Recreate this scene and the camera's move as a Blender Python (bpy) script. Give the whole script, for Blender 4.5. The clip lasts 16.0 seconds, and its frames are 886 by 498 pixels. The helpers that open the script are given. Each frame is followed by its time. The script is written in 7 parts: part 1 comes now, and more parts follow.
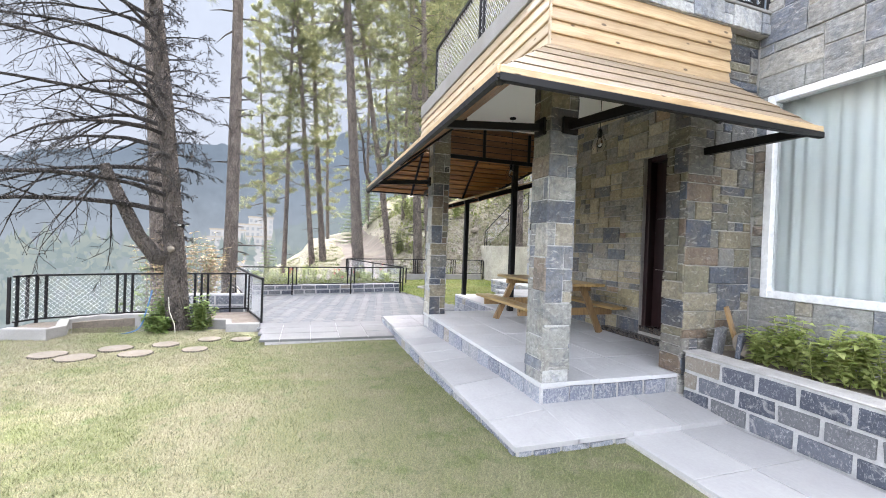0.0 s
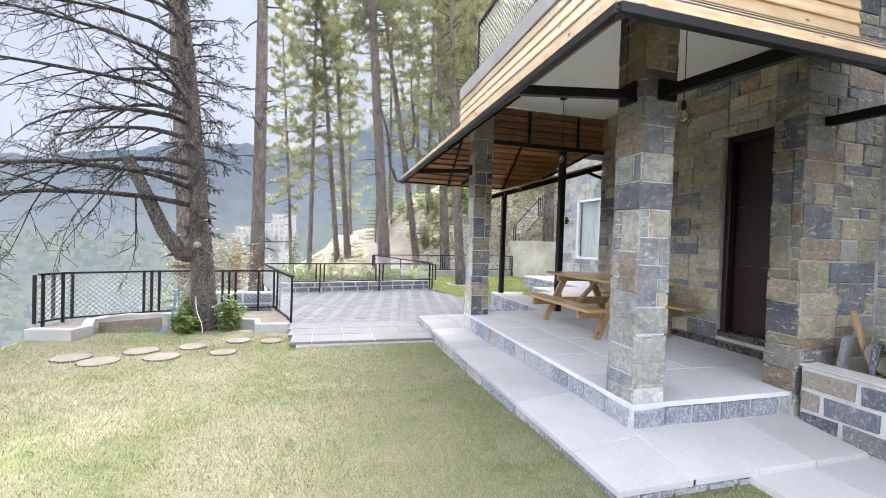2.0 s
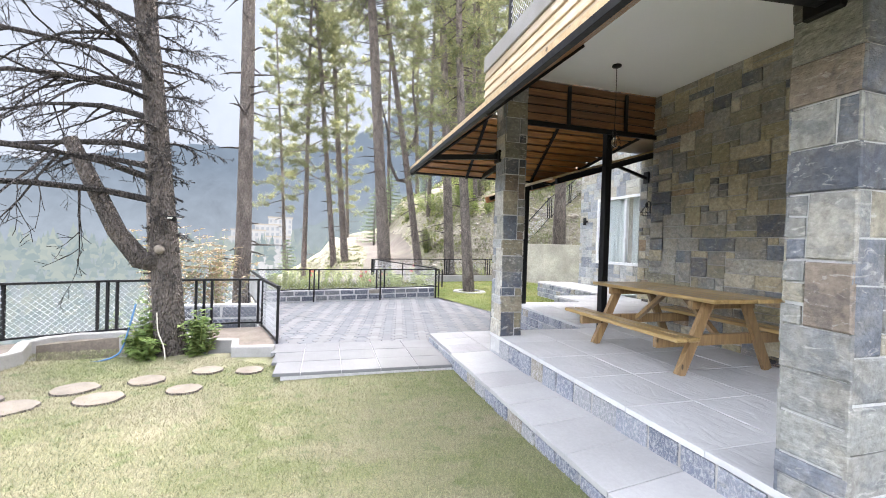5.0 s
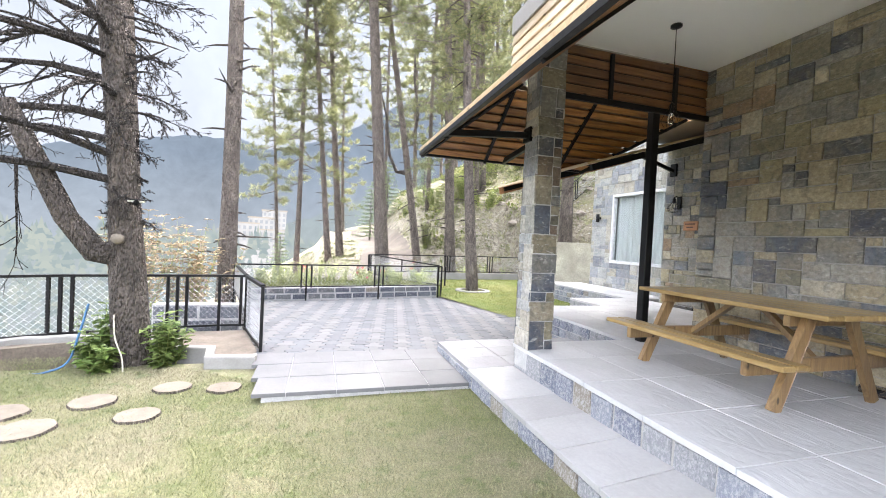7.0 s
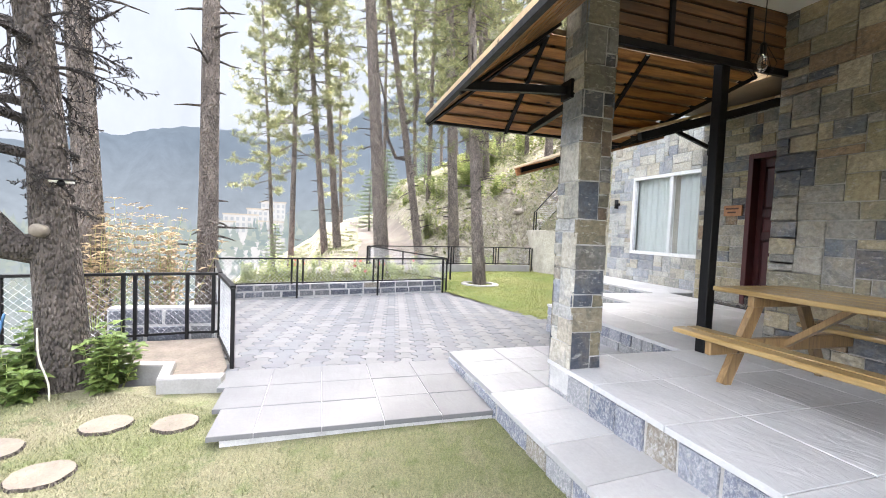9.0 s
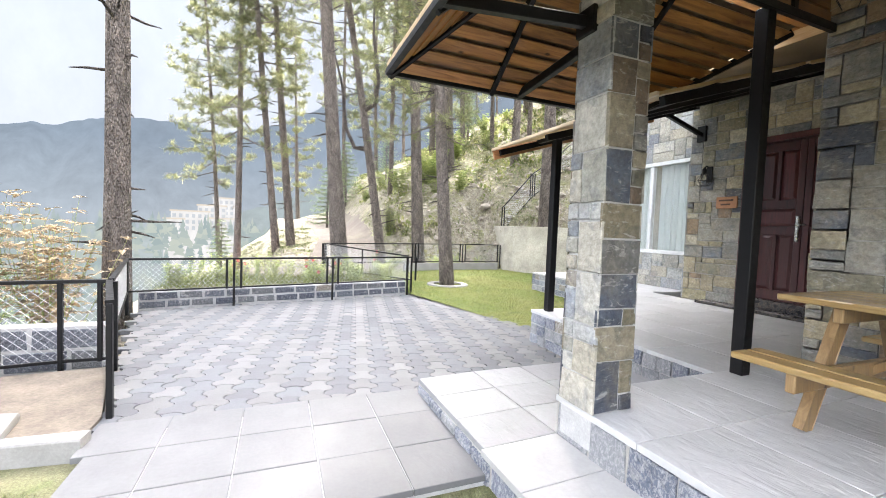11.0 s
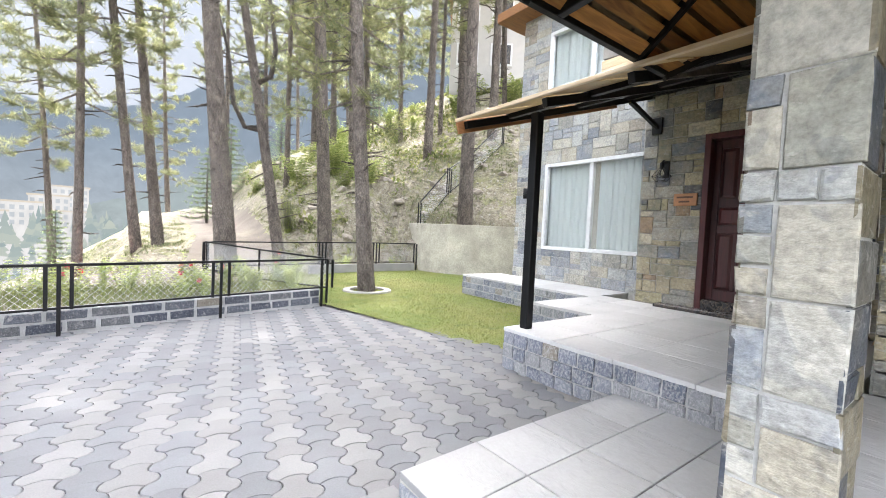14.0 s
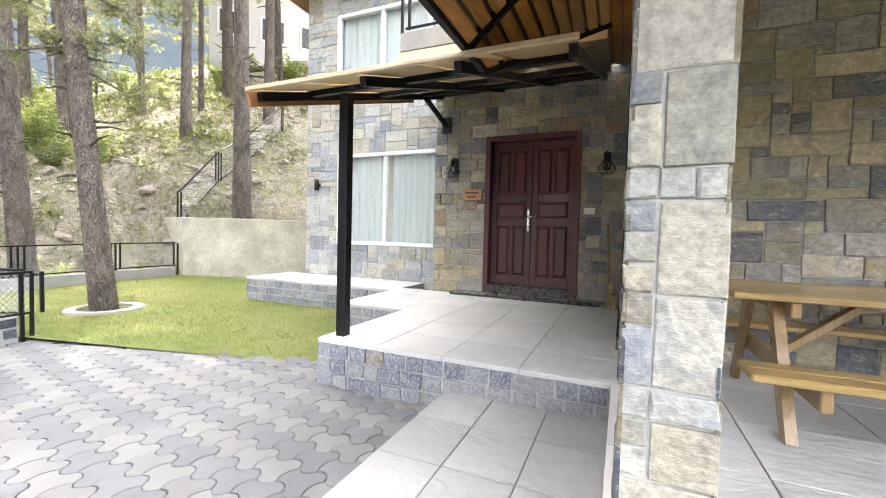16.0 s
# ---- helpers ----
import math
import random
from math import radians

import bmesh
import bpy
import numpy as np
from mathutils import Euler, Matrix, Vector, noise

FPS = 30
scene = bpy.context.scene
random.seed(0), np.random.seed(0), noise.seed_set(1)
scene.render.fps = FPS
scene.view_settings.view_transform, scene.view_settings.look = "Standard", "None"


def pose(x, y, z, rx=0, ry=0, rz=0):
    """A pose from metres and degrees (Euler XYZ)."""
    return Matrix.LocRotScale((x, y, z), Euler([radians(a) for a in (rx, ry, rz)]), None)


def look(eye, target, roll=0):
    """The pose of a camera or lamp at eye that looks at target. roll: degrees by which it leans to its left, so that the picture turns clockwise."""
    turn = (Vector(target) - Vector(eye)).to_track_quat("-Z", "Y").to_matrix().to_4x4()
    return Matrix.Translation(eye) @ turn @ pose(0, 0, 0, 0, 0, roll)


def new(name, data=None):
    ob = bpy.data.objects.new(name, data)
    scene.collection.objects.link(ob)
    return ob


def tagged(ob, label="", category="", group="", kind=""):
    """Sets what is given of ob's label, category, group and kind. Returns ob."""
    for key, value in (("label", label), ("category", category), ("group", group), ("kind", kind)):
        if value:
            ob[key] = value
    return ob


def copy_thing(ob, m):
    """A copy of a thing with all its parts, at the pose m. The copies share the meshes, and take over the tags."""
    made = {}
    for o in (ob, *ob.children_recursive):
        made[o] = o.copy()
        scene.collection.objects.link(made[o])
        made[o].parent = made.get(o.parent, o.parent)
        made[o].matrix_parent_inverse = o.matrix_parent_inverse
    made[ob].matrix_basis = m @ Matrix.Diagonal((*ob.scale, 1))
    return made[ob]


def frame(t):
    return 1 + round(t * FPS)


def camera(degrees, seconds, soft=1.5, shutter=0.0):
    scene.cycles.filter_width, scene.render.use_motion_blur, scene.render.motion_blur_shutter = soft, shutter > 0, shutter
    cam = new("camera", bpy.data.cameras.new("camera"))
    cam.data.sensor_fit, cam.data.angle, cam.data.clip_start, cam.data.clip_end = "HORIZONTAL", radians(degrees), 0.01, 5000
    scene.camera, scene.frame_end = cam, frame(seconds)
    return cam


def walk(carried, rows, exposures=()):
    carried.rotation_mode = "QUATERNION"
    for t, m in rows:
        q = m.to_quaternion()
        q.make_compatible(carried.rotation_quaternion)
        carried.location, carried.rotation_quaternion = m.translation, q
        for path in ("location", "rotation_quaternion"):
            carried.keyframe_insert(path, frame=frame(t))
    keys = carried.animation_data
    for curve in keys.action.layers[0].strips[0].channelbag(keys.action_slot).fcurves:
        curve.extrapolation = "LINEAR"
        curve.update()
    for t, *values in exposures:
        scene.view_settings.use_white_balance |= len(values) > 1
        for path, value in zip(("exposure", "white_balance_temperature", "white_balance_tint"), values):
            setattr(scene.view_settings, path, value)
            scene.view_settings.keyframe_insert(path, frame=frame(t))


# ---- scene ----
cam = camera(94.6, 16.0, soft=0.95)
METRES, EYE, TILT, LEAN, TURN = 6.6, 1.5, 0.0, 0.0, -18.2
ROWS = [
    (0.0, 0.0, 0.0, 0.0, 0.02, -0.45, -2.18),
    (0.5, -0.0022, 0.02, -0.0028, 0.9, -0.72, -2.22),
    (1.0, -0.0215, 0.0399, -0.004, 1.69, -0.95, -2.18),
    (1.5, -0.0404, 0.0568, -0.0029, 2.37, -1.07, -2.09),
    (2.0, -0.0499, 0.0804, -0.0052, 2.83, -1.11, -1.88),
    (2.5, -0.0598, 0.1058, -0.0039, 3.13, -0.92, -1.59),
    (3.0, -0.0799, 0.135, -0.004, 3.25, -0.82, -1.38),
    (3.5, -0.0884, 0.1642, -0.0052, 3.12, -0.66, -1.26),
    (4.0, -0.0868, 0.194, -0.0049, 2.9, -0.59, -1.26),
    (6.5, -0.1328, 0.3479, -0.0099, 1.65, -1.07, -2.7),
    (7.0, -0.1422, 0.3759, -0.0108, 1.65, -1.18, -2.82),
    (7.5, -0.139, 0.4126, -0.0112, 1.83, -1.48, -2.74),
    (8.0, -0.1454, 0.4448, -0.0131, 2.15, -1.87, -2.63),
    (8.5, -0.1587, 0.4803, -0.0129, 2.18, -2.28, -2.54),
    (9.0, -0.1639, 0.5142, -0.0138, 1.64, -2.54, -2.33),
    (11.5, -0.1816, 0.6994, -0.0218, -5.24, -2.64, -2.49),
    (12.0, -0.1917, 0.738, -0.0226, -6.9, -2.55, -2.8),
    (12.5, -0.1981, 0.7782, -0.0261, -8.84, -2.4, -3.0),
    (13.0, -0.2074, 0.814, -0.0271, -10.96, -2.2, -3.05),
    (13.5, -0.2238, 0.8454, -0.0253, -13.78, -2.21, -3.04),
    (14.0, -0.233, 0.8713, -0.0288, -18.02, -2.32, -2.74),
    (14.5, -0.2358, 0.9019, -0.0291, -23.69, -2.61, -2.31),
    (15.0, -0.2317, 0.922, -0.0283, -31.98, -2.57, -1.87),
    (15.5, -0.2345, 0.9401, -0.026, -40.71, -2.34, -1.56),
    (16.0, -0.2377, 0.9477, -0.0258, -48.08, -2.23, -1.47),
]
walk(cam, [(t, pose(0, 0, EYE, TILT, LEAN, TURN) @ pose(METRES * x, METRES * y, METRES * z, 90 + pitch, roll, yaw)) for t, x, y, z, yaw, pitch, roll in ROWS], exposures=[(0.0, 3.87, 6400, 14), (4.0, 3.97, 6400, 14), (8.0, 4.15, 6560, 14), (12.5, 4.10, 6620, 12), (14.5, 4.02, 6600, 12), (16.0, 4.34, 6880, 12)])

# ---- light ----
SUN_AZ = math.atan2(0.53, 0.85)      # clockwise from +y
SUN_EL = radians(47)
world = bpy.data.worlds.new("world")
scene.world = world
world.use_nodes = True
wn = world.node_tree
sky = wn.nodes.new("ShaderNodeTexSky")
sky.sky_type, sky.sun_disc = "NISHITA", False
sky.sun_elevation, sky.sun_rotation = SUN_EL, SUN_AZ
sky.dust_density, sky.air_density = 6.0, 1.0
haze = wn.nodes.new("ShaderNodeHueSaturation")     # thin haze takes most of the blue out
haze.inputs["Saturation"].default_value = 0.30
wn.links.new(sky.outputs[0], haze.inputs["Color"])
wn.links.new(haze.outputs[0], wn.nodes["Background"].inputs[0])
wn.nodes["Background"].inputs[1].default_value = 0.15
sun = new("sun", bpy.data.lights.new("sun", "SUN"))
sun.data.energy, sun.data.angle, sun.data.color = 0.55, radians(0.7), (1.0, 0.95, 0.86)
_d = Vector((math.sin(SUN_AZ) * math.cos(SUN_EL), math.cos(SUN_AZ) * math.cos(SUN_EL), math.sin(SUN_EL)))
sun.matrix_basis = look(_d * 60, (0, 0, 0))


# ---- materials ----
class Mat:
    """A small builder for procedural materials."""

    def __init__(self, name, rough=0.7, metal=0.0, spec=0.5):
        self.m = bpy.data.materials.new(name)
        self.m.use_nodes = True
        self.t = self.m.node_tree
        self.b = self.t.nodes["Principled BSDF"]
        self.b.inputs["Roughness"].default_value = rough
        self.b.inputs["Metallic"].default_value = metal
        self.b.inputs["Specular IOR Level"].default_value = spec
        self.tc = self.t.nodes.new("ShaderNodeNewGeometry").outputs["Position"]
        self.bumps = None

    def node(self, kind, **inputs):
        n = self.t.nodes.new(kind)
        for k, v in inputs.items():
            n.inputs[k.replace("_", " ")].default_value = v
        return n

    def local(self):
        self.tc = self.t.nodes.new("ShaderNodeTexCoord").outputs["Object"]
        return self

    def noise(self, scale, detail=4.0, rough=0.6, stretch=(1, 1, 1), dist=0.0):
        mp = self.t.nodes.new("ShaderNodeMapping")
        mp.inputs["Scale"].default_value = stretch
        self.t.links.new(self.tc, mp.inputs["Vector"])
        n = self.node("ShaderNodeTexNoise", Scale=scale, Detail=detail, Roughness=rough, Distortion=dist)
        self.t.links.new(mp.outputs[0], n.inputs["Vector"])
        return n.outputs["Fac"]

    def voronoi(self, scale, out="Distance", stretch=(1, 1, 1)):
        mp = self.t.nodes.new("ShaderNodeMapping")
        mp.inputs["Scale"].default_value = stretch
        self.t.links.new(self.tc, mp.inputs["Vector"])
        n = self.node("ShaderNodeTexVoronoi", Scale=scale)
        self.t.links.new(mp.outputs[0], n.inputs["Vector"])
        return n.outputs[out]

    def rand(self):
        return self.t.nodes.new("ShaderNodeObjectInfo").outputs["Random"]

    def island(self):
        return self.t.nodes.new("ShaderNodeNewGeometry").outputs["Random Per Island"]

    def ramp(self, fac, stops, mode="LINEAR"):
        n = self.t.nodes.new("ShaderNodeValToRGB")
        n.color_ramp.interpolation = mode
        e = n.color_ramp.elements
        e[0].position, e[0].color = stops[0][0], (*stops[0][1], 1)
        e[1].position, e[1].color = stops[1][0], (*stops[1][1], 1)
        for p, c in stops[2:]:
            x = e.new(p)
            x.color = (*c, 1)
        self.t.links.new(fac, n.inputs[0])
        return n.outputs[0]

    def mix(self, fac, a, b, mode="MIX"):
        n = self.t.nodes.new("ShaderNodeMix")
        n.data_type, n.blend_type = "RGBA", mode
        for v, i in ((fac, 0), (a, 6), (b, 7)):
            if isinstance(v, bpy.types.NodeSocket):
                self.t.links.new(v, n.inputs[i])
            else:
                n.inputs[i].default_value = v if i == 0 else (*v, 1)
        return n.outputs[2]

    def vary(self, fac, lo, hi):
        return self.ramp(fac, [(0.25, (lo, lo, lo)), (0.75, (hi, hi, hi))])

    def color(self, c):
        if isinstance(c, bpy.types.NodeSocket):
            self.t.links.new(c, self.b.inputs["Base Color"])
        else:
            self.b.inputs["Base Color"].default_value = (*c, 1)
        return self

    def rough(self, fac, lo, hi):
        self.t.links.new(self.vary(fac, lo, hi), self.b.inputs["Roughness"])
        return self

    def bump(self, height, distance, strength=0.6):
        n = self.node("ShaderNodeBump", Strength=strength, Distance=distance)
        self.t.links.new(height, n.inputs["Height"])
        if self.bumps:
            self.t.links.new(self.bumps, n.inputs["Normal"])
        self.bumps = n.outputs[0]
        self.t.links.new(self.bumps, self.b.inputs["Normal"])
        return self


def stone_material(name, palette, rough=0.75, warm=(0.25, 0.205, 0.14), sheen=(0.55, 0.85)):
    m = Mat(name, rough)
    base = m.ramp(m.rand(), palette, "CONSTANT")
    stain = m.noise(5.0, 5, 0.65, dist=0.6)
    c = m.mix(m.ramp(stain, [(0.42, (0, 0, 0)), (0.74, (0.5, 0.5, 0.5))]), base, warm)
    patch = m.noise(4.2, 3, 0.5, dist=1.6)
    c = m.mix(m.ramp(patch, [(0.56, (0, 0, 0)), (0.60, (0.55, 0.55, 0.55))]), c, m.mix(1.0, c, (0.60, 0.64, 0.72), "MULTIPLY"))
    vein = m.noise(11, 4, 0.6, (1, 1, 2.5), 1.2)
    c = m.mix(m.ramp(vein, [(0.58, (0, 0, 0)), (0.66, (0.5, 0.5, 0.5))]), c, (0.42, 0.41, 0.38))
    c = m.mix(1.0, c, m.vary(m.noise(30, 6, 0.7), 0.55, 1.4), "MULTIPLY")
    c = m.mix(1.0, c, m.vary(m.noise(3.1, 2), 0.82, 1.16), "MULTIPLY")
    m.color(c).rough(stain, *sheen)
    m.bump(m.noise(9, 5, 0.6, (1, 1, 2.2)), 0.03, 0.7).bump(m.noise(4.2, 3, 0.5, dist=1.6), 0.03, 0.5).bump(m.noise(60, 3), 0.004, 0.6)
    return m.m


TAN_SLATE = stone_material("tan_ashlar", [
    (0.0, (0.21, 0.21, 0.195)), (0.10, (0.095, 0.112, 0.14)), (0.19, (0.34, 0.295, 0.20)), (0.30, (0.26, 0.255, 0.23)),
    (0.40, (0.135, 0.155, 0.185)), (0.48, (0.41, 0.36, 0.25)), (0.58, (0.23, 0.215, 0.155)), (0.68, (0.32, 0.31, 0.275)),
    (0.76, (0.27, 0.19, 0.125)), (0.82, (0.075, 0.088, 0.115)), (0.87, (0.31, 0.28, 0.175)), (0.93, (0.45, 0.41, 0.32))],
    warm=(0.36, 0.29, 0.18), sheen=(0.34, 0.62))
PALE_SLATE = stone_material("pale_ashlar", [
    (0.0, (0.37, 0.38, 0.375)), (0.14, (0.28, 0.30, 0.325)), (0.27, (0.40, 0.38, 0.325)), (0.40, (0.38, 0.39, 0.39)),
    (0.51, (0.23, 0.25, 0.275)), (0.60, (0.38, 0.35, 0.285)), (0.70, (0.29, 0.288, 0.255)), (0.79, (0.17, 0.19, 0.22)), (0.86, (0.43, 0.42, 0.38)), (0.94, (0.28, 0.25, 0.205))], warm=(0.34, 0.32, 0.27))

# dark stones of the pier; on the columns partly a shaded tone
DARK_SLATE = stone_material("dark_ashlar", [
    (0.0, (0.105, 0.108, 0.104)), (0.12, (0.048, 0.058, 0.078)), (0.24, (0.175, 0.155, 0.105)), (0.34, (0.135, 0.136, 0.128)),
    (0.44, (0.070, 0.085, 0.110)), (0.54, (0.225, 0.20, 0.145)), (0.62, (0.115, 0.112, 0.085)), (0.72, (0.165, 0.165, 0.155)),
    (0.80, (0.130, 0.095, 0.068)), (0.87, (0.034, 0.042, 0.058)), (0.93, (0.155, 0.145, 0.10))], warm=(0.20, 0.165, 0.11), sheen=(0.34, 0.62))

# palette between the pale and the dark stones
MID_SLATE = stone_material("mid_ashlar", [
    (0.0, (0.22, 0.225, 0.215)), (0.16, (0.125, 0.14, 0.165)), (0.28, (0.27, 0.25, 0.20)), (0.42, (0.20, 0.205, 0.20)),
    (0.54, (0.15, 0.165, 0.19)), (0.66, (0.25, 0.255, 0.24)), (0.78, (0.19, 0.155, 0.125)), (0.87, (0.085, 0.097, 0.12)), (0.94, (0.30, 0.29, 0.26))], warm=(0.25, 0.225, 0.175))


def block_material(name, k, fleck_at):
    m = Mat(name, 0.8)
    base = m.ramp(m.rand(), [(0.0, (0.125 * k, 0.14 * k, 0.18 * k)), (0.25, (0.17 * k, 0.185 * k, 0.22 * k)), (0.5, (0.095 * k, 0.11 * k, 0.145 * k)),
                             (0.7, (0.19 * k, 0.197 * k, 0.21 * k)), (0.95, (0.23, 0.205, 0.165))], "CONSTANT")
    fleck = m.noise(58, 6, 0.75, (1, 1, 0.6), 0.8)
    c = m.mix(m.ramp(fleck, [(fleck_at, (0, 0, 0)), (fleck_at + 0.14, (0.7, 0.7, 0.7))]), base, (0.44, 0.44, 0.44))
    smear = m.noise(8, 5, 0.7, dist=1.0)
    c = m.mix(m.ramp(smear, [(0.57, (0, 0, 0)), (0.66, (0.55, 0.55, 0.55))]), c, (0.40, 0.395, 0.38))
    m.color(c).bump(m.noise(16, 6, 0.65, dist=0.5), 0.05, 0.9).bump(m.noise(70, 3), 0.005, 0.5)
    return m.m


BLOCK = block_material("rock_faced_block", 0.66, 0.53)
EDGE_BLOCK = block_material("speckled_edge_block", 1.25, 0.46)


def plain_rough(name, col, scale=6.0, rough=0.85, spread=0.2, grain=80, depth=0.003, tint=None):
    m = Mat(name, rough)
    c = m.mix(1.0, col, m.vary(m.noise(scale, 5), 1 - spread, 1 + spread), "MULTIPLY")
    c = m.mix(1.0, c, m.vary(m.noise(grain, 3), 1 - spread * 0.6, 1 + spread * 0.6), "MULTIPLY")
    if tint:
        c = m.mix(m.ramp(m.noise(scale * 0.4, 4, 0.6, dist=0.8), [(0.5, (0, 0, 0)), (0.75, (0.7, 0.7, 0.7))]), c, tint)
    m.color(c).bump(m.noise(grain, 4), depth, 0.5)
    return m.m


MORTAR = plain_rough("mortar", (0.36, 0.35, 0.33), 9, 0.9)
PALE_MORTAR = plain_rough("pale_mortar", (0.40, 0.40, 0.395), 9, 0.9)
CONCRETE = plain_rough("concrete", (0.235, 0.23, 0.22), 3, 0.85, 0.16, 60, 0.003, (0.21, 0.20, 0.18))
RETAINING = plain_rough("old_concrete", (0.36, 0.34, 0.285), 1.8, 0.9, 0.34, 22, 0.012, (0.27, 0.25, 0.20))
PLASTER = plain_rough("white_ceiling_paint", (0.78, 0.78, 0.77), 1.2, 0.6, 0.02, 90, 0.0006)
INTERIOR = plain_rough("interior_paint", (0.35, 0.33, 0.31), 2, 0.8, 0.05)
SOIL = plain_rough("soil", (0.155, 0.130, 0.105), 4, 0.95, 0.35, 40, 0.012, (0.09, 0.075, 0.06))
HOUSE_PAINT = plain_rough("far_house_paint", (0.46, 0.445, 0.42), 2, 0.8, 0.06)


def flag_material(name, col, ripple):
    m = Mat(name, 0.6)
    c = m.mix(1.0, col, m.vary(m.rand(), 0.93, 1.06), "MULTIPLY")
    c = m.mix(1.0, c, m.vary(m.noise(2.2, 5), 0.9, 1.07), "MULTIPLY")
    c = m.mix(1.0, c, m.vary(m.noise(45, 4), 0.94, 1.05), "MULTIPLY")
    m.color(c).rough(m.noise(3, 4), 0.62, 0.85)
    m.bump(m.noise(8, 4, 0.55, (1, 0.45, 1), 1.6), ripple, 0.8).bump(m.noise(90, 2), 0.001, 0.4)
    return m.m


FLAG = flag_material("ribbed_concrete_flag", (0.47, 0.475, 0.48), 0.013)
SMOOTH_FLAG = flag_material("smooth_concrete_flag", (0.335, 0.335, 0.332), 0.006)
# rippled slab concrete, its colour darkened to offset sunlight at the open end
DIMMED_STEP_FLAG = flag_material("dimmed_step_flag", (0.265, 0.268, 0.274), 0.018)
YARD_FLAG = flag_material("yard_concrete_flag", (0.126, 0.128, 0.132), 0.004)


def paver_material(name, col):
    m = Mat(name, 0.75)
    c = m.mix(1.0, col, m.vary(m.rand(), 0.9, 1.08), "MULTIPLY")
    c = m.mix(1.0, c, m.vary(m.island(), 0.92, 1.06), "MULTIPLY")
    c = m.mix(1.0, c, m.vary(m.noise(3, 4), 0.88, 1.08), "MULTIPLY")
    c = m.mix(1.0, c, m.vary(m.noise(120, 2), 0.9, 1.1), "MULTIPLY")
    m.color(c).bump(m.noise(110, 3), 0.002, 0.5)
    return m.m


PAVER = paver_material("light_concrete_paver", (0.129, 0.130, 0.133))
PAVER_DARK = paver_material("grey_concrete_paver", (0.098, 0.104, 0.114))


def wood_material(name, light, dark, along, rough=0.5, knots=True, coat=0.0, weather=None):
    """along: the axis of the grain, in the world or the object's own space."""
    m = Mat(name, rough)
    st = [9.0, 9.0, 9.0]
    st["xyz".index(along)] = 0.8
    off = m.t.nodes.new("ShaderNodeVectorMath")
    off.operation = "MULTIPLY_ADD"
    comb = m.t.nodes.new("ShaderNodeCombineXYZ")
    for i in range(3):
        m.t.links.new(m.rand(), comb.inputs[i])
    m.t.links.new(comb.outputs[0], off.inputs[0])
    off.inputs[1].default_value = (7.0, 5.0, 3.0)
    m.t.links.new(m.tc, off.inputs[2])
    m.tc = off.outputs[0]
    g = m.noise(3.0, 6, 0.62, st, 0.9)
    c = m.ramp(g, [(0.3, dark), (0.62, light)])
    c = m.mix(1.0, c, m.vary(m.rand(), 0.78, 1.15), "MULTIPLY")
    if knots:
        k = [3.2, 3.2, 3.2]
        k["xyz".index(along)] = 1.6
        v = m.voronoi(2.6, "Distance", k)
        c = m.mix(m.ramp(v, [(0.07, (1, 1, 1)), (0.13, (0, 0, 0))]), c, [x * 0.32 for x in dark])
    if weather:
        c = m.mix(m.ramp(m.noise(2.4, 5), [(0.4, (0, 0, 0)), (0.7, (0.8, 0.8, 0.8))]), c, weather)
        c = m.mix(m.ramp(m.noise(4.5, 6, 0.7, st, 0.6), [(0.52, (0, 0, 0)), (0.66, (0.75, 0.75, 0.75))]), c, [x * 0.42 for x in dark])
    m.color(c).rough(g, rough - 0.08, rough + 0.15)
    m.bump(g, 0.004, 0.5)
    m.b.inputs["Coat Weight"].default_value = coat
    return m.m


PINE_X = wood_material("pine_cladding_x", (0.45, 0.335, 0.20), (0.31, 0.205, 0.105), "x", 0.45, coat=0.15)
PINE_Y = wood_material("pine_cladding_y", (0.50, 0.41, 0.29), (0.38, 0.28, 0.17), "y", 0.45, coat=0.15)
SOFFIT_X = wood_material("varnished_soffit_x", (0.38, 0.18, 0.052), (0.15, 0.06, 0.017), "x", 0.4, coat=0.3)
SOFFIT_Y = wood_material("varnished_soffit_y", (0.38, 0.18, 0.052), (0.15, 0.06, 0.017), "y", 0.4, coat=0.3)
# the soffit's wood again, with the porch's shade put into its colour
SHADED_LINING_X = wood_material("shaded_lining_x", (0.20, 0.095, 0.035), (0.085, 0.036, 0.013), "x", 0.4, coat=0.25)
ROOF_X = wood_material("weathered_roof_board_x", (0.235, 0.172, 0.098), (0.125, 0.084, 0.046), "x", 0.75, weather=(0.20, 0.165, 0.12))
ROOF_Y = wood_material("weathered_roof_board_y", (0.235, 0.172, 0.098), (0.125, 0.084, 0.046), "y", 0.75, weather=(0.20, 0.165, 0.12))
TABLE_Y = wood_material("varnished_pine_y", (0.44, 0.31, 0.13), (0.29, 0.18, 0.062), "y", 0.35, coat=0.4)
CANOPY_X = wood_material("golden_canopy_board", (0.54, 0.39, 0.18), (0.38, 0.24, 0.095), "x", 0.5)
TABLE_Z = wood_material("varnished_pine_z", (0.27, 0.175, 0.08), (0.145, 0.085, 0.038), "z", 0.35, coat=0.4)
DOOR_WOOD = wood_material("maroon_door_wood", (0.085, 0.017, 0.018), (0.045, 0.008, 0.009), "z", 0.38, knots=False, coat=0.15)
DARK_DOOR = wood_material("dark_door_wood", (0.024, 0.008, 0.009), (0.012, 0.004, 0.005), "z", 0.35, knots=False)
SLICE = plain_rough("sawn_log_face", (0.158, 0.136, 0.108), 8, 0.85, 0.2, 60, 0.003)
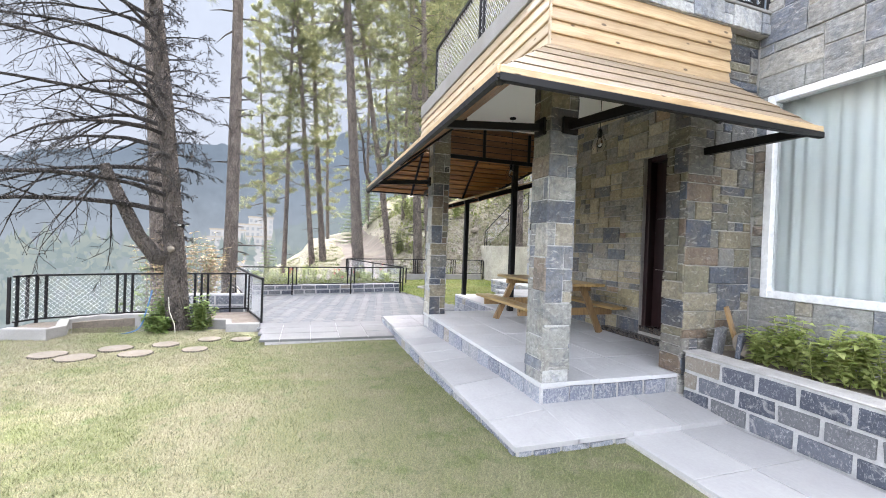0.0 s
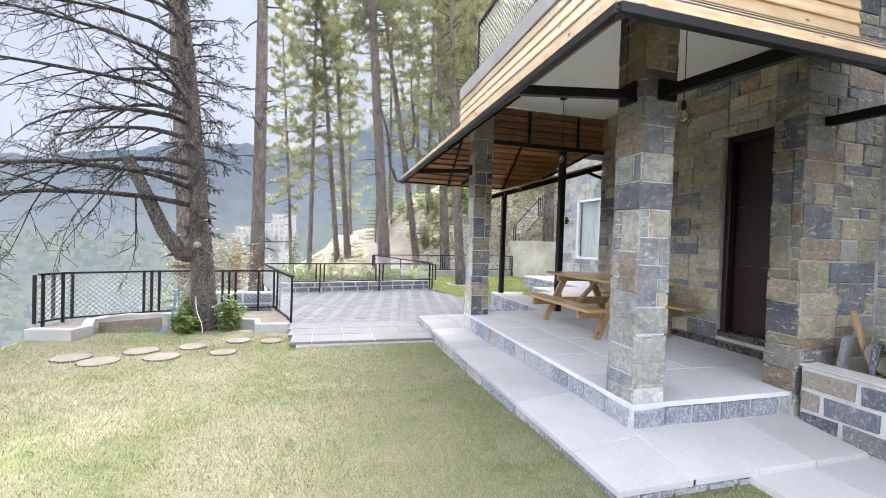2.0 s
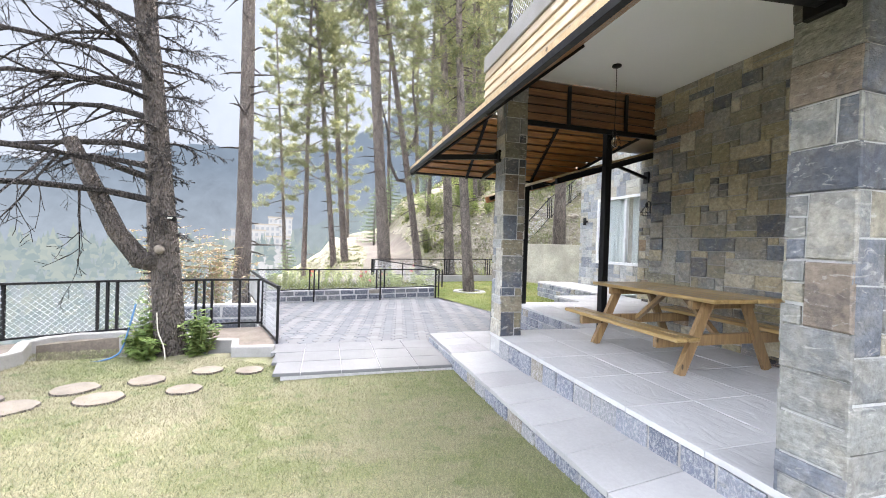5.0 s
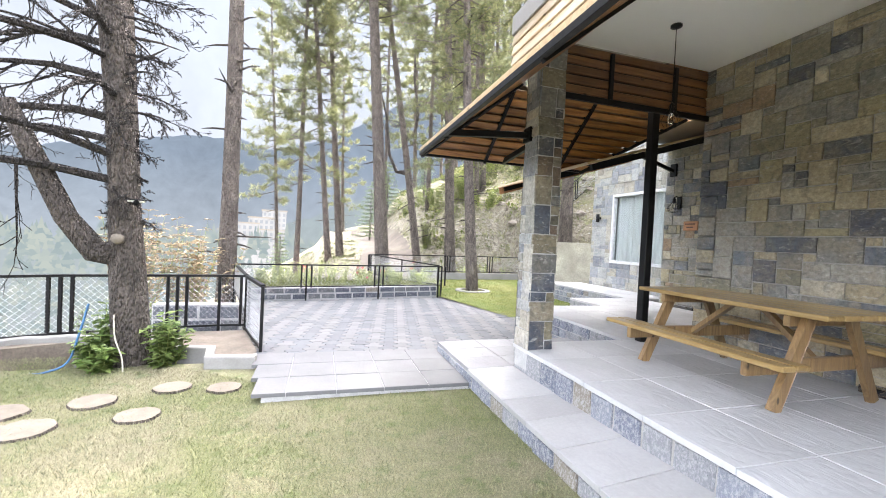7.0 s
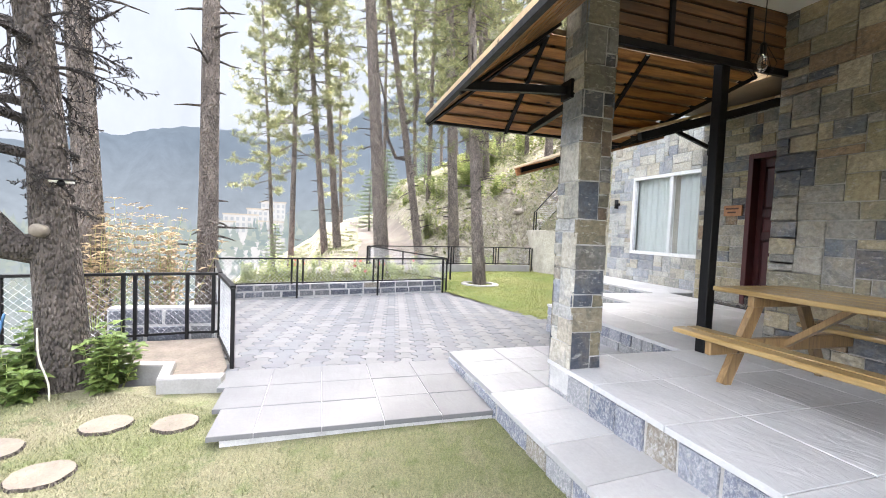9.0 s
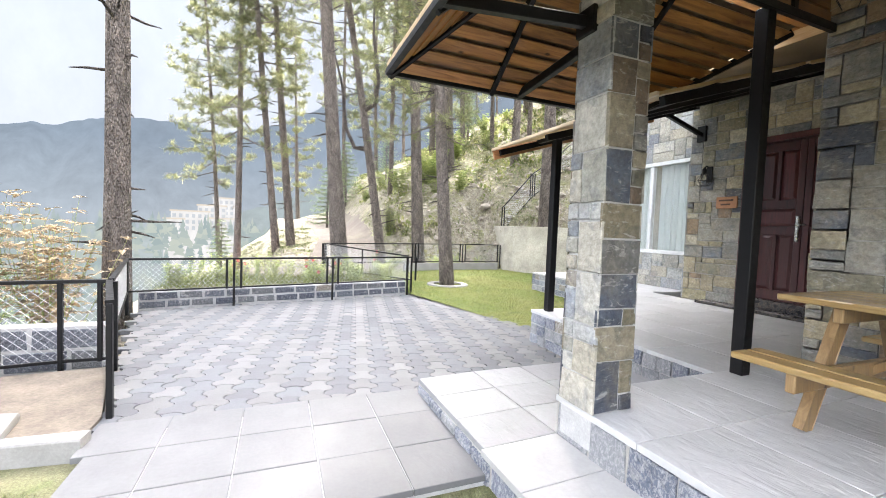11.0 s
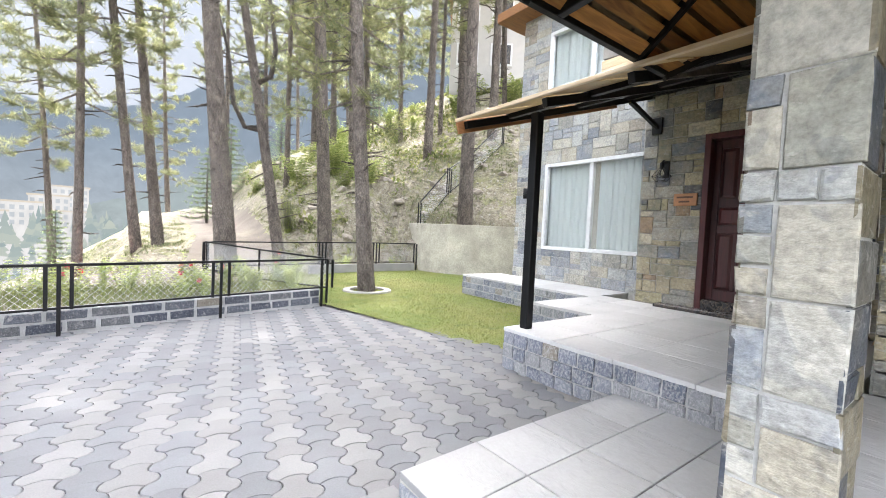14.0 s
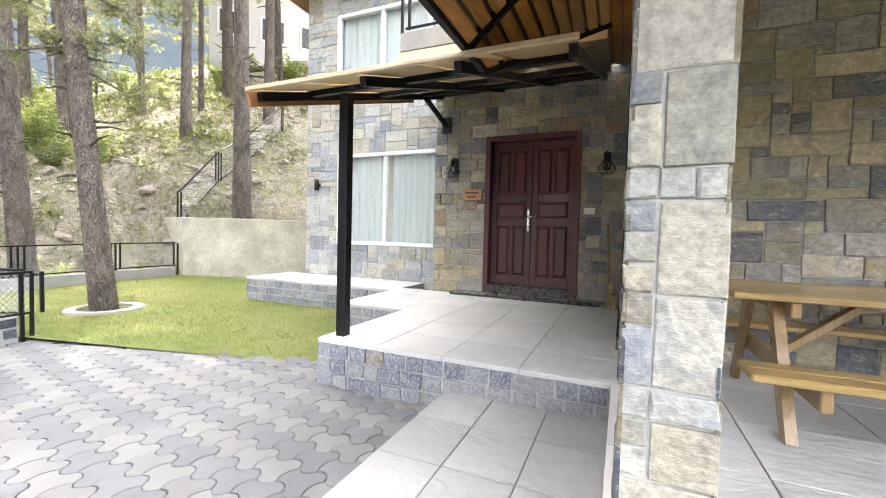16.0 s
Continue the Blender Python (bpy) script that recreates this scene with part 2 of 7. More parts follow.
FASCIA = wood_material("reddish_fascia", (0.36, 0.17, 0.07), (0.22, 0.09, 0.035), "x", 0.5)


def paint(name, col, rough, metal=0.0, grain=0.0006, spec=0.5):
    m = Mat(name, rough, metal, spec)
    m.color(m.mix(1.0, col, m.vary(m.noise(14, 4), 0.85, 1.15), "MULTIPLY")).rough(m.noise(30, 3), max(0.05, rough - 0.1), rough + 0.1)
    m.bump(m.noise(160, 2), grain, 0.4)
    return m.m


BLACK = paint("black_steel", (0.006, 0.006, 0.007), 0.45, spec=0.25)
WHITE_PVC = paint("white_pvc", (0.66, 0.67, 0.68), 0.3)
WIRE = paint("galvanised_wire", (0.50, 0.51, 0.52), 0.4, 0.6)
CHROME = paint("brushed_steel", (0.62, 0.60, 0.56), 0.25, 1.0)


def marble_material():
    m = Mat("black_marble", 0.2)
    vein = m.noise(9, 6, 0.7, dist=2.2)
    c = m.mix(m.ramp(vein, [(0.49, (0, 0, 0)), (0.505, (0.8, 0.8, 0.8)), (0.53, (0, 0, 0))]), (0.020, 0.020, 0.023), (0.34, 0.27, 0.20))
    m.color(m.mix(1.0, c, m.vary(m.noise(50, 3), 0.7, 1.3), "MULTIPLY")).rough(vein, 0.12, 0.4)
    return m.m


BLACK_MARBLE = marble_material()
TERRACOTTA = paint("sign_board", (0.45, 0.22, 0.11), 0.6)
INK = paint("sign_ink", (0.10, 0.05, 0.03), 0.6)
WHITE_PLASTIC = paint("white_plastic", (0.82, 0.82, 0.80), 0.35)
HOSE = paint("blue_hose", (0.04, 0.13, 0.27), 0.45)
RED_PAINT = paint("red_paint", (0.55, 0.08, 0.08), 0.5)


def glass_material(name, tint, rough=0.02):
    m = Mat(name, rough)
    m.b.inputs["Transmission Weight"].default_value = 1.0
    m.b.inputs["IOR"].default_value = 1.45
    m.color(tint)
    return m.m


GLASS = glass_material("window_glass", (0.93, 0.97, 0.96))
BULB_GLASS = glass_material("bulb_glass", (0.98, 0.98, 0.96))


def curtain_material():
    m = Mat("sheer_curtain", 0.9)
    m.color(m.mix(1.0, (0.66, 0.68, 0.68), m.vary(m.noise(40, 3), 0.96, 1.02), "MULTIPLY"))
    m.b.inputs["Subsurface Weight"].default_value = 0.0
    return m.m


CURTAIN = curtain_material()


def bark_material(name, a, b):
    m = Mat(name, 0.95).local()
    f = m.noise(7, 6, 0.7, (1, 1, 0.4), 0.8)
    plate = m.voronoi(42, "Distance", (1, 1, 0.45))
    c = m.ramp(f, [(0.32, a), (0.66, b)])
    c = m.mix(m.ramp(plate, [(0.28, (0, 0, 0)), (0.70, (0.5, 0.5, 0.5))]), c, [x * 0.6 for x in a])
    c = m.mix(1.0, c, m.vary(m.noise(60, 3), 0.7, 1.25), "MULTIPLY")
    m.color(c).bump(m.ramp(plate, [(0.2, (1, 1, 1)), (0.65, (0, 0, 0))]), 0.05, 1.0).bump(f, 0.03, 0.8)
    return m.m


PINE_BARK = bark_material("pine_bark", (0.075, 0.062, 0.054), (0.29, 0.245, 0.21))
DEAD_BARK = bark_material("dead_bark", (0.034, 0.028, 0.024), (0.165, 0.138, 0.118))
TWIG = bark_material("dead_twig_bark", (0.018, 0.015, 0.014), (0.06, 0.05, 0.045))


def leaf_material(name, stops, trans=0.35, rough=0.5):
    m = Mat(name, rough)
    c = m.ramp(m.island(), stops)
    c = m.mix(1.0, c, m.vary(m.noise(0.9, 3), 0.75, 1.25), "MULTIPLY")
    m.color(c)
    tr = m.t.nodes.new("ShaderNodeBsdfTranslucent")
    m.t.links.new(c, tr.inputs[0])
    mx = m.node("ShaderNodeMixShader", Fac=trans)
    m.t.links.new(m.b.outputs[0], mx.inputs[1])
    m.t.links.new(tr.outputs[0], mx.inputs[2])
    m.t.links.new(mx.outputs[0], m.t.nodes["Material Output"].inputs[0])
    return m.m


NEEDLES = leaf_material("pine_needles", [(0.0, (0.115, 0.132, 0.066)), (0.6, (0.20, 0.215, 0.105)), (1.0, (0.31, 0.306, 0.15))], 0.66)
LEAVES = leaf_material("green_leaves", [(0.0, (0.27, 0.34, 0.10)), (1.0, (0.48, 0.52, 0.21))], 0.55)
WEEDS = leaf_material("weeds", [(0.0, (0.09, 0.12, 0.035)), (0.6, (0.19, 0.21, 0.07)), (1.0, (0.32, 0.31, 0.15))], 0.5)
LIGHT_NEEDLES = leaf_material("young_fir_needles", [(0.0, (0.13, 0.18, 0.085)), (1.0, (0.29, 0.35, 0.18))], 0.5)
SLOPE_LEAVES = leaf_material("slope_bush_leaves", [(0.0, (0.13, 0.18, 0.05)), (0.7, (0.27, 0.32, 0.10)), (1.0, (0.40, 0.42, 0.18))], 0.5)
FOOT_LEAVES = leaf_material("broad_green_leaves", [(0.0, (0.09, 0.15, 0.035)), (1.0, (0.22, 0.29, 0.09))], 0.45)
DRY_LEAVES = leaf_material("dry_leaves", [(0.0, (0.27, 0.20, 0.12)), (1.0, (0.46, 0.36, 0.22))], 0.4)
def lawn_material(name, straw, green, deep, blades):
    """Patchy turf: straw-coloured worn areas running into greener ones."""
    m = Mat(name, 0.9)
    wide = m.noise(0.55, 4, 0.6, dist=0.8)
    patch = m.noise(2.6, 5, 0.65, dist=1.0)
    c = m.mix(m.ramp(wide, [(0.40, (0, 0, 0)), (0.62, (1, 1, 1))]), green, straw)
    c = m.mix(m.ramp(patch, [(0.50, (0, 0, 0)), (0.66, (0.75, 0.75, 0.75))]), c, straw)
    c = m.mix(m.ramp(m.noise(5.5, 4, 0.6), [(0.54, (0, 0, 0)), (0.70, (0.8, 0.8, 0.8))]), c, deep)
    if blades:
        c = m.mix(1.0, c, m.vary(m.island(), 0.70, 1.32), "MULTIPLY")
    else:
        c = m.mix(1.0, c, m.vary(m.noise(75, 4, 0.7), 0.5, 1.4), "MULTIPLY")
        m.bump(m.noise(90, 4, 0.7), 0.03, 0.8)
    m.color(c)
    return m.m


LAWN_BLADE = lawn_material("lawn_blades", (0.222, 0.208, 0.132), (0.152, 0.168, 0.072), (0.110, 0.140, 0.048), True)
GRASS = leaf_material("lawn_grass", [(0.0, (0.105, 0.13, 0.045)), (0.5, (0.16, 0.18, 0.078)), (0.8, (0.24, 0.235, 0.14)), (1.0, (0.29, 0.27, 0.19))], 0.3)
# its deep green patches stand in for shade on the far lawn
GREEN_BLADE = lawn_material("green_lawn_blades", (0.215, 0.222, 0.062), (0.145, 0.185, 0.036), (0.080, 0.118, 0.022), True)
GREEN_GRASS = leaf_material("green_lawn_grass", [(0.0, (0.085, 0.12, 0.025)), (0.7, (0.16, 0.19, 0.05)), (1.0, (0.26, 0.26, 0.10))], 0.4)
PETALS = leaf_material("red_petals", [(0.0, (0.55, 0.03, 0.05)), (1.0, (0.70, 0.12, 0.18))], 0.3)


# ---- building helpers ----
def link_mesh(name, verts, faces, material, parent=None, label="", smooth=False):
    me = bpy.data.meshes.new(name)
    me.from_pydata([tuple(v) for v in verts], [], faces)
    me.materials.append(material)
    if smooth:
        me.polygons.foreach_set("use_smooth", [True] * len(me.polygons))
    ob = new(name, me)
    if parent:
        ob.parent = parent
    if label:
        ob["label"] = label
    return ob


def part(name, bm, material, parent=None, label="", smooth=False):
    me = bpy.data.meshes.new(name)
    bmesh.ops.recalc_face_normals(bm, faces=bm.faces)
    bm.to_mesh(me)
    bm.free()
    me.materials.append(material)
    if smooth:
        me.polygons.foreach_set("use_smooth", [True] * len(me.polygons))
    ob = new(name, me)
    if parent:
        ob.parent = parent
    if label:
        ob["label"] = label
    return ob


def thing(name, at, label, category, group="", turn=0.0, kind=""):
    ob = new(name)
    ob.empty_display_size = 0.1
    ob.matrix_basis = pose(*at, 0, 0, turn)
    return tagged(ob, label, category, group, kind)


def add_box(bm, x0, x1, y0, y1, z0, z1, bevel=0.0):
    r = bmesh.ops.create_cube(bm, size=1.0)
    vs = r["verts"]
    for v in vs:
        v.co = Vector(((x0 + x1) / 2 + v.co.x * (x1 - x0), (y0 + y1) / 2 + v.co.y * (y1 - y0), (z0 + z1) / 2 + v.co.z * (z1 - z0)))
    if bevel:
        es = list({e for v in vs for e in v.link_edges})
        bmesh.ops.bevel(bm, geom=es, offset=bevel, segments=1, affect="EDGES")


def box(name, xs, ys, zs, material, parent=None, bevel=0.004, label=""):
    bm = bmesh.new()
    add_box(bm, *xs, *ys, *zs, bevel)
    return part(name, bm, material, parent, label)


def add_beam(bm, p, q, w, h, up=(0, 0, 1), bevel=0.0):
    """A straight bar of section w by h from p to q."""
    p, q = Vector(p), Vector(q)
    d = (q - p).normalized()
    u = Vector(up)
    if abs(d.dot(u)) > 0.98:
        u = Vector((1, 0, 0))
    s = d.cross(u).normalized()
    u = s.cross(d).normalized()
    r = bmesh.ops.create_cube(bm, size=1.0)
    n = (q - p).length
    for v in r["verts"]:
        c = v.co.copy()
        v.co = p + d * ((c.y + 0.5) * n) + s * (c.x * w) + u * (c.z * h)
    if bevel:
        es = list({e for v in r["verts"] for e in v.link_edges})
        bmesh.ops.bevel(bm, geom=es, offset=bevel, segments=1, affect="EDGES")


def beam(name, p, q, w, h, material, parent=None, up=(0, 0, 1), bevel=0.003, label=""):
    bm = bmesh.new()
    add_beam(bm, p, q, w, h, up, bevel)
    return part(name, bm, material, parent, label)


def add_tube(verts, faces, points, radii, sides=8, cap=True):
    """Adds a tapered tube through points to the lists verts and faces."""
    base = len(verts)
    ref = Vector((0.31, 0.95, 0.07))
    n = len(points)
    for i, p in enumerate(points):
        a, b = points[max(0, i - 1)], points[min(n - 1, i + 1)]
        d = (Vector(b) - Vector(a)).normalized()
        s = d.cross(ref if abs(d.dot(ref)) < 0.95 else Vector((1, 0, 0))).normalized()
        u = s.cross(d)
        for k in range(sides):
            w = 2 * math.pi * k / sides
            verts.append(Vector(p) + (s * math.cos(w) + u * math.sin(w)) * radii[i])
    for i in range(n - 1):
        for k in range(sides):
            j = (k + 1) % sides
            faces.append((base + i * sides + k, base + i * sides + j, base + (i + 1) * sides + j, base + (i + 1) * sides + k))
    if cap:
        faces.append(tuple(base + (n - 1) * sides + k for k in range(sides)))
        faces.append(tuple(base + k for k in reversed(range(sides))))


def tube(name, points, radii, material, parent=None, sides=8, label=""):
    v, f = [], []
    if isinstance(radii, float):
        radii = [radii] * len(points)
    add_tube(v, f, points, radii, sides)
    return link_mesh(name, v, f, material, parent, label, smooth=True)


def structure(ob, label):
    return tagged(ob, label, kind="structure")


def lathe(name, profile, material, parent=None, sides=20, label=""):
    """A turned solid from (radius, height) pairs."""
    v, f = [], []
    for r, z in profile:
        for k in range(sides):
            a = 2 * math.pi * k / sides
            v.append((r * math.cos(a), r * math.sin(a), z))
    for i in range(len(profile) - 1):
        for k in range(sides):
            j = (k + 1) % sides
            f.append((i * sides + k, i * sides + j, (i + 1) * sides + j, (i + 1) * sides + k))
    f.append(tuple(range(sides - 1, -1, -1)))
    f.append(tuple((len(profile) - 1) * sides + k for k in range(sides)))
    return link_mesh(name, v, f, material, parent, label, smooth=True)


# ---- levels and lines of the plan ----
PAVED, SLAB, PORCH = 0.04, 0.19, 0.41
BACK = 4.08                  # porch back wall
DOORX = 6.37                 # entrance wall
WINX = 7.2                   # window wall
CEIL = 3.52


def lawn_height(x, y):
    return -0.035 + 0.15 * max(0.0, min(1.0, (6.0 - y) / 3.6)) + 0.012 * math.sin(x * 1.7 + y) * math.sin(y * 1.3)


def smooth(a, b, x):
    k = max(0.0, min(1.0, (x - a) / (b - a)))
    return k * k * (3 - 2 * k)


def terrain_height(x, y):
    """The hill round the terrace: valley on one side, slope up on the other."""
    n = noise.noise(Vector((x * 0.13, y * 0.13, 0.3))) * 0.8 + noise.noise(Vector((x * 0.55, y * 0.55, 2.0))) * 0.28
    edge = -4.35 if y < 8.6 else -1.75 + 2.0 * smooth(13.0, 19.0, y)
    down = max(0.0, edge - x)
    d = (x - 8.0) * 0.788 + (y - 17.2) * 0.616
    plane = min(60.0, 0.60 * max(0.0, x - 3.9) + 0.10 * max(0.0, y - 17.75) * smooth(3.5, 6.0, x))
    bank = 0.82 * max(0.0, y - 17.78)
    cut = smooth(0.15, 0.6, d) * 1.45 + 0.76 * max(0.0, d)
    k = smooth(7.75, 8.15, x)
    hill = min(plane, bank * (1 - k) + cut * k) * smooth(70, 30, y)
    hill += 0.11 * max(0.0, min(y, 60) - 17.6) * smooth(-60, -2, x)
    z = -0.32 + 0.22 * smooth(14.5, 17.5, y) + hill
    z -= 0.75 * smooth(0.0, 0.6, down) + 0.6 * max(0.0, down - 0.3)
    z -= 0.35 * max(0.0, y - 36) * smooth(16, 2, x)
    k = min(1.0, smooth(17.9, 20.0, y) + smooth(0.4, 3.0, down) + smooth(0.3, 1.5, d) * smooth(8.0, 9.0, x))
    return max(-320.0, z + n * k) + 6.0 * noise.noise(Vector((x * 0.01, y * 0.01, 5.0))) * smooth(60, 200, abs(x) + abs(y))


def grid_sheet(name, xs, ys, height, material):
    v = [(x, y, height(x, y)) for y in ys for x in xs]
    nx = len(xs)
    f = [(j * nx + i, j * nx + i + 1, (j + 1) * nx + i + 1, (j + 1) * nx + i) for j in range(len(ys) - 1) for i in range(nx - 1)]
    return link_mesh(name, v, f, material, smooth=True)


def ground_material():
    m = Mat("hillside_earth", 0.95)
    c = m.ramp(m.noise(0.35, 6, 0.6), [(0.35, (0.185, 0.18, 0.09)), (0.5, (0.255, 0.23, 0.17)), (0.66, (0.34, 0.305, 0.24))])
    c = m.mix(m.ramp(m.noise(1.7, 6, 0.7), [(0.52, (0, 0, 0)), (0.62, (0.8, 0.8, 0.8))]), c, (0.19, 0.20, 0.075))
    c = m.mix(m.ramp(m.noise(4.5, 6, 0.7, (1, 1, 0.5), 1.0), [(0.50, (0, 0, 0)), (0.62, (0.7, 0.7, 0.7))]), c, (0.115, 0.10, 0.08))
    c = m.mix(m.ramp(m.voronoi(5.0, "Distance"), [(0.16, (0.8, 0.8, 0.8)), (0.24, (0, 0, 0))]), c, (0.36, 0.335, 0.29))
    c = m.mix(1.0, c, m.vary(m.noise(22, 5), 0.55, 1.35), "MULTIPLY")
    m.color(c).bump(m.noise(3, 6), 0.45, 0.9).bump(m.noise(28, 4), 0.03, 0.6)
    return m.m


EARTH = ground_material()
TURF = lawn_material("dry_turf", (0.215, 0.20, 0.125), (0.144, 0.155, 0.066), (0.104, 0.13, 0.045), False)
# the deep patches here carry the far lawn's shade too
GREEN_TURF = lawn_material("green_turf", (0.18, 0.186, 0.055), (0.125, 0.16, 0.034), (0.070, 0.105, 0.02), False)


def steps(a, b, n):
    return [a + (b - a) * i / n for i in range(n + 1)]


def graded(points):
    out = []
    for (a, b, n) in points:
        out += steps(a, b, n)[:-1]
    return out + [points[-1][1]]


structure(grid_sheet("ground", graded([(-900, -120, 6), (-120, -30, 12), (-30, 0, 50), (0, 16, 64), (16, 30, 24), (30, 120, 12), (120, 900, 6)]),
                     graded([(-300, -20, 6), (-20, 0, 8), (0, 10, 14), (10, 24, 56), (24, 60, 50), (60, 140, 12), (140, 900, 6)]), terrain_height, EARTH),
          "earthy hillside with dry grass and a valley below")
structure(grid_sheet("lawn", steps(-4.05, 4.3, 56), steps(-3.0, 7.6, 70), lawn_height, TURF), "short patchy lawn beside the porch")


def lawn2_height(x, y):
    return -0.03 + 0.02 * math.sin(x * 1.3) * math.sin(y * 0.9)


def lawn_edge(y):
    return 3.60 - 0.2247 * max(0.0, min(y, 12.66) - 9.1)


v, f = [], []
for y in steps(8.80, 17.45, 48):
    for k in range(37):
        x = lawn_edge(y) + (9.6 - lawn_edge(y)) * k / 36
        v.append((x, y, (0.012 if k == 0 else lawn2_height(x, y) + 0.03)))
for j in range(48):
    f += [(j * 37 + i, j * 37 + i + 1, j * 37 + 38 + i, j * 37 + 37 + i) for i in range(36)]
structure(link_mesh("lawn_far", v, f, GREEN_TURF, smooth=True), "green lawn beyond the paved yard, sunlit")

# paved yard base, with the joints showing between the pieces laid on it
JOINT = plain_rough("paving_joint", (0.17, 0.165, 0.155), 8, 0.95, 0.25)
bm = bmesh.new()
for q, a in enumerate((0.0, 0.4, 0.8)):
    add_box(bm, -0.56 - 0.04 * q, 1.37, 6.42 + a + 0.001 * q, 6.82 + a, -0.30, PAVED - 0.007)
structure(part("pavement", bm, PALE_MORTAR), "pale concrete flagstones at the edge of the lawn")


def yard_poly():
    return [(-0.76, 7.66), (3.60, 7.66), (3.60, 9.1), (2.80, 12.66), (-1.62, 11.72), (-1.06, 8.87)]


def yard_height(y):
    return 0.036 - 0.012 * (y - 7.6)


def prism(name, poly, z0, z1, material, parent=None, label=""):
    n = len(poly)
    top = (lambda y: yard_height(y) - 0.02) if isinstance(z1, tuple) else (lambda y: z1)
    v = [(x, y, z0) for x, y in poly] + [(x, y, top(y)) for x, y in poly]
    f = [tuple(range(n - 1, -1, -1)), tuple(range(n, 2 * n))] + [(i, (i + 1) % n, n + (i + 1) % n, n + i) for i in range(n)]
    return link_mesh(name, v, f, material, parent, label)


yard = structure(prism("paved_yard", yard_poly(), -0.30, (0.004, -0.012), JOINT), "yard of two-tone grey interlocking concrete pavers")

# plinths: lower slab, porch floor, entrance platform and the two beyond
def slab_height(x, y):
    """The low slab falls towards the lawn and along its length."""
    k = max(0.0, min(1.0, (x - 1.36) / 0.47, (y - 2.405) / 0.495))
    return SLAB - 0.009 * (y - 2.4) + k * (0.06 - 0.045 * smooth(3.0, 6.5, y))


sx, sy = (1.36, 1.83, 3.30), (2.405, 2.90, 4.1, 5.3, 6.5, 7.60)
v = [(x, y, slab_height(x, y) - 0.010) for y in sy for x in sx] + [(x, y, -0.30) for y in sy for x in sx]
f = [(3 * j + i, 3 * j + i + 1, 3 * j + i + 4, 3 * j + i + 3) for j in range(5) for i in range(2)]
rim = [0, 1, 2, 5, 8, 11, 14, 17, 16, 15, 12, 9, 6, 3]
f += [(a, a + 18, b + 18, b) for a, b in zip(rim, rim[1:] + rim[:1])]
slab_base = structure(link_mesh("slab", v, f, MORTAR), "low stone-edged slab along the porch")
porch_base = structure(box("porch_floor", (1.845, BACK), (2.90, 6.46), (-0.30, PORCH - 0.011), MORTAR, bevel=0.0), "raised porch floor with pale flagstones")
entry_base = structure(box("entrance_platform", (3.235, 6.50), (6.462, 8.79), (-0.30, PORCH - 0.011), PALE_MORTAR, bevel=0.0), "raised entrance platform with flagstones and rock-faced edge")
plat2 = structure(box("platform_middle", (4.72, 6.50), (8.792, 9.75), (-0.30, PORCH - 0.032), PALE_MORTAR, bevel=0.0), "stone-edged platform beside the window")
plat3 = structure(box("platform_far", (6.08, 7.2), (9.752, 12.95), (-0.30, PORCH - 0.03), PALE_MORTAR, bevel=0.0), "stone-edged platform below the tall window")
low_walk = structure(box("side_walk", (2.24, 3.25), (-3.0, 2.40), (-0.30, 0.13), MORTAR, bevel=0.0), "pale flagstone walk beside the planter")


def wall_with_holes(name, axis, at, thick, u0, u1, z0, z1, holes, material, label):
    """A wall in the plane axis = at, thick towards +axis, with rectangular holes (u0, u1, z0, z1)."""
    us = sorted({u0, u1, *[h[0] for h in holes], *[h[1] for h in holes]})
    zs = sorted({z0, z1, *[h[2] for h in holes], *[h[3] for h in holes]})
    bm = bmesh.new()
    for a, b in zip(us, us[1:]):
        for c, d in zip(zs, zs[1:]):
            mu, mz = (a + b) / 2, (c + d) / 2
            if any(h[0] < mu < h[1] and h[2] < mz < h[3] for h in holes):
                continue
            if axis == "x":
                add_box(bm, at, at + thick, a, b, c, d)
            else:
                add_box(bm, a, b, at, at + thick, c, d)
    bmesh.ops.remove_doubles(bm, verts=bm.verts, dist=0.0005)
    return structure(part(name, bm, material), label)


SK = 0.014      # stone skin in front of the wall's core
SIDE_DOOR = (3.16, 4.23, 0.50, 2.73)
BIGWIN = (0.15, 2.74, 1.13, 3.02)
ENTRY = (6.99, 8.35, 0.45, 2.78)
TALLWIN = (9.52, 11.75, 1.06, 2.85)
UPWIN = (9.70, 11.80, 4.30, 5.60)
wall_back = wall_with_holes("wall_back", "x", BACK + SK, 0.26, -3.0, 6.38, -0.3, CEIL + 0.3, [SIDE_DOOR, BIGWIN], MORTAR, "stone ashlar wall behind the porch")
wall_upper = wall_with_holes("wall_upper", "x", BACK + SK + 0.03, 0.23, -3.0, 2.80, CEIL + 0.302, 6.2, [], MORTAR, "upper stone wall above the big window")
wall_entry = wall_with_holes("wall_entry", "x", DOORX + SK, 0.26, 6.38, 9.20, 0.0, CEIL + 0.25, [ENTRY], MORTAR, "stone ashlar wall round the entrance door")
wall_window = wall_with_holes("wall_window", "x", WINX + SK, 0.26, 9.20, 12.55, 0.0, 6.1, [TALLWIN, UPWIN], MORTAR, "pale stone wall with a tall and an upper window")
wall_return = structure(box("wall_return", (DOORX + SK, WINX + SK), (9.0, 9.20 - SK), (0, CEIL + 0.25), MORTAR, bevel=0), "short stone return wall")
wall_side = structure(box("wall_side", (BACK + SK, DOORX + SK), (6.13, 6.38 - SK), (0, CEIL + 0.25), MORTAR, bevel=0), "stone wall between porch and entrance")
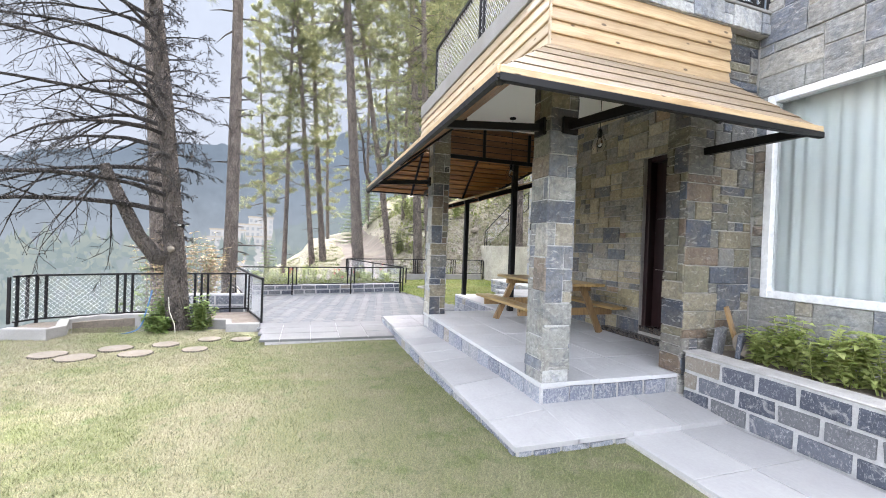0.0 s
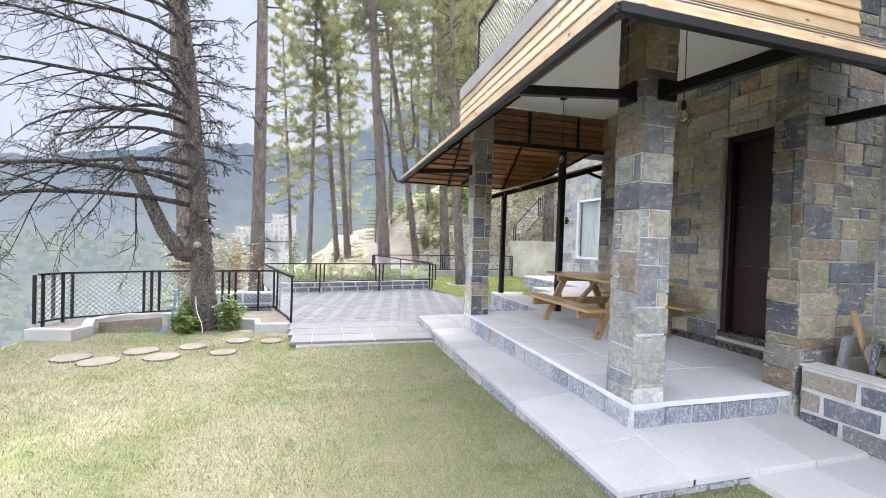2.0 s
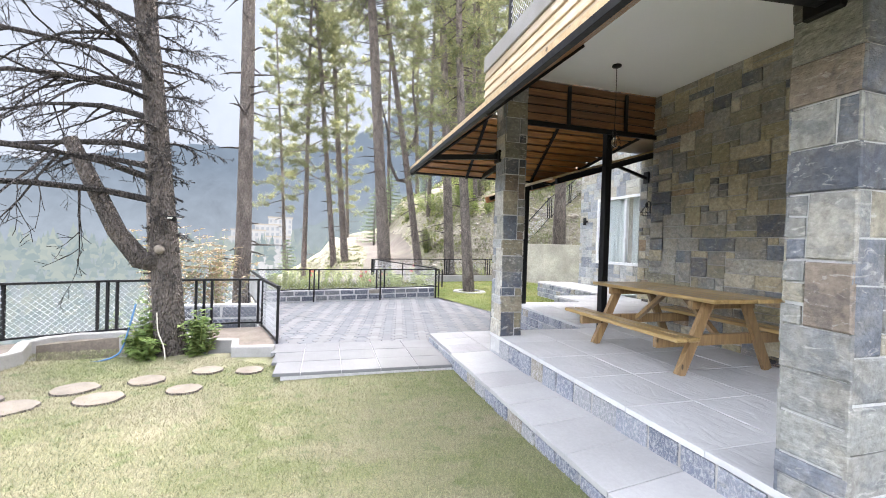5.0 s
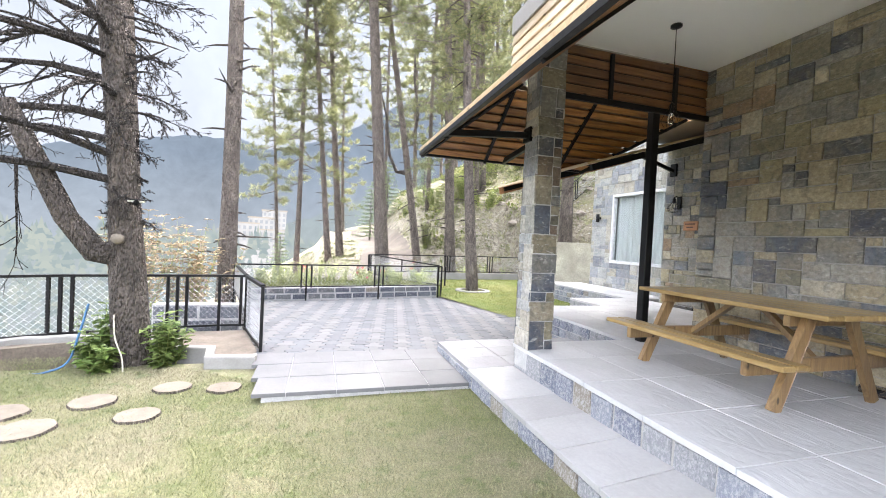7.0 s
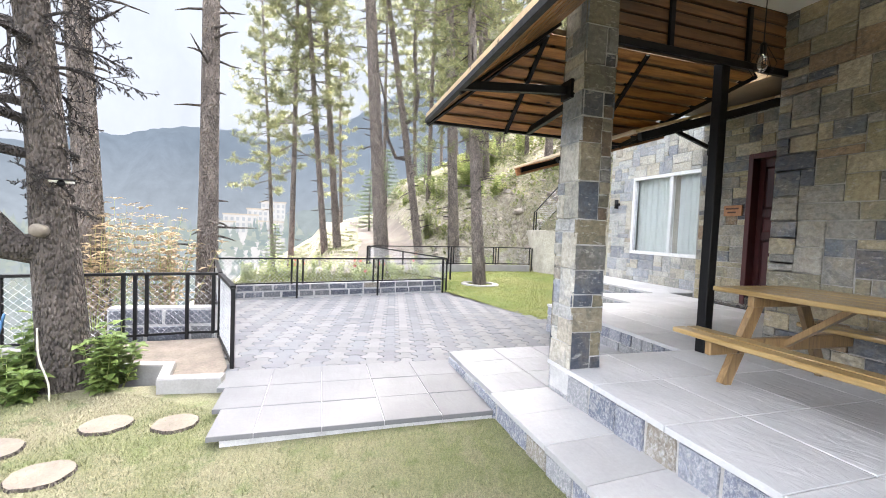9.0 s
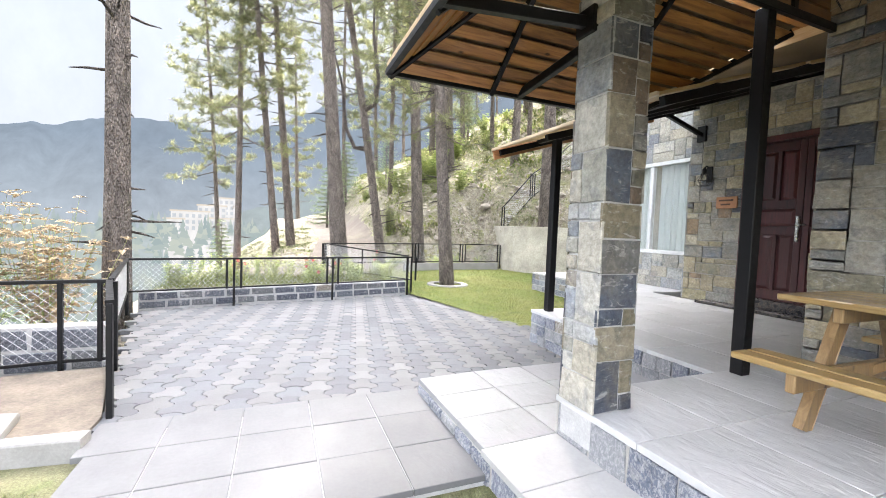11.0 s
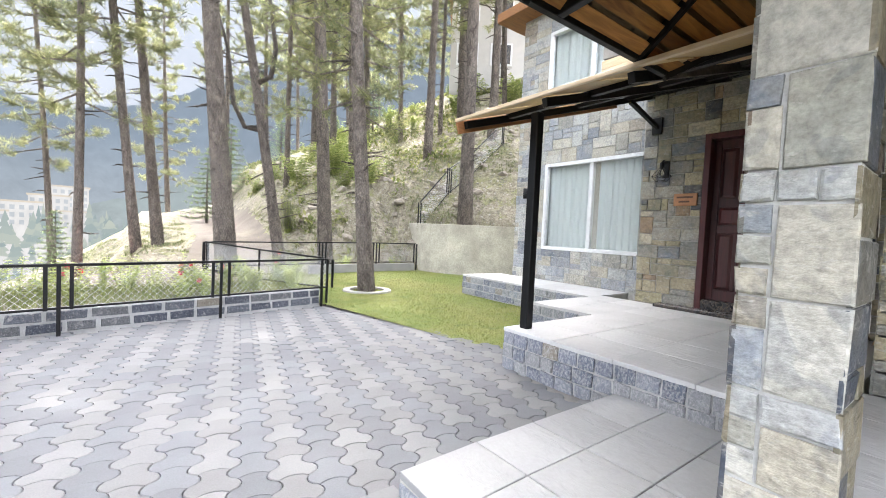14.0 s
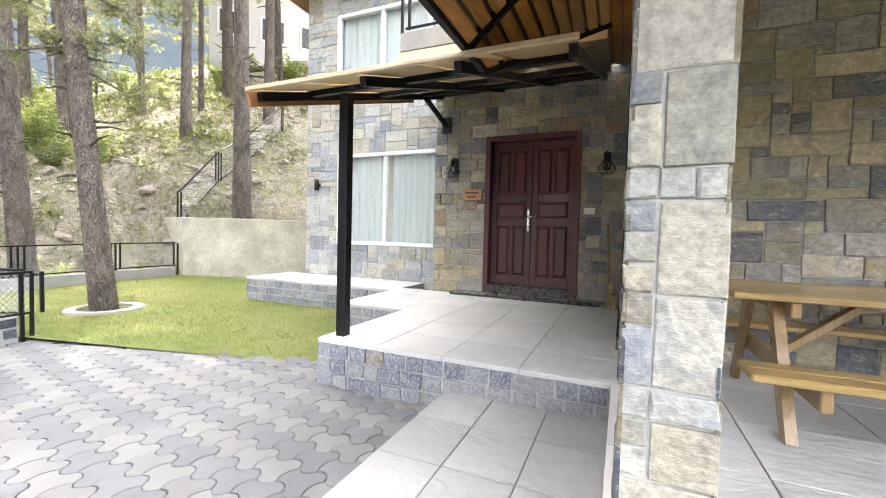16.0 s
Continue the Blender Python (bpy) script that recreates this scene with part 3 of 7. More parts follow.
wall_end = structure(box("wall_end", (WINX + SK + 0.261, 11.5), (12.3, 12.55), (0, 6.1), MORTAR, bevel=0), "end wall of the house")
wall_far_up = structure(box("wall_upper_entry", (8.6, 8.85), (2.8, 9.2), (3.8, 6.1), MORTAR, bevel=0), "upper wall set back behind the balcony")
structure(box("house_roof_main", (8.3, 11.6), (-3.2, 8.99), (6.1, 6.3), FASCIA, bevel=0.01), "flat timber roof of the main wing")
house_roof = structure(box("house_roof", (6.75, 11.6), (9.0, 13.0), (6.1, 6.3), FASCIA, bevel=0.01), "flat overhanging timber roof of the house")
house_floor = structure(box("house_floor", (BACK + 0.3, 11.5), (-3.0, 6.1), (0.2, 0.42), INTERIOR, bevel=0), "interior floor")
house_core = structure(box("room_wall", (7.6, 7.8), (-3.0, 9.2), (0.2, 3.8), INTERIOR, bevel=0), "plain interior wall")
house_south = structure(box("wall_south", (BACK + 0.3, 11.5), (-3.2, -3.0), (0, 6.1), MORTAR, bevel=0), "plain closing wall")
ceiling = structure(box("ceiling", (1.76, BACK + 0.02), (2.90, 6.36), (CEIL, CEIL + 0.07), PLASTER, bevel=0), "white painted porch ceiling")
balcony_slab = structure(box("balcony_floor", (1.78, 8.6), (2.90, 6.55), (CEIL + 0.075, CEIL + 0.16), CONCRETE, bevel=0.01), "concrete balcony floor")
entry_balcony = structure(box("balcony_floor_entry", (5.2, 8.6), (6.65, 9.15), (3.52, 3.66), CONCRETE, bevel=0.01), "concrete balcony floor above the entrance")
structure(box("balcony_edge_entry", (5.16, 5.26), (6.65, 9.17), (3.662, 3.90), CONCRETE, bevel=0.008), "weathered concrete balcony edge")
structure(box("balcony_edge_end", (5.262, 8.6), (9.07, 9.17), (3.662, 3.90), CONCRETE, bevel=0.008), "weathered concrete balcony edge")


# ---- porch: columns, roof, posts ----
def column_core(at, z1):
    x0, x1, y0, y1 = at
    return tagged(box("stone_column", (x0 + SK, x1 - SK), (y0 + SK, y1 - SK), (PORCH - 0.2, z1), PALE_MORTAR, bevel=0),
                  "square porch column clad in grey and tan stone", "column", "porch columns")


COL_A = (1.82, 2.09, 2.878, 3.148)
COL_B = (1.815, 2.095, 6.155, 6.43)
column_a = column_core(COL_A, CEIL - 0.002)
column_b = column_core(COL_B, CEIL - 0.002)
PIER = (3.25, BACK, 2.845, 3.085)
pier = structure(box("pier", (PIER[0] + SK, BACK + SK - 0.002), (PIER[2] + SK, PIER[3] - SK), (-0.3, 3.85), MORTAR, bevel=0), "stone pier beside the porch door")

EAVE_X, EAVE_Y0, EAVE_Y1, EAVE_Z = 0.955, 2.04, 7.33, 2.47
BOX_X, BOX_Y0, BOX_Y1, BOX_Z = 1.74, 2.79, 6.60, 3.10
roof = thing("skirt_roof", (0, 0, 0), "weathered timber skirt roof on black steel frame round the balcony", "roof")


def slope_boards(parent, name, a0, a1, b0, b1, n, material, thick=0.018, lift=0.0, cover=1.12):
    """n overlapping boards between the line a0-a1 (eave) and b0-b1 (top)."""
    a0, a1, b0, b1 = map(Vector, (a0, a1, b0, b1))
    nrm = (a1 - a0).cross(b0 - a0).normalized()
    if nrm.z < 0:
        nrm = -nrm
    for i in range(n):
        s, e = i / n, (i + cover) / n
        p, q = a0.lerp(b0, s), a1.lerp(b1, s)
        r, t = a1.lerp(b1, min(e, 1)), a0.lerp(b0, min(e, 1))
        low, up = nrm * (lift + thick), nrm * (lift + 0.002)
        top = [p + low + nrm * 0.008, q + low + nrm * 0.008, r + low, t + low]
        bot = [p + up, q + up, r + up, t + up]
        link_mesh(name, bot + top, [(3, 2, 1, 0), (4, 5, 6, 7), (0, 1, 5, 4), (1, 2, 6, 5), (2, 3, 7, 6), (3, 0, 4, 7)], material, parent)


E0, E1 = (EAVE_X, EAVE_Y0, EAVE_Z), (EAVE_X, EAVE_Y1, EAVE_Z)
T0, T1 = (BOX_X, BOX_Y0, BOX_Z), (BOX_X, BOX_Y1, BOX_Z)
NR, TR = (3.62, EAVE_Y0, EAVE_Z), (3.60, BOX_Y0, BOX_Z)
FR, FT = (3.10, EAVE_Y1, EAVE_Z), (4.10, BOX_Y1, BOX_Z)
slope_boards(roof, "roof_board", E0, E1, T0, T1, 5, ROOF_Y, 0.008)
slope_boards(roof, "roof_board", E0, NR, T0, TR, 5, ROOF_X, 0.008)
slope_boards(roof, "roof_board", E1, FR, T1, FT, 5, ROOF_X, 0.008)
# varnished soffit lining below the boards
slope_boards(roof, "soffit_board", E1, FR, T1, FT, 9, SOFFIT_X, 0.020, -0.052, 0.72)
slope_boards(roof, "soffit_board", E0, E1, T0, T1, 8, SOFFIT_Y, 0.020, -0.052, 0.72)
slope_boards(roof, "soffit_board", E0, NR, T0, TR, 8, SOFFIT_X, 0.020, -0.052, 0.72)
for p, q in ((E0, E1), (E0, NR), (E1, FR)):
    d = Vector((0, 0, -0.038))
    beam("eave_beam", Vector(p) + d, Vector(q) + d, 0.04, 0.045, BLACK, roof, label="black steel eave beam")
for p, q in ((E0, E1), (E0, NR), (E1, FR)):
    d = Vector((0, 0, 0.008))
    beam("eave_trim", Vector(p) + d, Vector(q) + d, 0.024, 0.042, PINE_X, roof, label="pale timber edge trim")
IN = 0.05
for p, q in ((E0, T0), (E1, T1), ((2.75, EAVE_Y1, EAVE_Z), (2.75, BOX_Y1, BOX_Z)), ((3.1, EAVE_Y1, EAVE_Z), (4.05, BOX_Y1, BOX_Z)),
             ((1.75, EAVE_Y1, EAVE_Z), (1.75, BOX_Y1, BOX_Z)), ((EAVE_X, 6.4, EAVE_Z), (BOX_X, 6.4, BOX_Z)), ((EAVE_X, 4.6, EAVE_Z), (BOX_X, 4.6, BOX_Z)),
             ((2.6, EAVE_Y0, EAVE_Z), (2.6, BOX_Y0, BOX_Z))):
    d = Vector((0, 0, -0.06))
    beam("rafter", Vector(p) + d, Vector(q) + d, 0.035, 0.05, BLACK, roof)
# horizontal steel arms from columns out to the eave
for p, q in (((1.84, 3.02, 2.52), (EAVE_X, 3.02, 2.44)), ((2.0, 2.90, 2.52), (2.0, EAVE_Y0, 2.44)), ((1.84, 6.35, 2.52), (EAVE_X, 6.35, 2.44)),
             ((3.45, 2.85, 2.46), (3.45, EAVE_Y0 + 0.02, 2.44)), ((2.0, 6.48, 2.52), (2.0, EAVE_Y1, 2.44))):
    beam("steel_arm", p, q, 0.045, 0.06, BLACK, roof)
for p in ((1.815, 3.02, 2.52), (1.815, 6.35, 2.52)):
    box("arm_plate", (p[0] - 0.02, p[0] + 0.02), (p[1] - 0.07, p[1] + 0.07), (p[2] - 0.07, p[2] + 0.07), BLACK, roof)
box("arm_plate", (1.93, 2.07), (2.86, 2.90), (2.45, 2.59), BLACK, roof)

cladding = thing("timber_cladding", (0, 0, 0), "knotty varnished pine boards cladding the balcony edge", "cladding")


def lap_board(p, q, z0, out, material):
    """A lapped board from p to q, its lower edge standing proud."""
    p, q, n = Vector(p), Vector(q), Vector(out)
    sec = ((0.0, 0.0), (0.030, 0.004), (0.032, 0.016), (0.012, 0.118), (0.0, 0.118))
    v = [e + n * a + Vector((0, 0, z0 + b)) for e in (p, q) for a, b in sec]
    f = [tuple(range(5)), tuple(range(9, 4, -1))] + [(k, 5 + k, 5 + (k + 1) % 5, (k + 1) % 5) for k in range(5)]
    link_mesh("cladding_board", v, f, material, cladding)


for i in range(5):
    z0 = BOX_Z - 0.03 + i * 0.104
    lap_board((1.71, 2.785, 0), (3.60, 2.785, 0), z0, (0, -1, 0), PINE_X)
    lap_board((1.735, 2.79, 0), (1.735, 6.60, 0), z0, (-1, 0, 0), PINE_Y)
    box("corner_trim", (1.700, 1.716), (2.752, 2.784), (z0, z0 + 0.118), PINE_Y, cladding, 0.003)
coping = structure(box("balcony_edge", (1.70, 1.80), (2.75, 6.62), (3.60, 3.80), CONCRETE, bevel=0.008), "weathered concrete balcony edge")
structure(box("balcony_edge_front", (1.802, BACK), (2.76, 2.84), (3.60, 3.80), MORTAR, bevel=0.0), "stone-clad balcony edge")
structure(box("trim", (1.70, BACK), (2.735, 2.86), (3.80, 3.83), CONCRETE, bevel=0.006), "thin concrete coping")
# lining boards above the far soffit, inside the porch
# near-black sheet added behind the gaps to block light and read as shade
structure(box("lining_back", (2.10, BACK), (6.388, 6.40), (3.0, CEIL), DARK_DOOR, bevel=0), "added dark sheet blocking light behind the gaps of the porch lining")
lining = thing("porch_lining", (0, 0, 0), "varnished timber lining with shade put into its colour, and black steel battens", "lining")
for i in range(5):
    box("lining_board", (2.11, BACK), (6.36 + 0.006 * (i % 2), 6.385), (3.02 + i * 0.1, 3.102 + i * 0.1), SHADED_LINING_X, lining, 0.004)
for x in (2.75, 3.6):
    box("steel_batten", (x - 0.025, x + 0.025), (6.33, 6.357), (3.0, 3.48), BLACK, lining)
box("steel_batten", (2.11, BACK), (6.32, 6.358), (2.94, 3.0), BLACK, lining)

post_b = tagged(box("steel_post", (3.32, 3.41), (6.34, 6.43), (PORCH, 2.97), BLACK, bevel=0.006), "square black steel post on the porch floor", "post", "steel posts")
post_c = tagged(box("steel_post", (3.335, 3.425), (8.605, 8.695), (PORCH, 2.50), BLACK, bevel=0.006), "square black steel post carrying the entrance canopy", "post", "steel posts")

# boarded soffit between the porch and the entrance wall
soffit = thing("entrance_soffit", (0, 0, 0), "dark varnished timber soffit above the entrance canopy", "soffit")
# near-black sheet added above the board gaps, reaching up to the slab
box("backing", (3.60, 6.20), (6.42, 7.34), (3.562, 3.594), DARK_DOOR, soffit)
for i in range(9):
    box("soffit_board", (3.60, 6.20), (6.42 + i * 0.102, 6.512 + i * 0.102), (3.54, 3.561), SOFFIT_X, soffit, 0.003)

# entrance canopy
canopy = thing("entrance_canopy", (0, 0, 0), "sloping steel and timber canopy over the entrance", "canopy")
C0, C1 = (2.76, 9.08, 2.33), (2.76, 6.70, 2.33)
D0, D1 = (6.30, 9.08, 3.43), (6.30, 6.70, 3.43)


def on_canopy(s, y, dz=0.0):
    return (2.76 + 3.54 * s, y, 2.33 + 1.10 * s + dz)


for i in range(5):
    y0 = 6.72 + i * 0.475
    for j in range(2):
        a, b = (0.0, 0.49) if j == 0 else (0.51, 1.0)
        p = [on_canopy(a, y0, 0.05), on_canopy(b, y0, 0.05), on_canopy(b, y0 + 0.44, 0.05), on_canopy(a, y0 + 0.44, 0.05)]
        v = [Vector(q) for q in p] + [Vector(q) + Vector((0, 0, 0.025)) for q in p]
        link_mesh("canopy_board", v, [(3, 2, 1, 0), (4, 5, 6, 7), (0, 1, 5, 4), (1, 2, 6, 5), (2, 3, 7, 6), (3, 0, 4, 7)], CANOPY_X, canopy)
for y in (9.06, 8.1, 7.4, 6.72):
    beam("canopy_rafter", on_canopy(0.02, y), on_canopy(1, y), 0.05, 0.07, BLACK, canopy)
for s in (0.18, 0.5, 0.8, 0.98):
    beam("canopy_purlin", on_canopy(s, 6.7, 0.02), on_canopy(s, 9.08, 0.02), 0.05, 0.05, BLACK, canopy)
beam("canopy_trim", on_canopy(-0.005, 6.68, 0.06), on_canopy(-0.005, 9.1, 0.06), 0.03, 0.03, PINE_Y, canopy, label="pale timber edge")
beam("canopy_fascia", on_canopy(0, 9.1, -0.01), on_canopy(0.75, 9.1, -0.01), 0.025, 0.12, FASCIA, canopy, label="reddish timber fascia board")
beam("canopy_brace", on_canopy(0.8, 9.0, -0.02), (6.36, 9.0, 2.98), 0.05, 0.06, BLACK, canopy)
box("brace_plate", (6.33, 6.37), (8.93, 9.07), (2.88, 3.12), BLACK, canopy)


# ---- doors and windows ----
def raised_panel(parent, x0, x1, y0, y1, z0, z1, inset, material):
    """A fielded panel: a flat field with sloping edges, facing -x."""
    v = [(x1, y0, z0), (x1, y1, z0), (x1, y1, z1), (x1, y0, z1),
         (x0, y0 + inset, z0 + inset), (x0, y1 - inset, z0 + inset), (x0, y1 - inset, z1 - inset), (x0, y0 + inset, z1 - inset)]
    return link_mesh("door_panel", v, [(0, 4, 5, 1), (1, 5, 6, 2), (2, 6, 7, 3), (3, 7, 4, 0), (4, 7, 6, 5)], material, parent)


def leaf(parent, x, y0, y1, z0, z1, material=DOOR_WOOD, label="panelled maroon door leaf"):
    """A door leaf facing -x: proud stiles and rails round sunk, fielded panels."""
    bm = bmesh.new()
    add_box(bm, x + 0.022, x + 0.05, y0, y1, z0, z1, 0.002)
    w, h = y1 - y0, z1 - z0
    rows = ((0.065, 0.42), (0.47, 0.585), (0.635, 0.945))
    for c, e in ((0.0, 0.13), (0.87, 1.0)):
        add_box(bm, x, x + 0.0215, y0 + c * w + 0.001, y0 + e * w - 0.001, z0, z1, 0.004)
    for a, b in ((0.0, 0.065), (0.42, 0.47), (0.585, 0.635), (0.945, 1.0)):
        add_box(bm, x + 0.001, x + 0.0215, y0 + 0.13 * w, y0 + 0.87 * w, z0 + a * h, z0 + b * h, 0.004)
    for a, b in (rows[0], rows[2]):
        add_box(bm, x + 0.002, x + 0.0215, y0 + 0.465 * w, y0 + 0.535 * w, z0 + a * h, z0 + b * h, 0.003)
    d = part("door_leaf", bm, material, parent, label)
    for a, b in rows:
        for c, e in ((0.13, 0.465), (0.535, 0.87)) if b - a > 0.2 else ((0.13, 0.87),):
            raised_panel(d, x + 0.004, x + 0.0218, y0 + c * w + 0.012, y0 + e * w - 0.012, z0 + a * h + 0.012, z0 + b * h - 0.012, 0.032, material)
    return d


entry = structure(new("door_1"), "closed maroon panelled double door with steel handle")
y0, y1, z0, z1 = ENTRY
box("door_frame", (DOORX - 0.02, DOORX + 0.18), (y0, y0 + 0.075), (z0, z1), DOOR_WOOD, entry)
box("door_frame", (DOORX - 0.02, DOORX + 0.18), (y1 - 0.075, y1), (z0, z1), DOOR_WOOD, entry)
box("door_frame", (DOORX - 0.02, DOORX + 0.18), (y0 + 0.076, y1 - 0.076), (z1 - 0.075, z1), DOOR_WOOD, entry)
ym = (y0 + y1) / 2
leaf(entry, DOORX + 0.125, y0 + 0.077, ym - 0.002, z0 + 0.13, z1 - 0.077)
leaf(entry, DOORX + 0.125, ym + 0.002, y1 - 0.077, z0 + 0.13, z1 - 0.077)
box("sill_stone", (DOORX - 0.01, DOORX + 0.13), (y0 + 0.077, y1 - 0.077), (z0 - 0.02, z0 + 0.128), BLACK_MARBLE, entry, label="black marble sill with pale fringe")
hx = DOORX + 0.105
plate = box("handle_plate", (hx - 0.01, hx + 0.02), (ym + 0.02, ym + 0.065), (1.38, 1.72), CHROME, entry, 0.008, "long steel handle plate")
tube("door_handle", [(hx - 0.005, ym + 0.043, 1.60), (hx - 0.05, ym + 0.043, 1.60), (hx - 0.055, ym + 0.03, 1.60), (hx - 0.055, ym - 0.08, 1.60)], 0.009, CHROME, plate)
structure(box("door_step", (DOORX - 0.22, DOORX - 0.021), (6.68, 8.80), (PORCH, PORCH + 0.05), BLACK_MARBLE, bevel=0.008), "black marble door step")

side = structure(new("door_2"), "dark maroon door in a deep stone opening")
y0, y1, z0, z1 = SIDE_DOOR
for ya, yb in ((y0, y0 + 0.06), (y1 - 0.06, y1)):
    box("door_frame", (BACK + 0.06, BACK + 0.2), (ya, yb), (z0, z1), DARK_DOOR, side)
box("door_frame", (BACK + 0.06, BACK + 0.2), (y0 + 0.061, y1 - 0.061), (z1 - 0.06, z1), DARK_DOOR, side)
flush = bmesh.new()
for a, b in ((0.0, 0.345), (0.349, 0.655), (0.659, 1.0)):
    add_box(flush, BACK + 0.16, BACK + 0.205, y0 + 0.062, y1 - 0.062, z0 + 0.07 + a * (z1 - z0 - 0.135), z0 + 0.07 + b * (z1 - z0 - 0.135), 0.003)
part("door_leaf", flush, DARK_DOOR, side, "dark maroon flush door leaf with two fine grooves")
tube("door_handle", [(BACK + 0.16, y0 + 0.14, 1.52), (BACK + 0.11, y0 + 0.14, 1.52), (BACK + 0.10, y0 + 0.16, 1.52), (BACK + 0.10, y0 + 0.27, 1.52)], 0.009, CHROME, side)
box("sill_stone", (BACK + 0.02, BACK + 0.2), (y0, y1), (z0 - 0.03, z0 + 0.068), BLACK_MARBLE, side)
structure(box("door_step_side", (BACK - 0.14, BACK - 0.012), (y0 - 0.1, 4.75), (PORCH, PORCH + 0.06), BLACK_MARBLE, bevel=0.006), "black marble step with pale fringe")


def curtain(x, y0, y1, z0, z1, name="curtain", waves=9):
    n = waves * 10
    v, f = [], []
    for i in range(n + 1):
        u = i / n
        y = y0 + (y1 - y0) * u
        dx = 0.012 * math.sin(u * waves * 2 * math.pi + 1.3 * math.sin(u * 9)) + 0.01 * math.sin(u * 41)
        for z, k in ((z0, 1.25), (z1, 0.8)):
            v.append((x + dx * k, y + 0.01 * math.sin(u * 60) * k, z))
    for i in range(n):
        f.append((2 * i, 2 * i + 2, 2 * i + 3, 2 * i + 1))
    ob = link_mesh(name, v, f, CURTAIN, smooth=True)
    return tagged(ob, "sheer white curtain hanging in soft folds", "curtain", "sheer curtains")


def window(name, x, hole, splits, label, inset=0.02):
    y0, y1, z0, z1 = hole
    w = structure(new(name), label)
    t = 0.07
    for ya, yb, za, zb in ((y0, y0 + t, z0, z1), (y1 - t, y1, z0, z1), (y0 + t, y1 - t, z0, z0 + t), (y0 + t, y1 - t, z1 - t, z1)):
        box("window_frame", (x - inset, x + 0.09), (ya, yb), (za, zb), WHITE_PVC, w, 0.006)
    cuts = [y0 + t] + [y0 + (y1 - y0) * s for s in splits] + [y1 - t]
    for i, c in enumerate(cuts[1:-1]):
        box("mullion", (x - 0.005, x + 0.085), (c - 0.04, c + 0.04), (z0 + t + 0.001, z1 - t - 0.001), WHITE_PVC, w, 0.006)
    for a, b in zip(cuts, cuts[1:]):
        a2, b2 = a + (0.0 if a == cuts[0] else 0.04), b - (0.0 if b == cuts[-1] else 0.04)
        g = box("pane", (x + 0.04, x + 0.046), (a2 + 0.001, b2 - 0.001), (z0 + t + 0.001, z1 - t - 0.001), GLASS, w, 0.0)
        g.visible_shadow = False
    return w


window("window_1", BACK + 0.01, BIGWIN, (0.5,), "large white-framed window with a drawn sheer curtain")
curtain(BACK + 0.20, 0.0, 2.9, 0.6, 3.2, waves=24)
window("window_2", WINX + 0.01, TALLWIN, (0.5,), "white-framed sliding window with sheer curtains")
curtain(WINX + 0.17, 9.3, 10.55, 0.8, 3.1)
curtain(WINX + 0.18, 10.75, 12.0, 0.8, 3.1)
window("window_3", WINX + 0.01, UPWIN, (0.5,), "white-framed upper window reflecting trees")
curtain(WINX + 0.18, 9.5, 12.0, 4.1, 5.8, waves=14)
structure(box("room_floor", (WINX + 0.3, 11.4), (9.2, 12.3), (0.4, 0.5), INTERIOR, bevel=0), "interior floor")
structure(box("room_floor_upper", (WINX + 0.3, 11.4), (9.2, 12.3), (3.4, 3.6), INTERIOR, bevel=0), "interior floor of the upper storey")


# ---- picnic table ----
def picnic_table(at, turn):
    t = thing("picnic_table", at, "varnished pine picnic table with attached benches on the porch", "picnic table", turn=turn)
    L, H, W = 1.56, 0.67, 0.80
    for i in range(5):
        x = -W / 2 + i * W / 5
        box("tabletop_plank", (x + 0.003, x + W / 5 - 0.003), (-L / 2, L / 2), (H - 0.035, H), TABLE_Y, t, 0.006)
    for sx in (-1, 1):
        for k in range(2):
            x = sx * (0.575 + k * 0.125)
            box("bench_plank", (x - 0.058, x + 0.058), (-L / 2, L / 2), (0.335, 0.37), TABLE_Y, t, 0.008)
    for sy in (-1, 1):
        y = sy * (L / 2 - 0.26)
        box("cross_bearer", (-0.72, 0.72), (y - 0.022, y + 0.022), (0.235, 0.333), TABLE_Z, t, 0.006)
        box("top_bearer", (-0.36, 0.36), (y - 0.022, y + 0.022), (H - 0.115, H - 0.037), TABLE_Z, t, 0.006)
        for sx in (-1, 1):
            beam("leg", (sx * 0.50, y + sy * 0.045, 0.0), (sx * 0.20, y + sy * 0.045, H - 0.04), 0.04, 0.085, TABLE_Z, t, up=(1, 0, 0.5))
        beam("brace", (0, y, 0.27), (0, y - sy * 0.42, H - 0.04), 0.04, 0.06, TABLE_Z, t, up=(1, 0, 0))
    return t


picnic_table((3.27, 5.14, PORCH), 0)


for i in range(2):
    box("cladding_board", (5.14, 5.158), (6.66, 9.17), (3.42 + i * 0.11, 3.53 + i * 0.11), PINE_Y, cladding, 0.004)


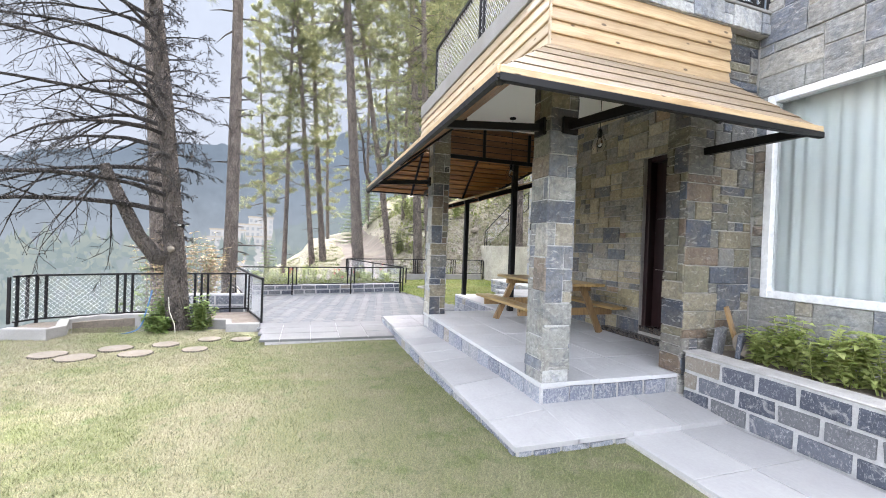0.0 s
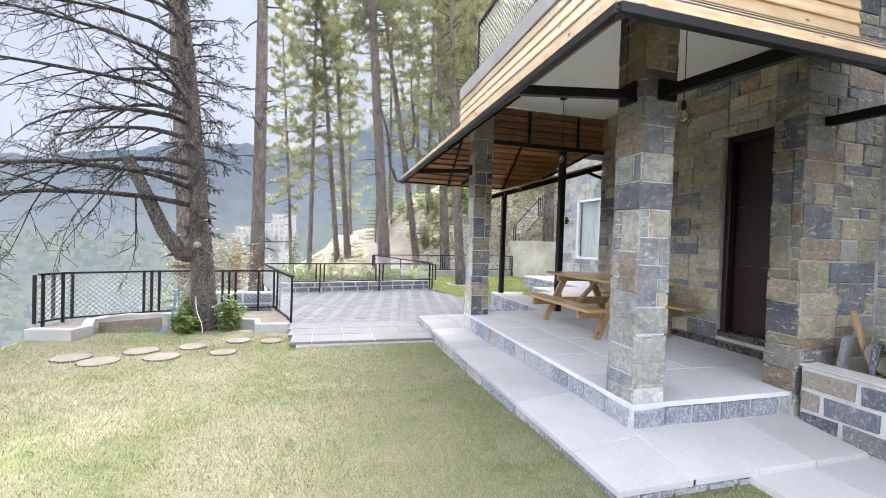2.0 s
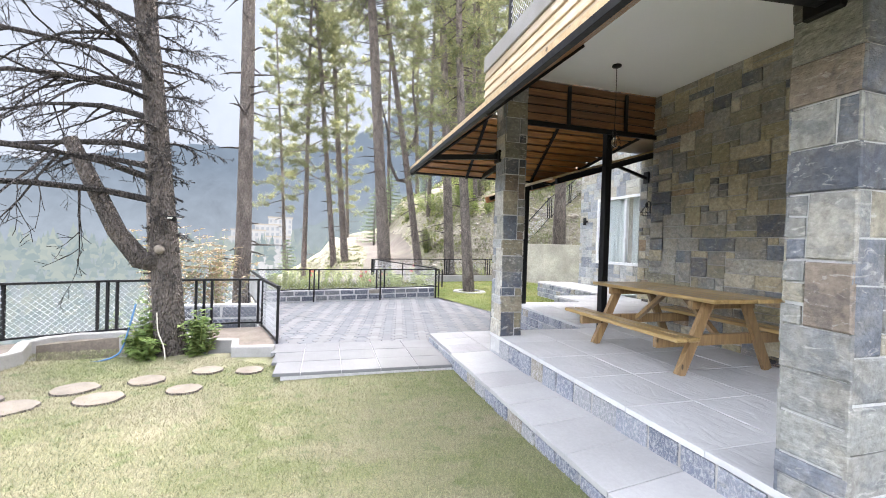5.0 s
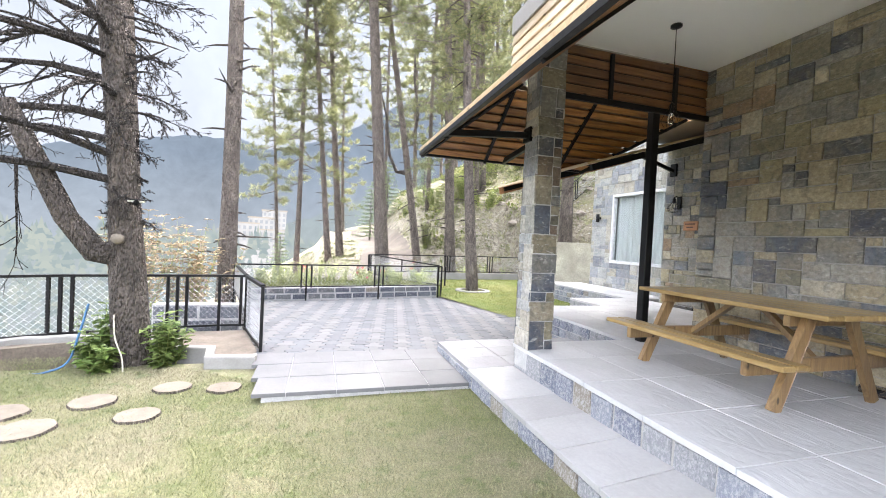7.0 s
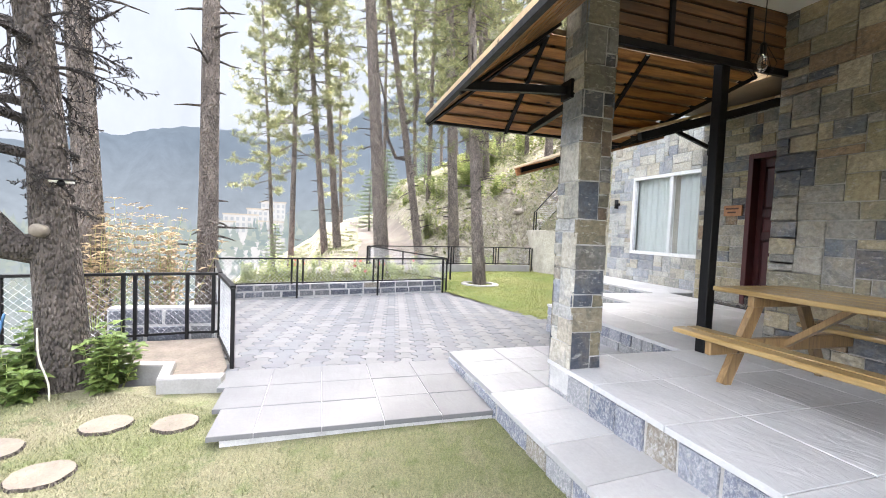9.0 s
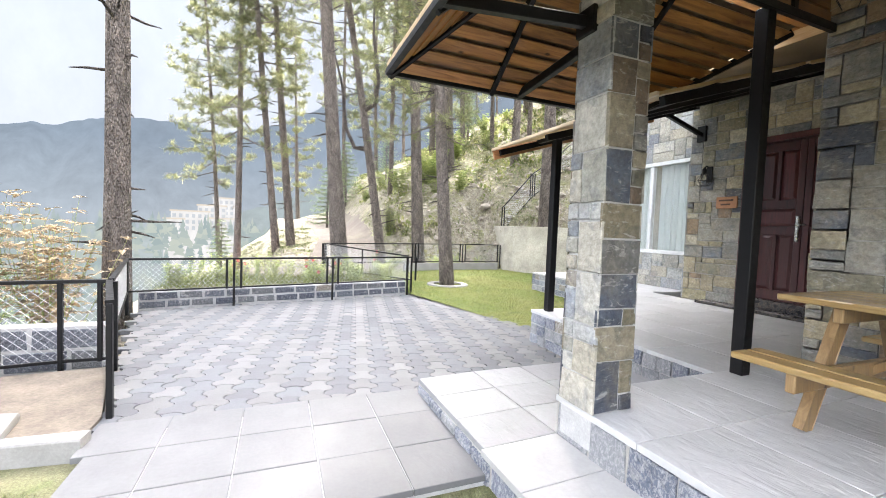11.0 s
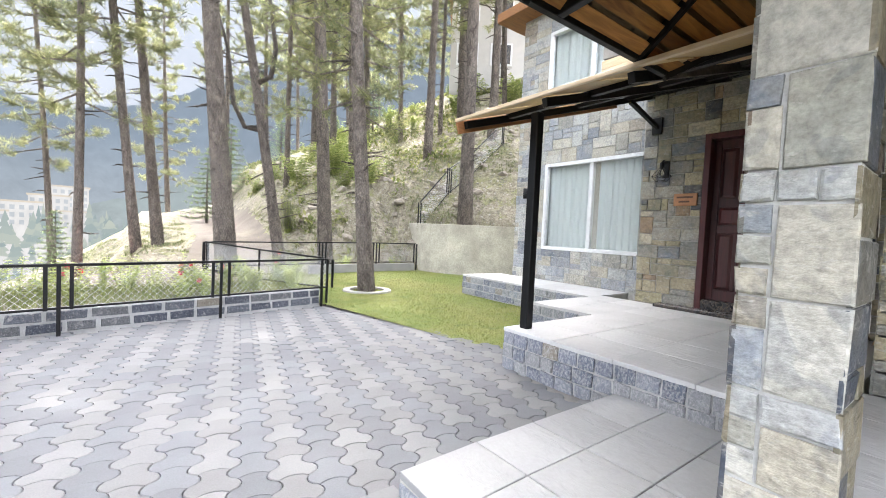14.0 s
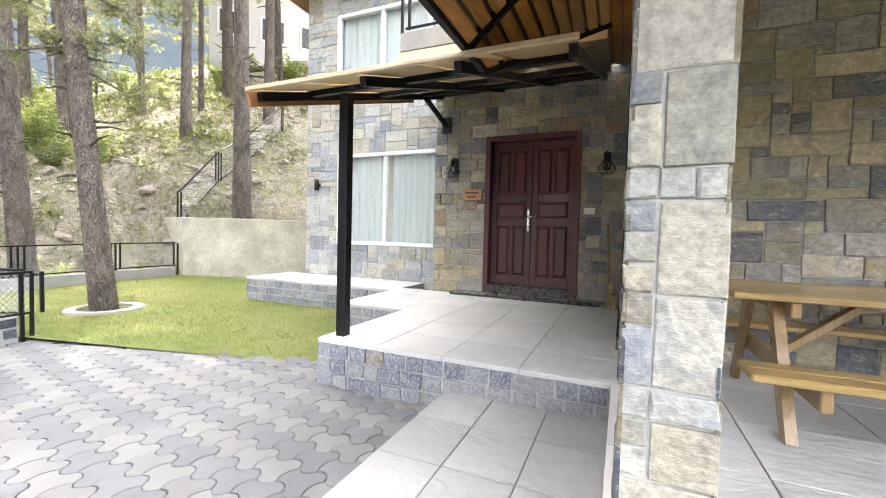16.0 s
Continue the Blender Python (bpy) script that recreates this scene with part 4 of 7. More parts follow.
# ---- railings ----
def wire_panel(a, b, zb0, zb1, zt0, zt1, cell=0.075):
    """Diamond wire netting between the ends a and b; the bottom and top edges may slope."""
    a, b = Vector((*a, 0)), Vector((*b, 0))
    n = (b - a).length
    v, f = [], []
    h = max(zt0 - zb0, zt1 - zb1)

    def place(u, w):
        k = u / n
        z = (zb0 + (zb1 - zb0) * k) + w * ((zt0 - zb0) + ((zt1 - zb1) - (zt0 - zb0)) * k)
        p = a.lerp(b, k)
        return Vector((p.x, p.y, z))

    r = 0.0022
    side = (b - a).normalized().cross(Vector((0, 0, 1))) * r
    u = -h
    while u < n:
        for flip in (0, 1):
            w0, w1 = 0.0, 1.0
            u0, u1 = (u, u + h) if not flip else (u + h, u)
            lo, hi = (u0, u1)
            # clip to the panel
            def at(s):
                return u0 + (u1 - u0) * s
            s0, s1 = 0.0, 1.0
            for lim, sign in ((0.0, 1), (n, -1)):
                if (u0 - lim) * sign < 0 and (u1 - lim) * sign < 0:
                    s0 = 2
                    break
                if (u0 - lim) * sign < 0:
                    s0 = max(s0, (lim - u0) / (u1 - u0))
                if (u1 - lim) * sign < 0:
                    s1 = min(s1, (lim - u0) / (u1 - u0))
            if s0 < s1:
                p, q = place(at(s0), s0), place(at(s1), s1)
                up = Vector((0, 0, r * 1.4))
                k = len(v)
                v += [p + side, p - side, p + up, q + side, q - side, q + up]
                f += [(k, k + 1, k + 4, k + 3), (k + 1, k + 2, k + 5, k + 4), (k + 2, k, k + 3, k + 5)]
        u += cell
    return v, f


def railing(points, tops, bottoms, feet, label, posts, group="", net=True, sec=0.035, low=0.10):
    """A railing through points; posts: which corners get how many posts."""
    t = thing("railing", (0, 0, 0), label, "railing", group)
    n = len(points)
    for i in range(n):
        x, y = points[i]
        d = Vector((*points[min(i + 1, n - 1)], 0)) - Vector((*points[max(i - 1, 0)], 0))
        d.normalize()
        for k in range(posts[i]):
            o = (k - (posts[i] - 1) / 2) * 0.105
            box("post", (x + d.x * o - sec / 2, x + d.x * o + sec / 2), (y + d.y * o - sec / 2, y + d.y * o + sec / 2),
                (feet[i] if k == posts[i] // 2 else bottoms[i], tops[i] - 0.004), BLACK, t, 0.003)
    for i in range(n - 1):
        a, b = points[i], points[i + 1]
        beam("top_rail", (*a, tops[i]), (*b, tops[i + 1]), 0.045, 0.03, BLACK, t)
        beam("bottom_rail", (*a, bottoms[i] + 0.02), (*b, bottoms[i + 1] + 0.02), 0.03, 0.025, BLACK, t)
        if net:
            v, f = wire_panel(a, b, bottoms[i] + 0.03, bottoms[i + 1] + 0.03, tops[i] - 0.015, tops[i + 1] - 0.015)
            link_mesh("wire_netting", v, f, WIRE, t, "galvanised diamond wire netting")
    return t


railing([(-4.14, 7.74), (-4.0, 8.02), (-3.02, 8.50), (-1.90, 8.78), (-1.42, 8.86), (-1.10, 8.87)], [0.80] * 6, [0.10, 0.10, 0.10, 0.10, 0.10, 0.10], [-0.4, 0.0, 0.0, 0.0, 0.0, 0.0],
        "black steel railing with wire netting along the planting bed", [2, 3, 3, 3, 1, 2], "yard railings")
railing([(-1.08, 8.84), (-0.74, 7.76)], [0.80, 0.80], [0.06, 0.06], [-0.05, -0.05], "short black steel railing with netting at the yard corner", [1, 1], "yard railings")
railing([(-1.10, 8.95), (-1.74, 11.60)], [0.80, 0.76], [0.26, 0.26], [-0.05, -0.05], "black steel railing with netting beside the yard", [1, 1], "yard railings")
railing([(-1.74, 11.62), (-0.39, 11.93), (1.22, 12.30), (2.87, 12.68)], [0.76] * 4, [0.27] * 4, [-0.05] * 4, "black steel railing above the block wall of the yard", [1, 3, 3, 3], "yard railings")
railing([(2.80, 12.72), (2.2, 14.6), (1.5, 16.7)], [0.78, 0.80, 0.84], [0.27, 0.2, 0.2], [-0.05, -0.05, -0.05], "black steel railing along the planting strip", [1, 1, 2], "yard railings")
railing([(1.5, 16.7), (4.45, 17.3), (6.3, 17.6), (7.75, 17.6)], [0.84, 0.86, 0.88, 0.88], [0.25, 0.25, 0.25, 0.25], [-0.1] * 4, "black steel railing at the far edge of the lawn", [2, 3, 3, 2], "yard railings")
railing([(7.95, 17.75), (9.3, 17.95), (10.4, 18.1), (12.4, 18.5)], [2.30, 3.65, 4.35, 6.0], [1.35, 2.75, 3.5, 5.1], [0.3, 2.3, 3.0, 4.5], "black steel stair railing climbing the hillside", [2, 3, 2, 2], "stair railing")
railing([(1.78, 6.05), (1.78, 4.30), (1.78, 2.83)], [4.50] * 3, [3.84] * 3, [3.78] * 3, "black steel balcony railing with wire netting", [1, 2, 1], "balcony railings")
railing([(1.83, 2.80), (3.2, 2.80), (4.02, 2.80)], [4.50] * 3, [3.86] * 3, [3.82] * 3, "black steel balcony railing with wire netting", [0, 1, 3], "balcony railings")
railing([(5.21, 6.7), (5.21, 7.9), (5.21, 9.12)], [4.65] * 3, [3.95] * 3, [3.88] * 3, "black steel balcony railing above the entrance", [1, 1, 2], "balcony railings")

# ---- planters, kerbs and low walls ----
def ribbon(name, pts, width, z0, z1, material, label, soil=None):
    """A low wall of one width along a line on the ground."""
    n = len(pts)
    v = []
    for i in range(n):
        d = Vector((*pts[min(i + 1, n - 1)], 0)) - Vector((*pts[max(i - 1, 0)], 0))
        s = d.normalized().cross(Vector((0, 0, 1))) * width / 2
        x, y = pts[i]
        j = 0.006 * math.sin(i * 2.1)
        v += [(x - s.x, y - s.y, z0), (x + s.x, y + s.y, z0), (x + s.x, y + s.y, z1 - 0.012 + j), (x + s.x * 0.9, y + s.y * 0.9, z1 + j), (x - s.x * 0.9, y - s.y * 0.9, z1 + j), (x - s.x, y - s.y, z1 - 0.012 + j)]
    f = []
    for i in range(n - 1):
        a, b = i * 6, i * 6 + 6
        f += [(a + k, a + (k + 1) % 6, b + (k + 1) % 6, b + k) for k in range(6)]
    f += [tuple(range(6)), tuple((n - 1) * 6 + 5 - k for k in range(6))]
    return structure(link_mesh(name, v, f, material), label)


def spline(pts, n=6):
    out = []
    for i in range(len(pts) - 1):
        p0, p1, p2, p3 = (Vector(pts[max(0, min(len(pts) - 1, k))]) for k in (i - 1, i, i + 1, i + 2))
        for s in range(n):
            t = s / n
            out.append(tuple(0.5 * ((2 * p1) + (p2 - p0) * t + (2 * p0 - 5 * p1 + 4 * p2 - p3) * t * t + (3 * p1 - p0 - 3 * p2 + p3) * t ** 3)))
    return out + [tuple(pts[-1])]


ribbon("kerb", [(-4.0, 7.30), (-3.45, 7.18), (-3.42, 7.45), (-3.60, 7.90)] + spline([(-3.60, 7.95), (-3.35, 8.28), (-2.7, 8.38), (-2.1, 8.25), (-1.75, 7.92)], 5), 0.13, -0.25, 0.12, CONCRETE, "curved concrete kerb of the planting bed")
ribbon("kerb_near", [(-1.74, 7.88), (-1.26, 7.78), (-1.20, 7.44), (-0.74, 7.40)], 0.12, -0.25, 0.10, CONCRETE, "stepped concrete kerb beside the paved yard")
structure(prism("planting_bed", [(-4.1, 7.4), (-3.5, 7.3), (-3.55, 7.95), (-2.7, 8.36), (-1.8, 7.95), (-1.28, 7.80), (-1.22, 7.46), (-0.78, 7.42), (-0.78, 7.75), (-1.08, 8.83), (-1.9, 8.76), (-3.0, 8.48), (-4.05, 8.0)], -0.4, 0.055, SOIL), "bare soil of the planting bed")
structure(prism("planter_soil", [(-1.66, 11.95), (2.78, 12.88), (2.1, 14.7), (1.4, 16.7), (-0.4, 16.3), (-1.5, 14.0)], -0.5, 0.18, SOIL), "planting strip behind the block wall")
ret = ribbon("retaining_wall", [(8.25, 19.2), (7.98, 17.4), (8.05, 17.0), (8.32, 16.6), (8.9, 15.9), (9.9, 14.75), (11.6, 12.6)], 0.3, -0.4, 1.58, RETAINING, "board-marked concrete retaining wall with weather stains")
ribbon("lawn_kerb", [(4.0, 17.05), (5.2, 17.25), (6.3, 17.42), (7.6, 17.45)], 0.14, -0.1, 0.24, CONCRETE, "low kerb wall at the edge of the lawn")

# ring round the lawn tree
v, f = [], []
for k in range(16):
    a = 2 * math.pi * k / 16
    for r, z in ((0.34, 0.0), (0.36, 0.07), (0.50, 0.07), (0.53, 0.0)):
        v.append((4.16 + r * math.cos(a), 13.77 + r * math.sin(a), -0.03 + z))
for k in range(16):
    j = (k + 1) % 16
    f += [(k * 4 + i, k * 4 + i + 1, j * 4 + i + 1, j * 4 + i) for i in range(3)]
structure(link_mesh("tree_ring", v, f, CONCRETE), "pale concrete ring round the lawn tree")

# planter by the big window
planter = structure(box("planter", (3.275, 3.47), (-3.0, 2.815), (-0.3, 0.62), PALE_MORTAR, bevel=0.0), "block planter wall with flush pale mortar")
structure(box("planter_coping", (3.262, 3.475), (-3.0, 2.835), (0.62, 0.637), MORTAR, bevel=0.006), "pale mortar coping of the planter")
structure(box("planter_earth", (3.476, BACK), (-3.0, 2.838), (-0.2, 0.60), SOIL, bevel=0.0), "dark moist soil in the planter")

# ---- lamps ----
def pendant(at):
    p = thing("pendant_lamp", at, "bare bulb on a black cord hung from the porch ceiling", "pendant lamp", "porch pendants")
    lathe("ceiling_rose", [(0.0, 0.0), (0.05, 0.0), (0.05, -0.018), (0.012, -0.03)][::-1], BLACK, p)
    tube("cord", [(0, 0, -0.02), (0.003, 0, -0.4), (0, 0, -0.72)], 0.004, BLACK, p, 6)
    lathe("socket", [(0.016, -0.80), (0.02, -0.79), (0.02, -0.73), (0.008, -0.71)], BLACK, p)
    lathe("bulb", [(0.004, -0.92), (0.024, -0.905), (0.033, -0.87), (0.028, -0.835), (0.014, -0.80)], BULB_GLASS, p, label="clear glass bulb")
    for k in range(5):
        a = 2 * math.pi * k / 5
        c, s = math.cos(a), math.sin(a)
        tube("cage_wire", [(0.02 * c, 0.02 * s, -0.74), (0.085 * c, 0.085 * s, -0.88), (0.05 * c, 0.05 * s, -0.945)], 0.0022, BLACK, p, 5)
    return p


pendant((2.90, 3.63, CEIL - 0.001))
pendant((2.94, 5.72, CEIL - 0.001))


def lantern(at):
    p = thing("wall_lantern", at, "black wire cage wall lantern with a clear bulb beside the door", "wall lamp", "entrance lanterns")
    box("back_plate", (-0.02, 0.0), (-0.045, 0.045), (-0.04, 0.20), BLACK, p)
    tube("arm", [(-0.01, 0, 0.17), (-0.09, 0, 0.20), (-0.13, 0, 0.17)], 0.01, BLACK, p)
    lathe("socket", [(0.02, 0.07), (0.03, 0.08), (0.03, 0.15), (0.012, 0.17)], BLACK, p).location = (-0.13, 0, 0)
    lathe("bulb", [(0.004, -0.035), (0.028, -0.02), (0.036, 0.01), (0.02, 0.05), (0.016, 0.07)], BULB_GLASS, p, label="clear glass bulb").location = (-0.13, 0, 0)
    for k in range(6):
        a = 2 * math.pi * k / 6
        c, s = math.cos(a), math.sin(a)
        tube("cage_wire", [(-0.13 + 0.03 * c, 0.03 * s, 0.09), (-0.13 + 0.125 * c, 0.125 * s, -0.03), (-0.13 + 0.07 * c, 0.07 * s, -0.10)], 0.004, BLACK, p, 5)
    for r, z in ((0.125, -0.03), (0.07, -0.10)):
        ring = [(-0.13 + r * math.cos(2 * math.pi * k / 6), r * math.sin(2 * math.pi * k / 6), z) for k in range(7)]
        tube("cage_ring", ring, 0.004, BLACK, p, 5)
    return p


lant = lantern((DOORX - 0.002, 8.84, 2.28))
copy_thing(lant, pose(DOORX - 0.002, 6.66, 2.26))
sign = thing("door_sign", (DOORX - 0.002, 8.55, 1.92), "small rust-brown board with dark lettering bars", "sign")
box("board", (-0.025, 0.0), (-0.15, 0.15), (-0.085, 0.085), TERRACOTTA, sign, 0.004)
for i, (a, b) in enumerate(((-0.10, 0.11), (-0.06, 0.08))):
    box("lettering_bar", (-0.029, -0.0255), (a, b), (0.02 - i * 0.06, 0.045 - i * 0.06), INK, sign, 0.0)
switch = thing("door_bell", (DOORX - 0.002, 6.86, 1.68), "white plastic switch plate beside the door", "switch")
box("plate", (-0.012, 0.0), (-0.075, 0.075), (-0.045, 0.045), WHITE_PLASTIC, switch, 0.003)
box("button", (-0.018, -0.0125), (-0.02, 0.02), (-0.02, 0.02), WHITE_PLASTIC, switch, 0.002)
spot = thing("wall_spotlight", (WINX - 0.002, 12.2, 2.25), "small black up-down spotlight on the pale wall", "wall lamp")
box("bracket", (-0.05, 0.0), (-0.03, 0.03), (-0.03, 0.03), BLACK, spot)
lathe("housing", [(0.045, -0.11), (0.045, 0.11)], BLACK, spot, 14).location = (-0.09, 0, 0)
broom = thing("broom", (6.22, 6.60, PORCH), "wooden broom stick leaning beside the entrance with straw head", "broom")
tube("stick", [(-0.08, -0.05, 0.06), (0.09, 0.02, 1.10)], 0.014, TABLE_Z, broom)
v, f = [], []
rs = random.Random(4)
for k in range(60):
    p = Vector((-0.08 + rs.uniform(-0.02, 0.02), -0.05 + rs.uniform(-0.02, 0.02), 0.17))
    q = Vector((-0.12 + rs.uniform(-0.1, 0.1), -0.06 + rs.uniform(-0.1, 0.1), 0.004))
    add_tube(v, f, [p, q], [0.004, 0.003], 3, False)
link_mesh("straw", v, f, DRY_LEAVES, broom, "dry straw bristles")
for i in range(5):
    k = tagged(box("firewood_log", (6.02 + 0.03 * (i % 2), 6.24), (6.47 + 0.01 * i, 6.53 + 0.01 * i), (PORCH + 0.003 + i * 0.066, PORCH + 0.063 + i * 0.066), TABLE_Y, None, 0.014), "split firewood log stacked beside the entrance", "firewood", "stacked firewood")

# tools stuck in the planter
for y, h, w, tilt in ((2.74, 0.26, 0.10, 2), (2.62, 0.22, 0.07, -4)):
    o = tagged(box("slate_offcut", (-w, w), (-0.02, 0.02), (-0.05, h), BLOCK, None, 0.006), "dark stone offcut standing in the planter soil", "stone", "stone offcuts")
    o.matrix_basis = pose(3.56 + (2.74 - y), y, 0.60, 6, tilt, 20)
plank = tagged(box("wooden_plank", (-0.03, 0.03), (-0.012, 0.012), (-0.05, 0.46), TABLE_Z, None, 0.004), "short pale plank leaning on the pier", "plank")
plank.matrix_basis = pose(3.74, 2.66, 0.60, -12, -10, 15)
dish = thing("stone_disc", (3.72, 2.58, 0.72), "sawn pale disc leaning in the planter", "disc")
lathe("disc_body", [(0.0, -0.012), (0.115, -0.012), (0.12, 0.0), (0.115, 0.012), (0.0, 0.012)], SLICE, dish).matrix_basis = pose(0, 0, 0, 62, 0, -30)

# ---- sawn log stepping slices ----
def log_slice(at, r, seed):
    rs = random.Random(seed)
    t = thing("log_slice", at, "round sawn log slice laid in the lawn", "stepping slice", "log stepping slices")
    v, f = [], []
    n = 22
    rad = [r * (1 + rs.uniform(-0.05, 0.05)) for _ in range(n)]
    prof = ((1.0, -0.05), (1.0, 0.035), (0.96, 0.045))
    for k in range(n):
        a = 2 * math.pi * k / n
        for s, z in prof:
            v.append((rad[k] * s * math.cos(a), rad[k] * s * math.sin(a) * 0.92, z))
    for k in range(n):
        j = (k + 1) % n
        f += [(k * 3 + i, j * 3 + i, j * 3 + i + 1, k * 3 + i + 1) for i in range(2)]
    link_mesh("bark_rim", v, f, DEAD_BARK, t)
    v = [(rad[k] * 0.958 * math.cos(2 * math.pi * k / n), rad[k] * 0.958 * math.sin(2 * math.pi * k / n) * 0.92, 0.0455) for k in range(n)]
    v += [(x * 0.5, y * 0.5, 0.044) for x, y, z in v] + [(0, 0, 0.0445)]
    f = [(k, (k + 1) % n, n + (k + 1) % n, n + k) for k in range(n)] + [(n + k, n + (k + 1) % n, 2 * n) for k in range(n)]
    link_mesh("sawn_face", v, f, SLICE, t, "weathered sawn face")


for i, (x, y, r) in enumerate(((-2.98, 6.22, 0.19), (-2.62, 6.01, 0.20), (-2.37, 6.44, 0.19), (-2.04, 6.13, 0.19), (-1.85, 6.62, 0.17), (-1.42, 6.29, 0.155), (-1.36, 6.88, 0.155), (-0.92, 6.81, 0.15))):
    log_slice((x, y, lawn_height(x, y) - 0.025), r, i)

# ---- hose and lamp at the dead tree ----
tagged(tube("garden_hose", spline([(-2.33, 7.58, 0.62), (-2.38, 7.55, 0.35), (-2.46, 7.52, 0.05), (-2.62, 7.46, -0.03), (-2.75, 7.50, -0.045), (-2.68, 7.60, -0.045)], 5), 0.010, HOSE), "blue garden hose hanging beside the dead tree", "hose")
tagged(tube("leaning_pipe", spline([(-2.08, 7.50, 0.52), (-2.05, 7.46, 0.30), (-1.97, 7.42, 0.10), (-1.95, 7.40, -0.07)], 5), 0.007, RETAINING), "thin pale plastic pipe leaning on the dead trunk", "pipe")
solar = thing("solar_lamp", (-1.92, 7.50, 1.66), "small solar motion lamp strapped to the dead trunk", "solar lamp", turn=20)
box("panel", (-0.09, 0.09), (-0.07, 0.03), (0.02, 0.032), BLACK, solar)
box("housing", (-0.075, 0.075), (-0.05, 0.02), (0.0, 0.019), WHITE_PLASTIC, solar, 0.006)
lathe("sensor", [(0.0, -0.03), (0.02, -0.02), (0.026, 0.0)], BLACK, solar, 12).matrix_basis = pose(0, -0.052, -0.004, 90, 0, 0)


# ---- trees ----
def wobble(rs, a):
    return Vector((rs.uniform(-a, a), rs.uniform(-a, a), rs.uniform(-a, a)))


def trunk_points(rs, h, lean, bend=0.1):
    pts = []
    ph = rs.uniform(0, 6)
    for i in range(13):
        s = i / 12
        z = -0.6 + s * (h + 0.6)
        pts.append(Vector((lean[0] * s * h + bend * math.sin(ph + s * 5) * s, lean[1] * s * h + bend * math.cos(ph * 1.7 + s * 4) * s, z)))
    return pts


def point_on(pts, z):
    for a, b in zip(pts, pts[1:]):
        if a.z <= z <= b.z:
            return a.lerp(b, (z - a.z) / (b.z - a.z))
    return pts[-1].copy()


def tuft(v, f, p, d, rs, size, needles, width):
    """A brush of needles at p, fanning round d."""
    d = d.normalized()
    for _ in range(needles):
        q = (d * 0.8 + wobble(rs, 0.95)).normalized()
        s = q.cross(wobble(rs, 1.0)).normalized() * width
        b = p + d * rs.uniform(-0.3, 0.3) * size
        k = len(v)
        v += [b - s, b + s, b + q * size * rs.uniform(0.7, 1.2) + Vector((0, 0, -0.05 * size))]
        f.append((k, k + 1, k + 2))


def make_pine(h, r, seed, crown=0.45, limbs=60, reach=2.4, stubs=26, tufts=7, size=0.30, needles=20, width=0.011, lean=(0.0, 0.0), label="tall pine with a bare trunk and sparse crown", dead_fork=False):
    rs = random.Random(seed)
    t = thing("pine_tree", (0, 0, 0), label, "tree", "pine trees")
    pts = trunk_points(rs, h, lean)
    rad = [r * (1.25 if i == 0 else 1.08 if i == 1 else 1.0 - 0.80 * (i / 12) ** 1.3) for i in range(13)]
    v, f = [], []
    add_tube(v, f, pts, rad, 14)
    link_mesh("trunk", v, f, PINE_BARK, t, "rough furrowed bark", True)
    v, f = [], []
    for _ in range(stubs):
        z = rs.uniform(0.08, 0.75) * h
        p = point_on(pts, z)
        a = rs.uniform(0, 2 * math.pi)
        d = Vector((math.cos(a), math.sin(a), rs.uniform(-0.3, 0.25)))
        n = rs.choice((0.2, 0.3, 0.4, 0.65)) * (0.5 + r * 3)
        add_tube(v, f, [p, p + d * (r * 0.9 + n * 0.5), p + d * (r * 0.9 + n) + Vector((0, 0, rs.uniform(-0.08, 0.05)))], [0.026, 0.018, 0.006], 5)
    if dead_fork:
        for k in range(2):
            p = point_on(pts, h * (0.24 + 0.08 * k))
            a = 2.6 + k * 2.9
            d = Vector((math.cos(a), math.sin(a), 0))
            add_tube(v, f, [p, p + d * 0.5 + Z0 * 0.15, p + d * 0.75 + Z0 * 0.9, p + d * 0.72 + Z0 * 2.4, p + d * 0.95 + Z0 * 4.0], [r * 0.5, r * 0.45, r * 0.4, r * 0.28, 0.02], 8)
    link_mesh("dead_branchwork", v, f, DEAD_BARK, t, "dry broken branch stubs", True)["kind"] = "stuff"
    lv, lf, nv, nf = [], [], [], []
    for i in range(limbs):
        s = crown + (1 - crown) * (i + rs.random()) / limbs
        p = point_on(pts, s * h)
        a = i * 2.4 + rs.uniform(-0.6, 0.6)
        up = 0.15 + 0.5 * (s - crown) / (1 - crown)
        n = reach * (1.0 - 0.75 * ((s - crown) / (1 - crown)) ** 1.5) * rs.uniform(0.55, 1.15)
        d = Vector((math.cos(a), math.sin(a), up - 0.35)).normalized()
        e = p + d * n + Vector((0, 0, 0.10 * n))
        m = p + d * n * 0.5 - Vector((0, 0, 0.06 * n))
        add_tube(lv, lf, [p, m, e], [0.028, 0.018, 0.006], 5, False)
        for k in range(tufts):
            u = 0.35 + 0.65 * (k + rs.random()) / tufts
            c = (p.lerp(m, u * 2) if u < 0.5 else m.lerp(e, u * 2 - 1))
            side = wobble(rs, 1.0)
            side.z *= 0.5
            w = c + side * n * 0.20 * (1.2 - abs(u - 0.6))
            add_tube(lv, lf, [c, w], [0.007, 0.003], 3, False)
            for b in range(4):
                tuft(nv, nf, c.lerp(w, 0.3 + 0.8 * b / 3) + wobble(rs, 0.10), (w - c) + Vector((0, 0, 0.1)), rs, size, needles, width)
    link_mesh("branchwork", lv, lf, PINE_BARK, t)["kind"] = "stuff"
    link_mesh("crown", nv, nf, NEEDLES, t, "long green needles in loose tufts")["kind"] = "stuff"
    return t


Z0 = Vector((0, 0, 1))
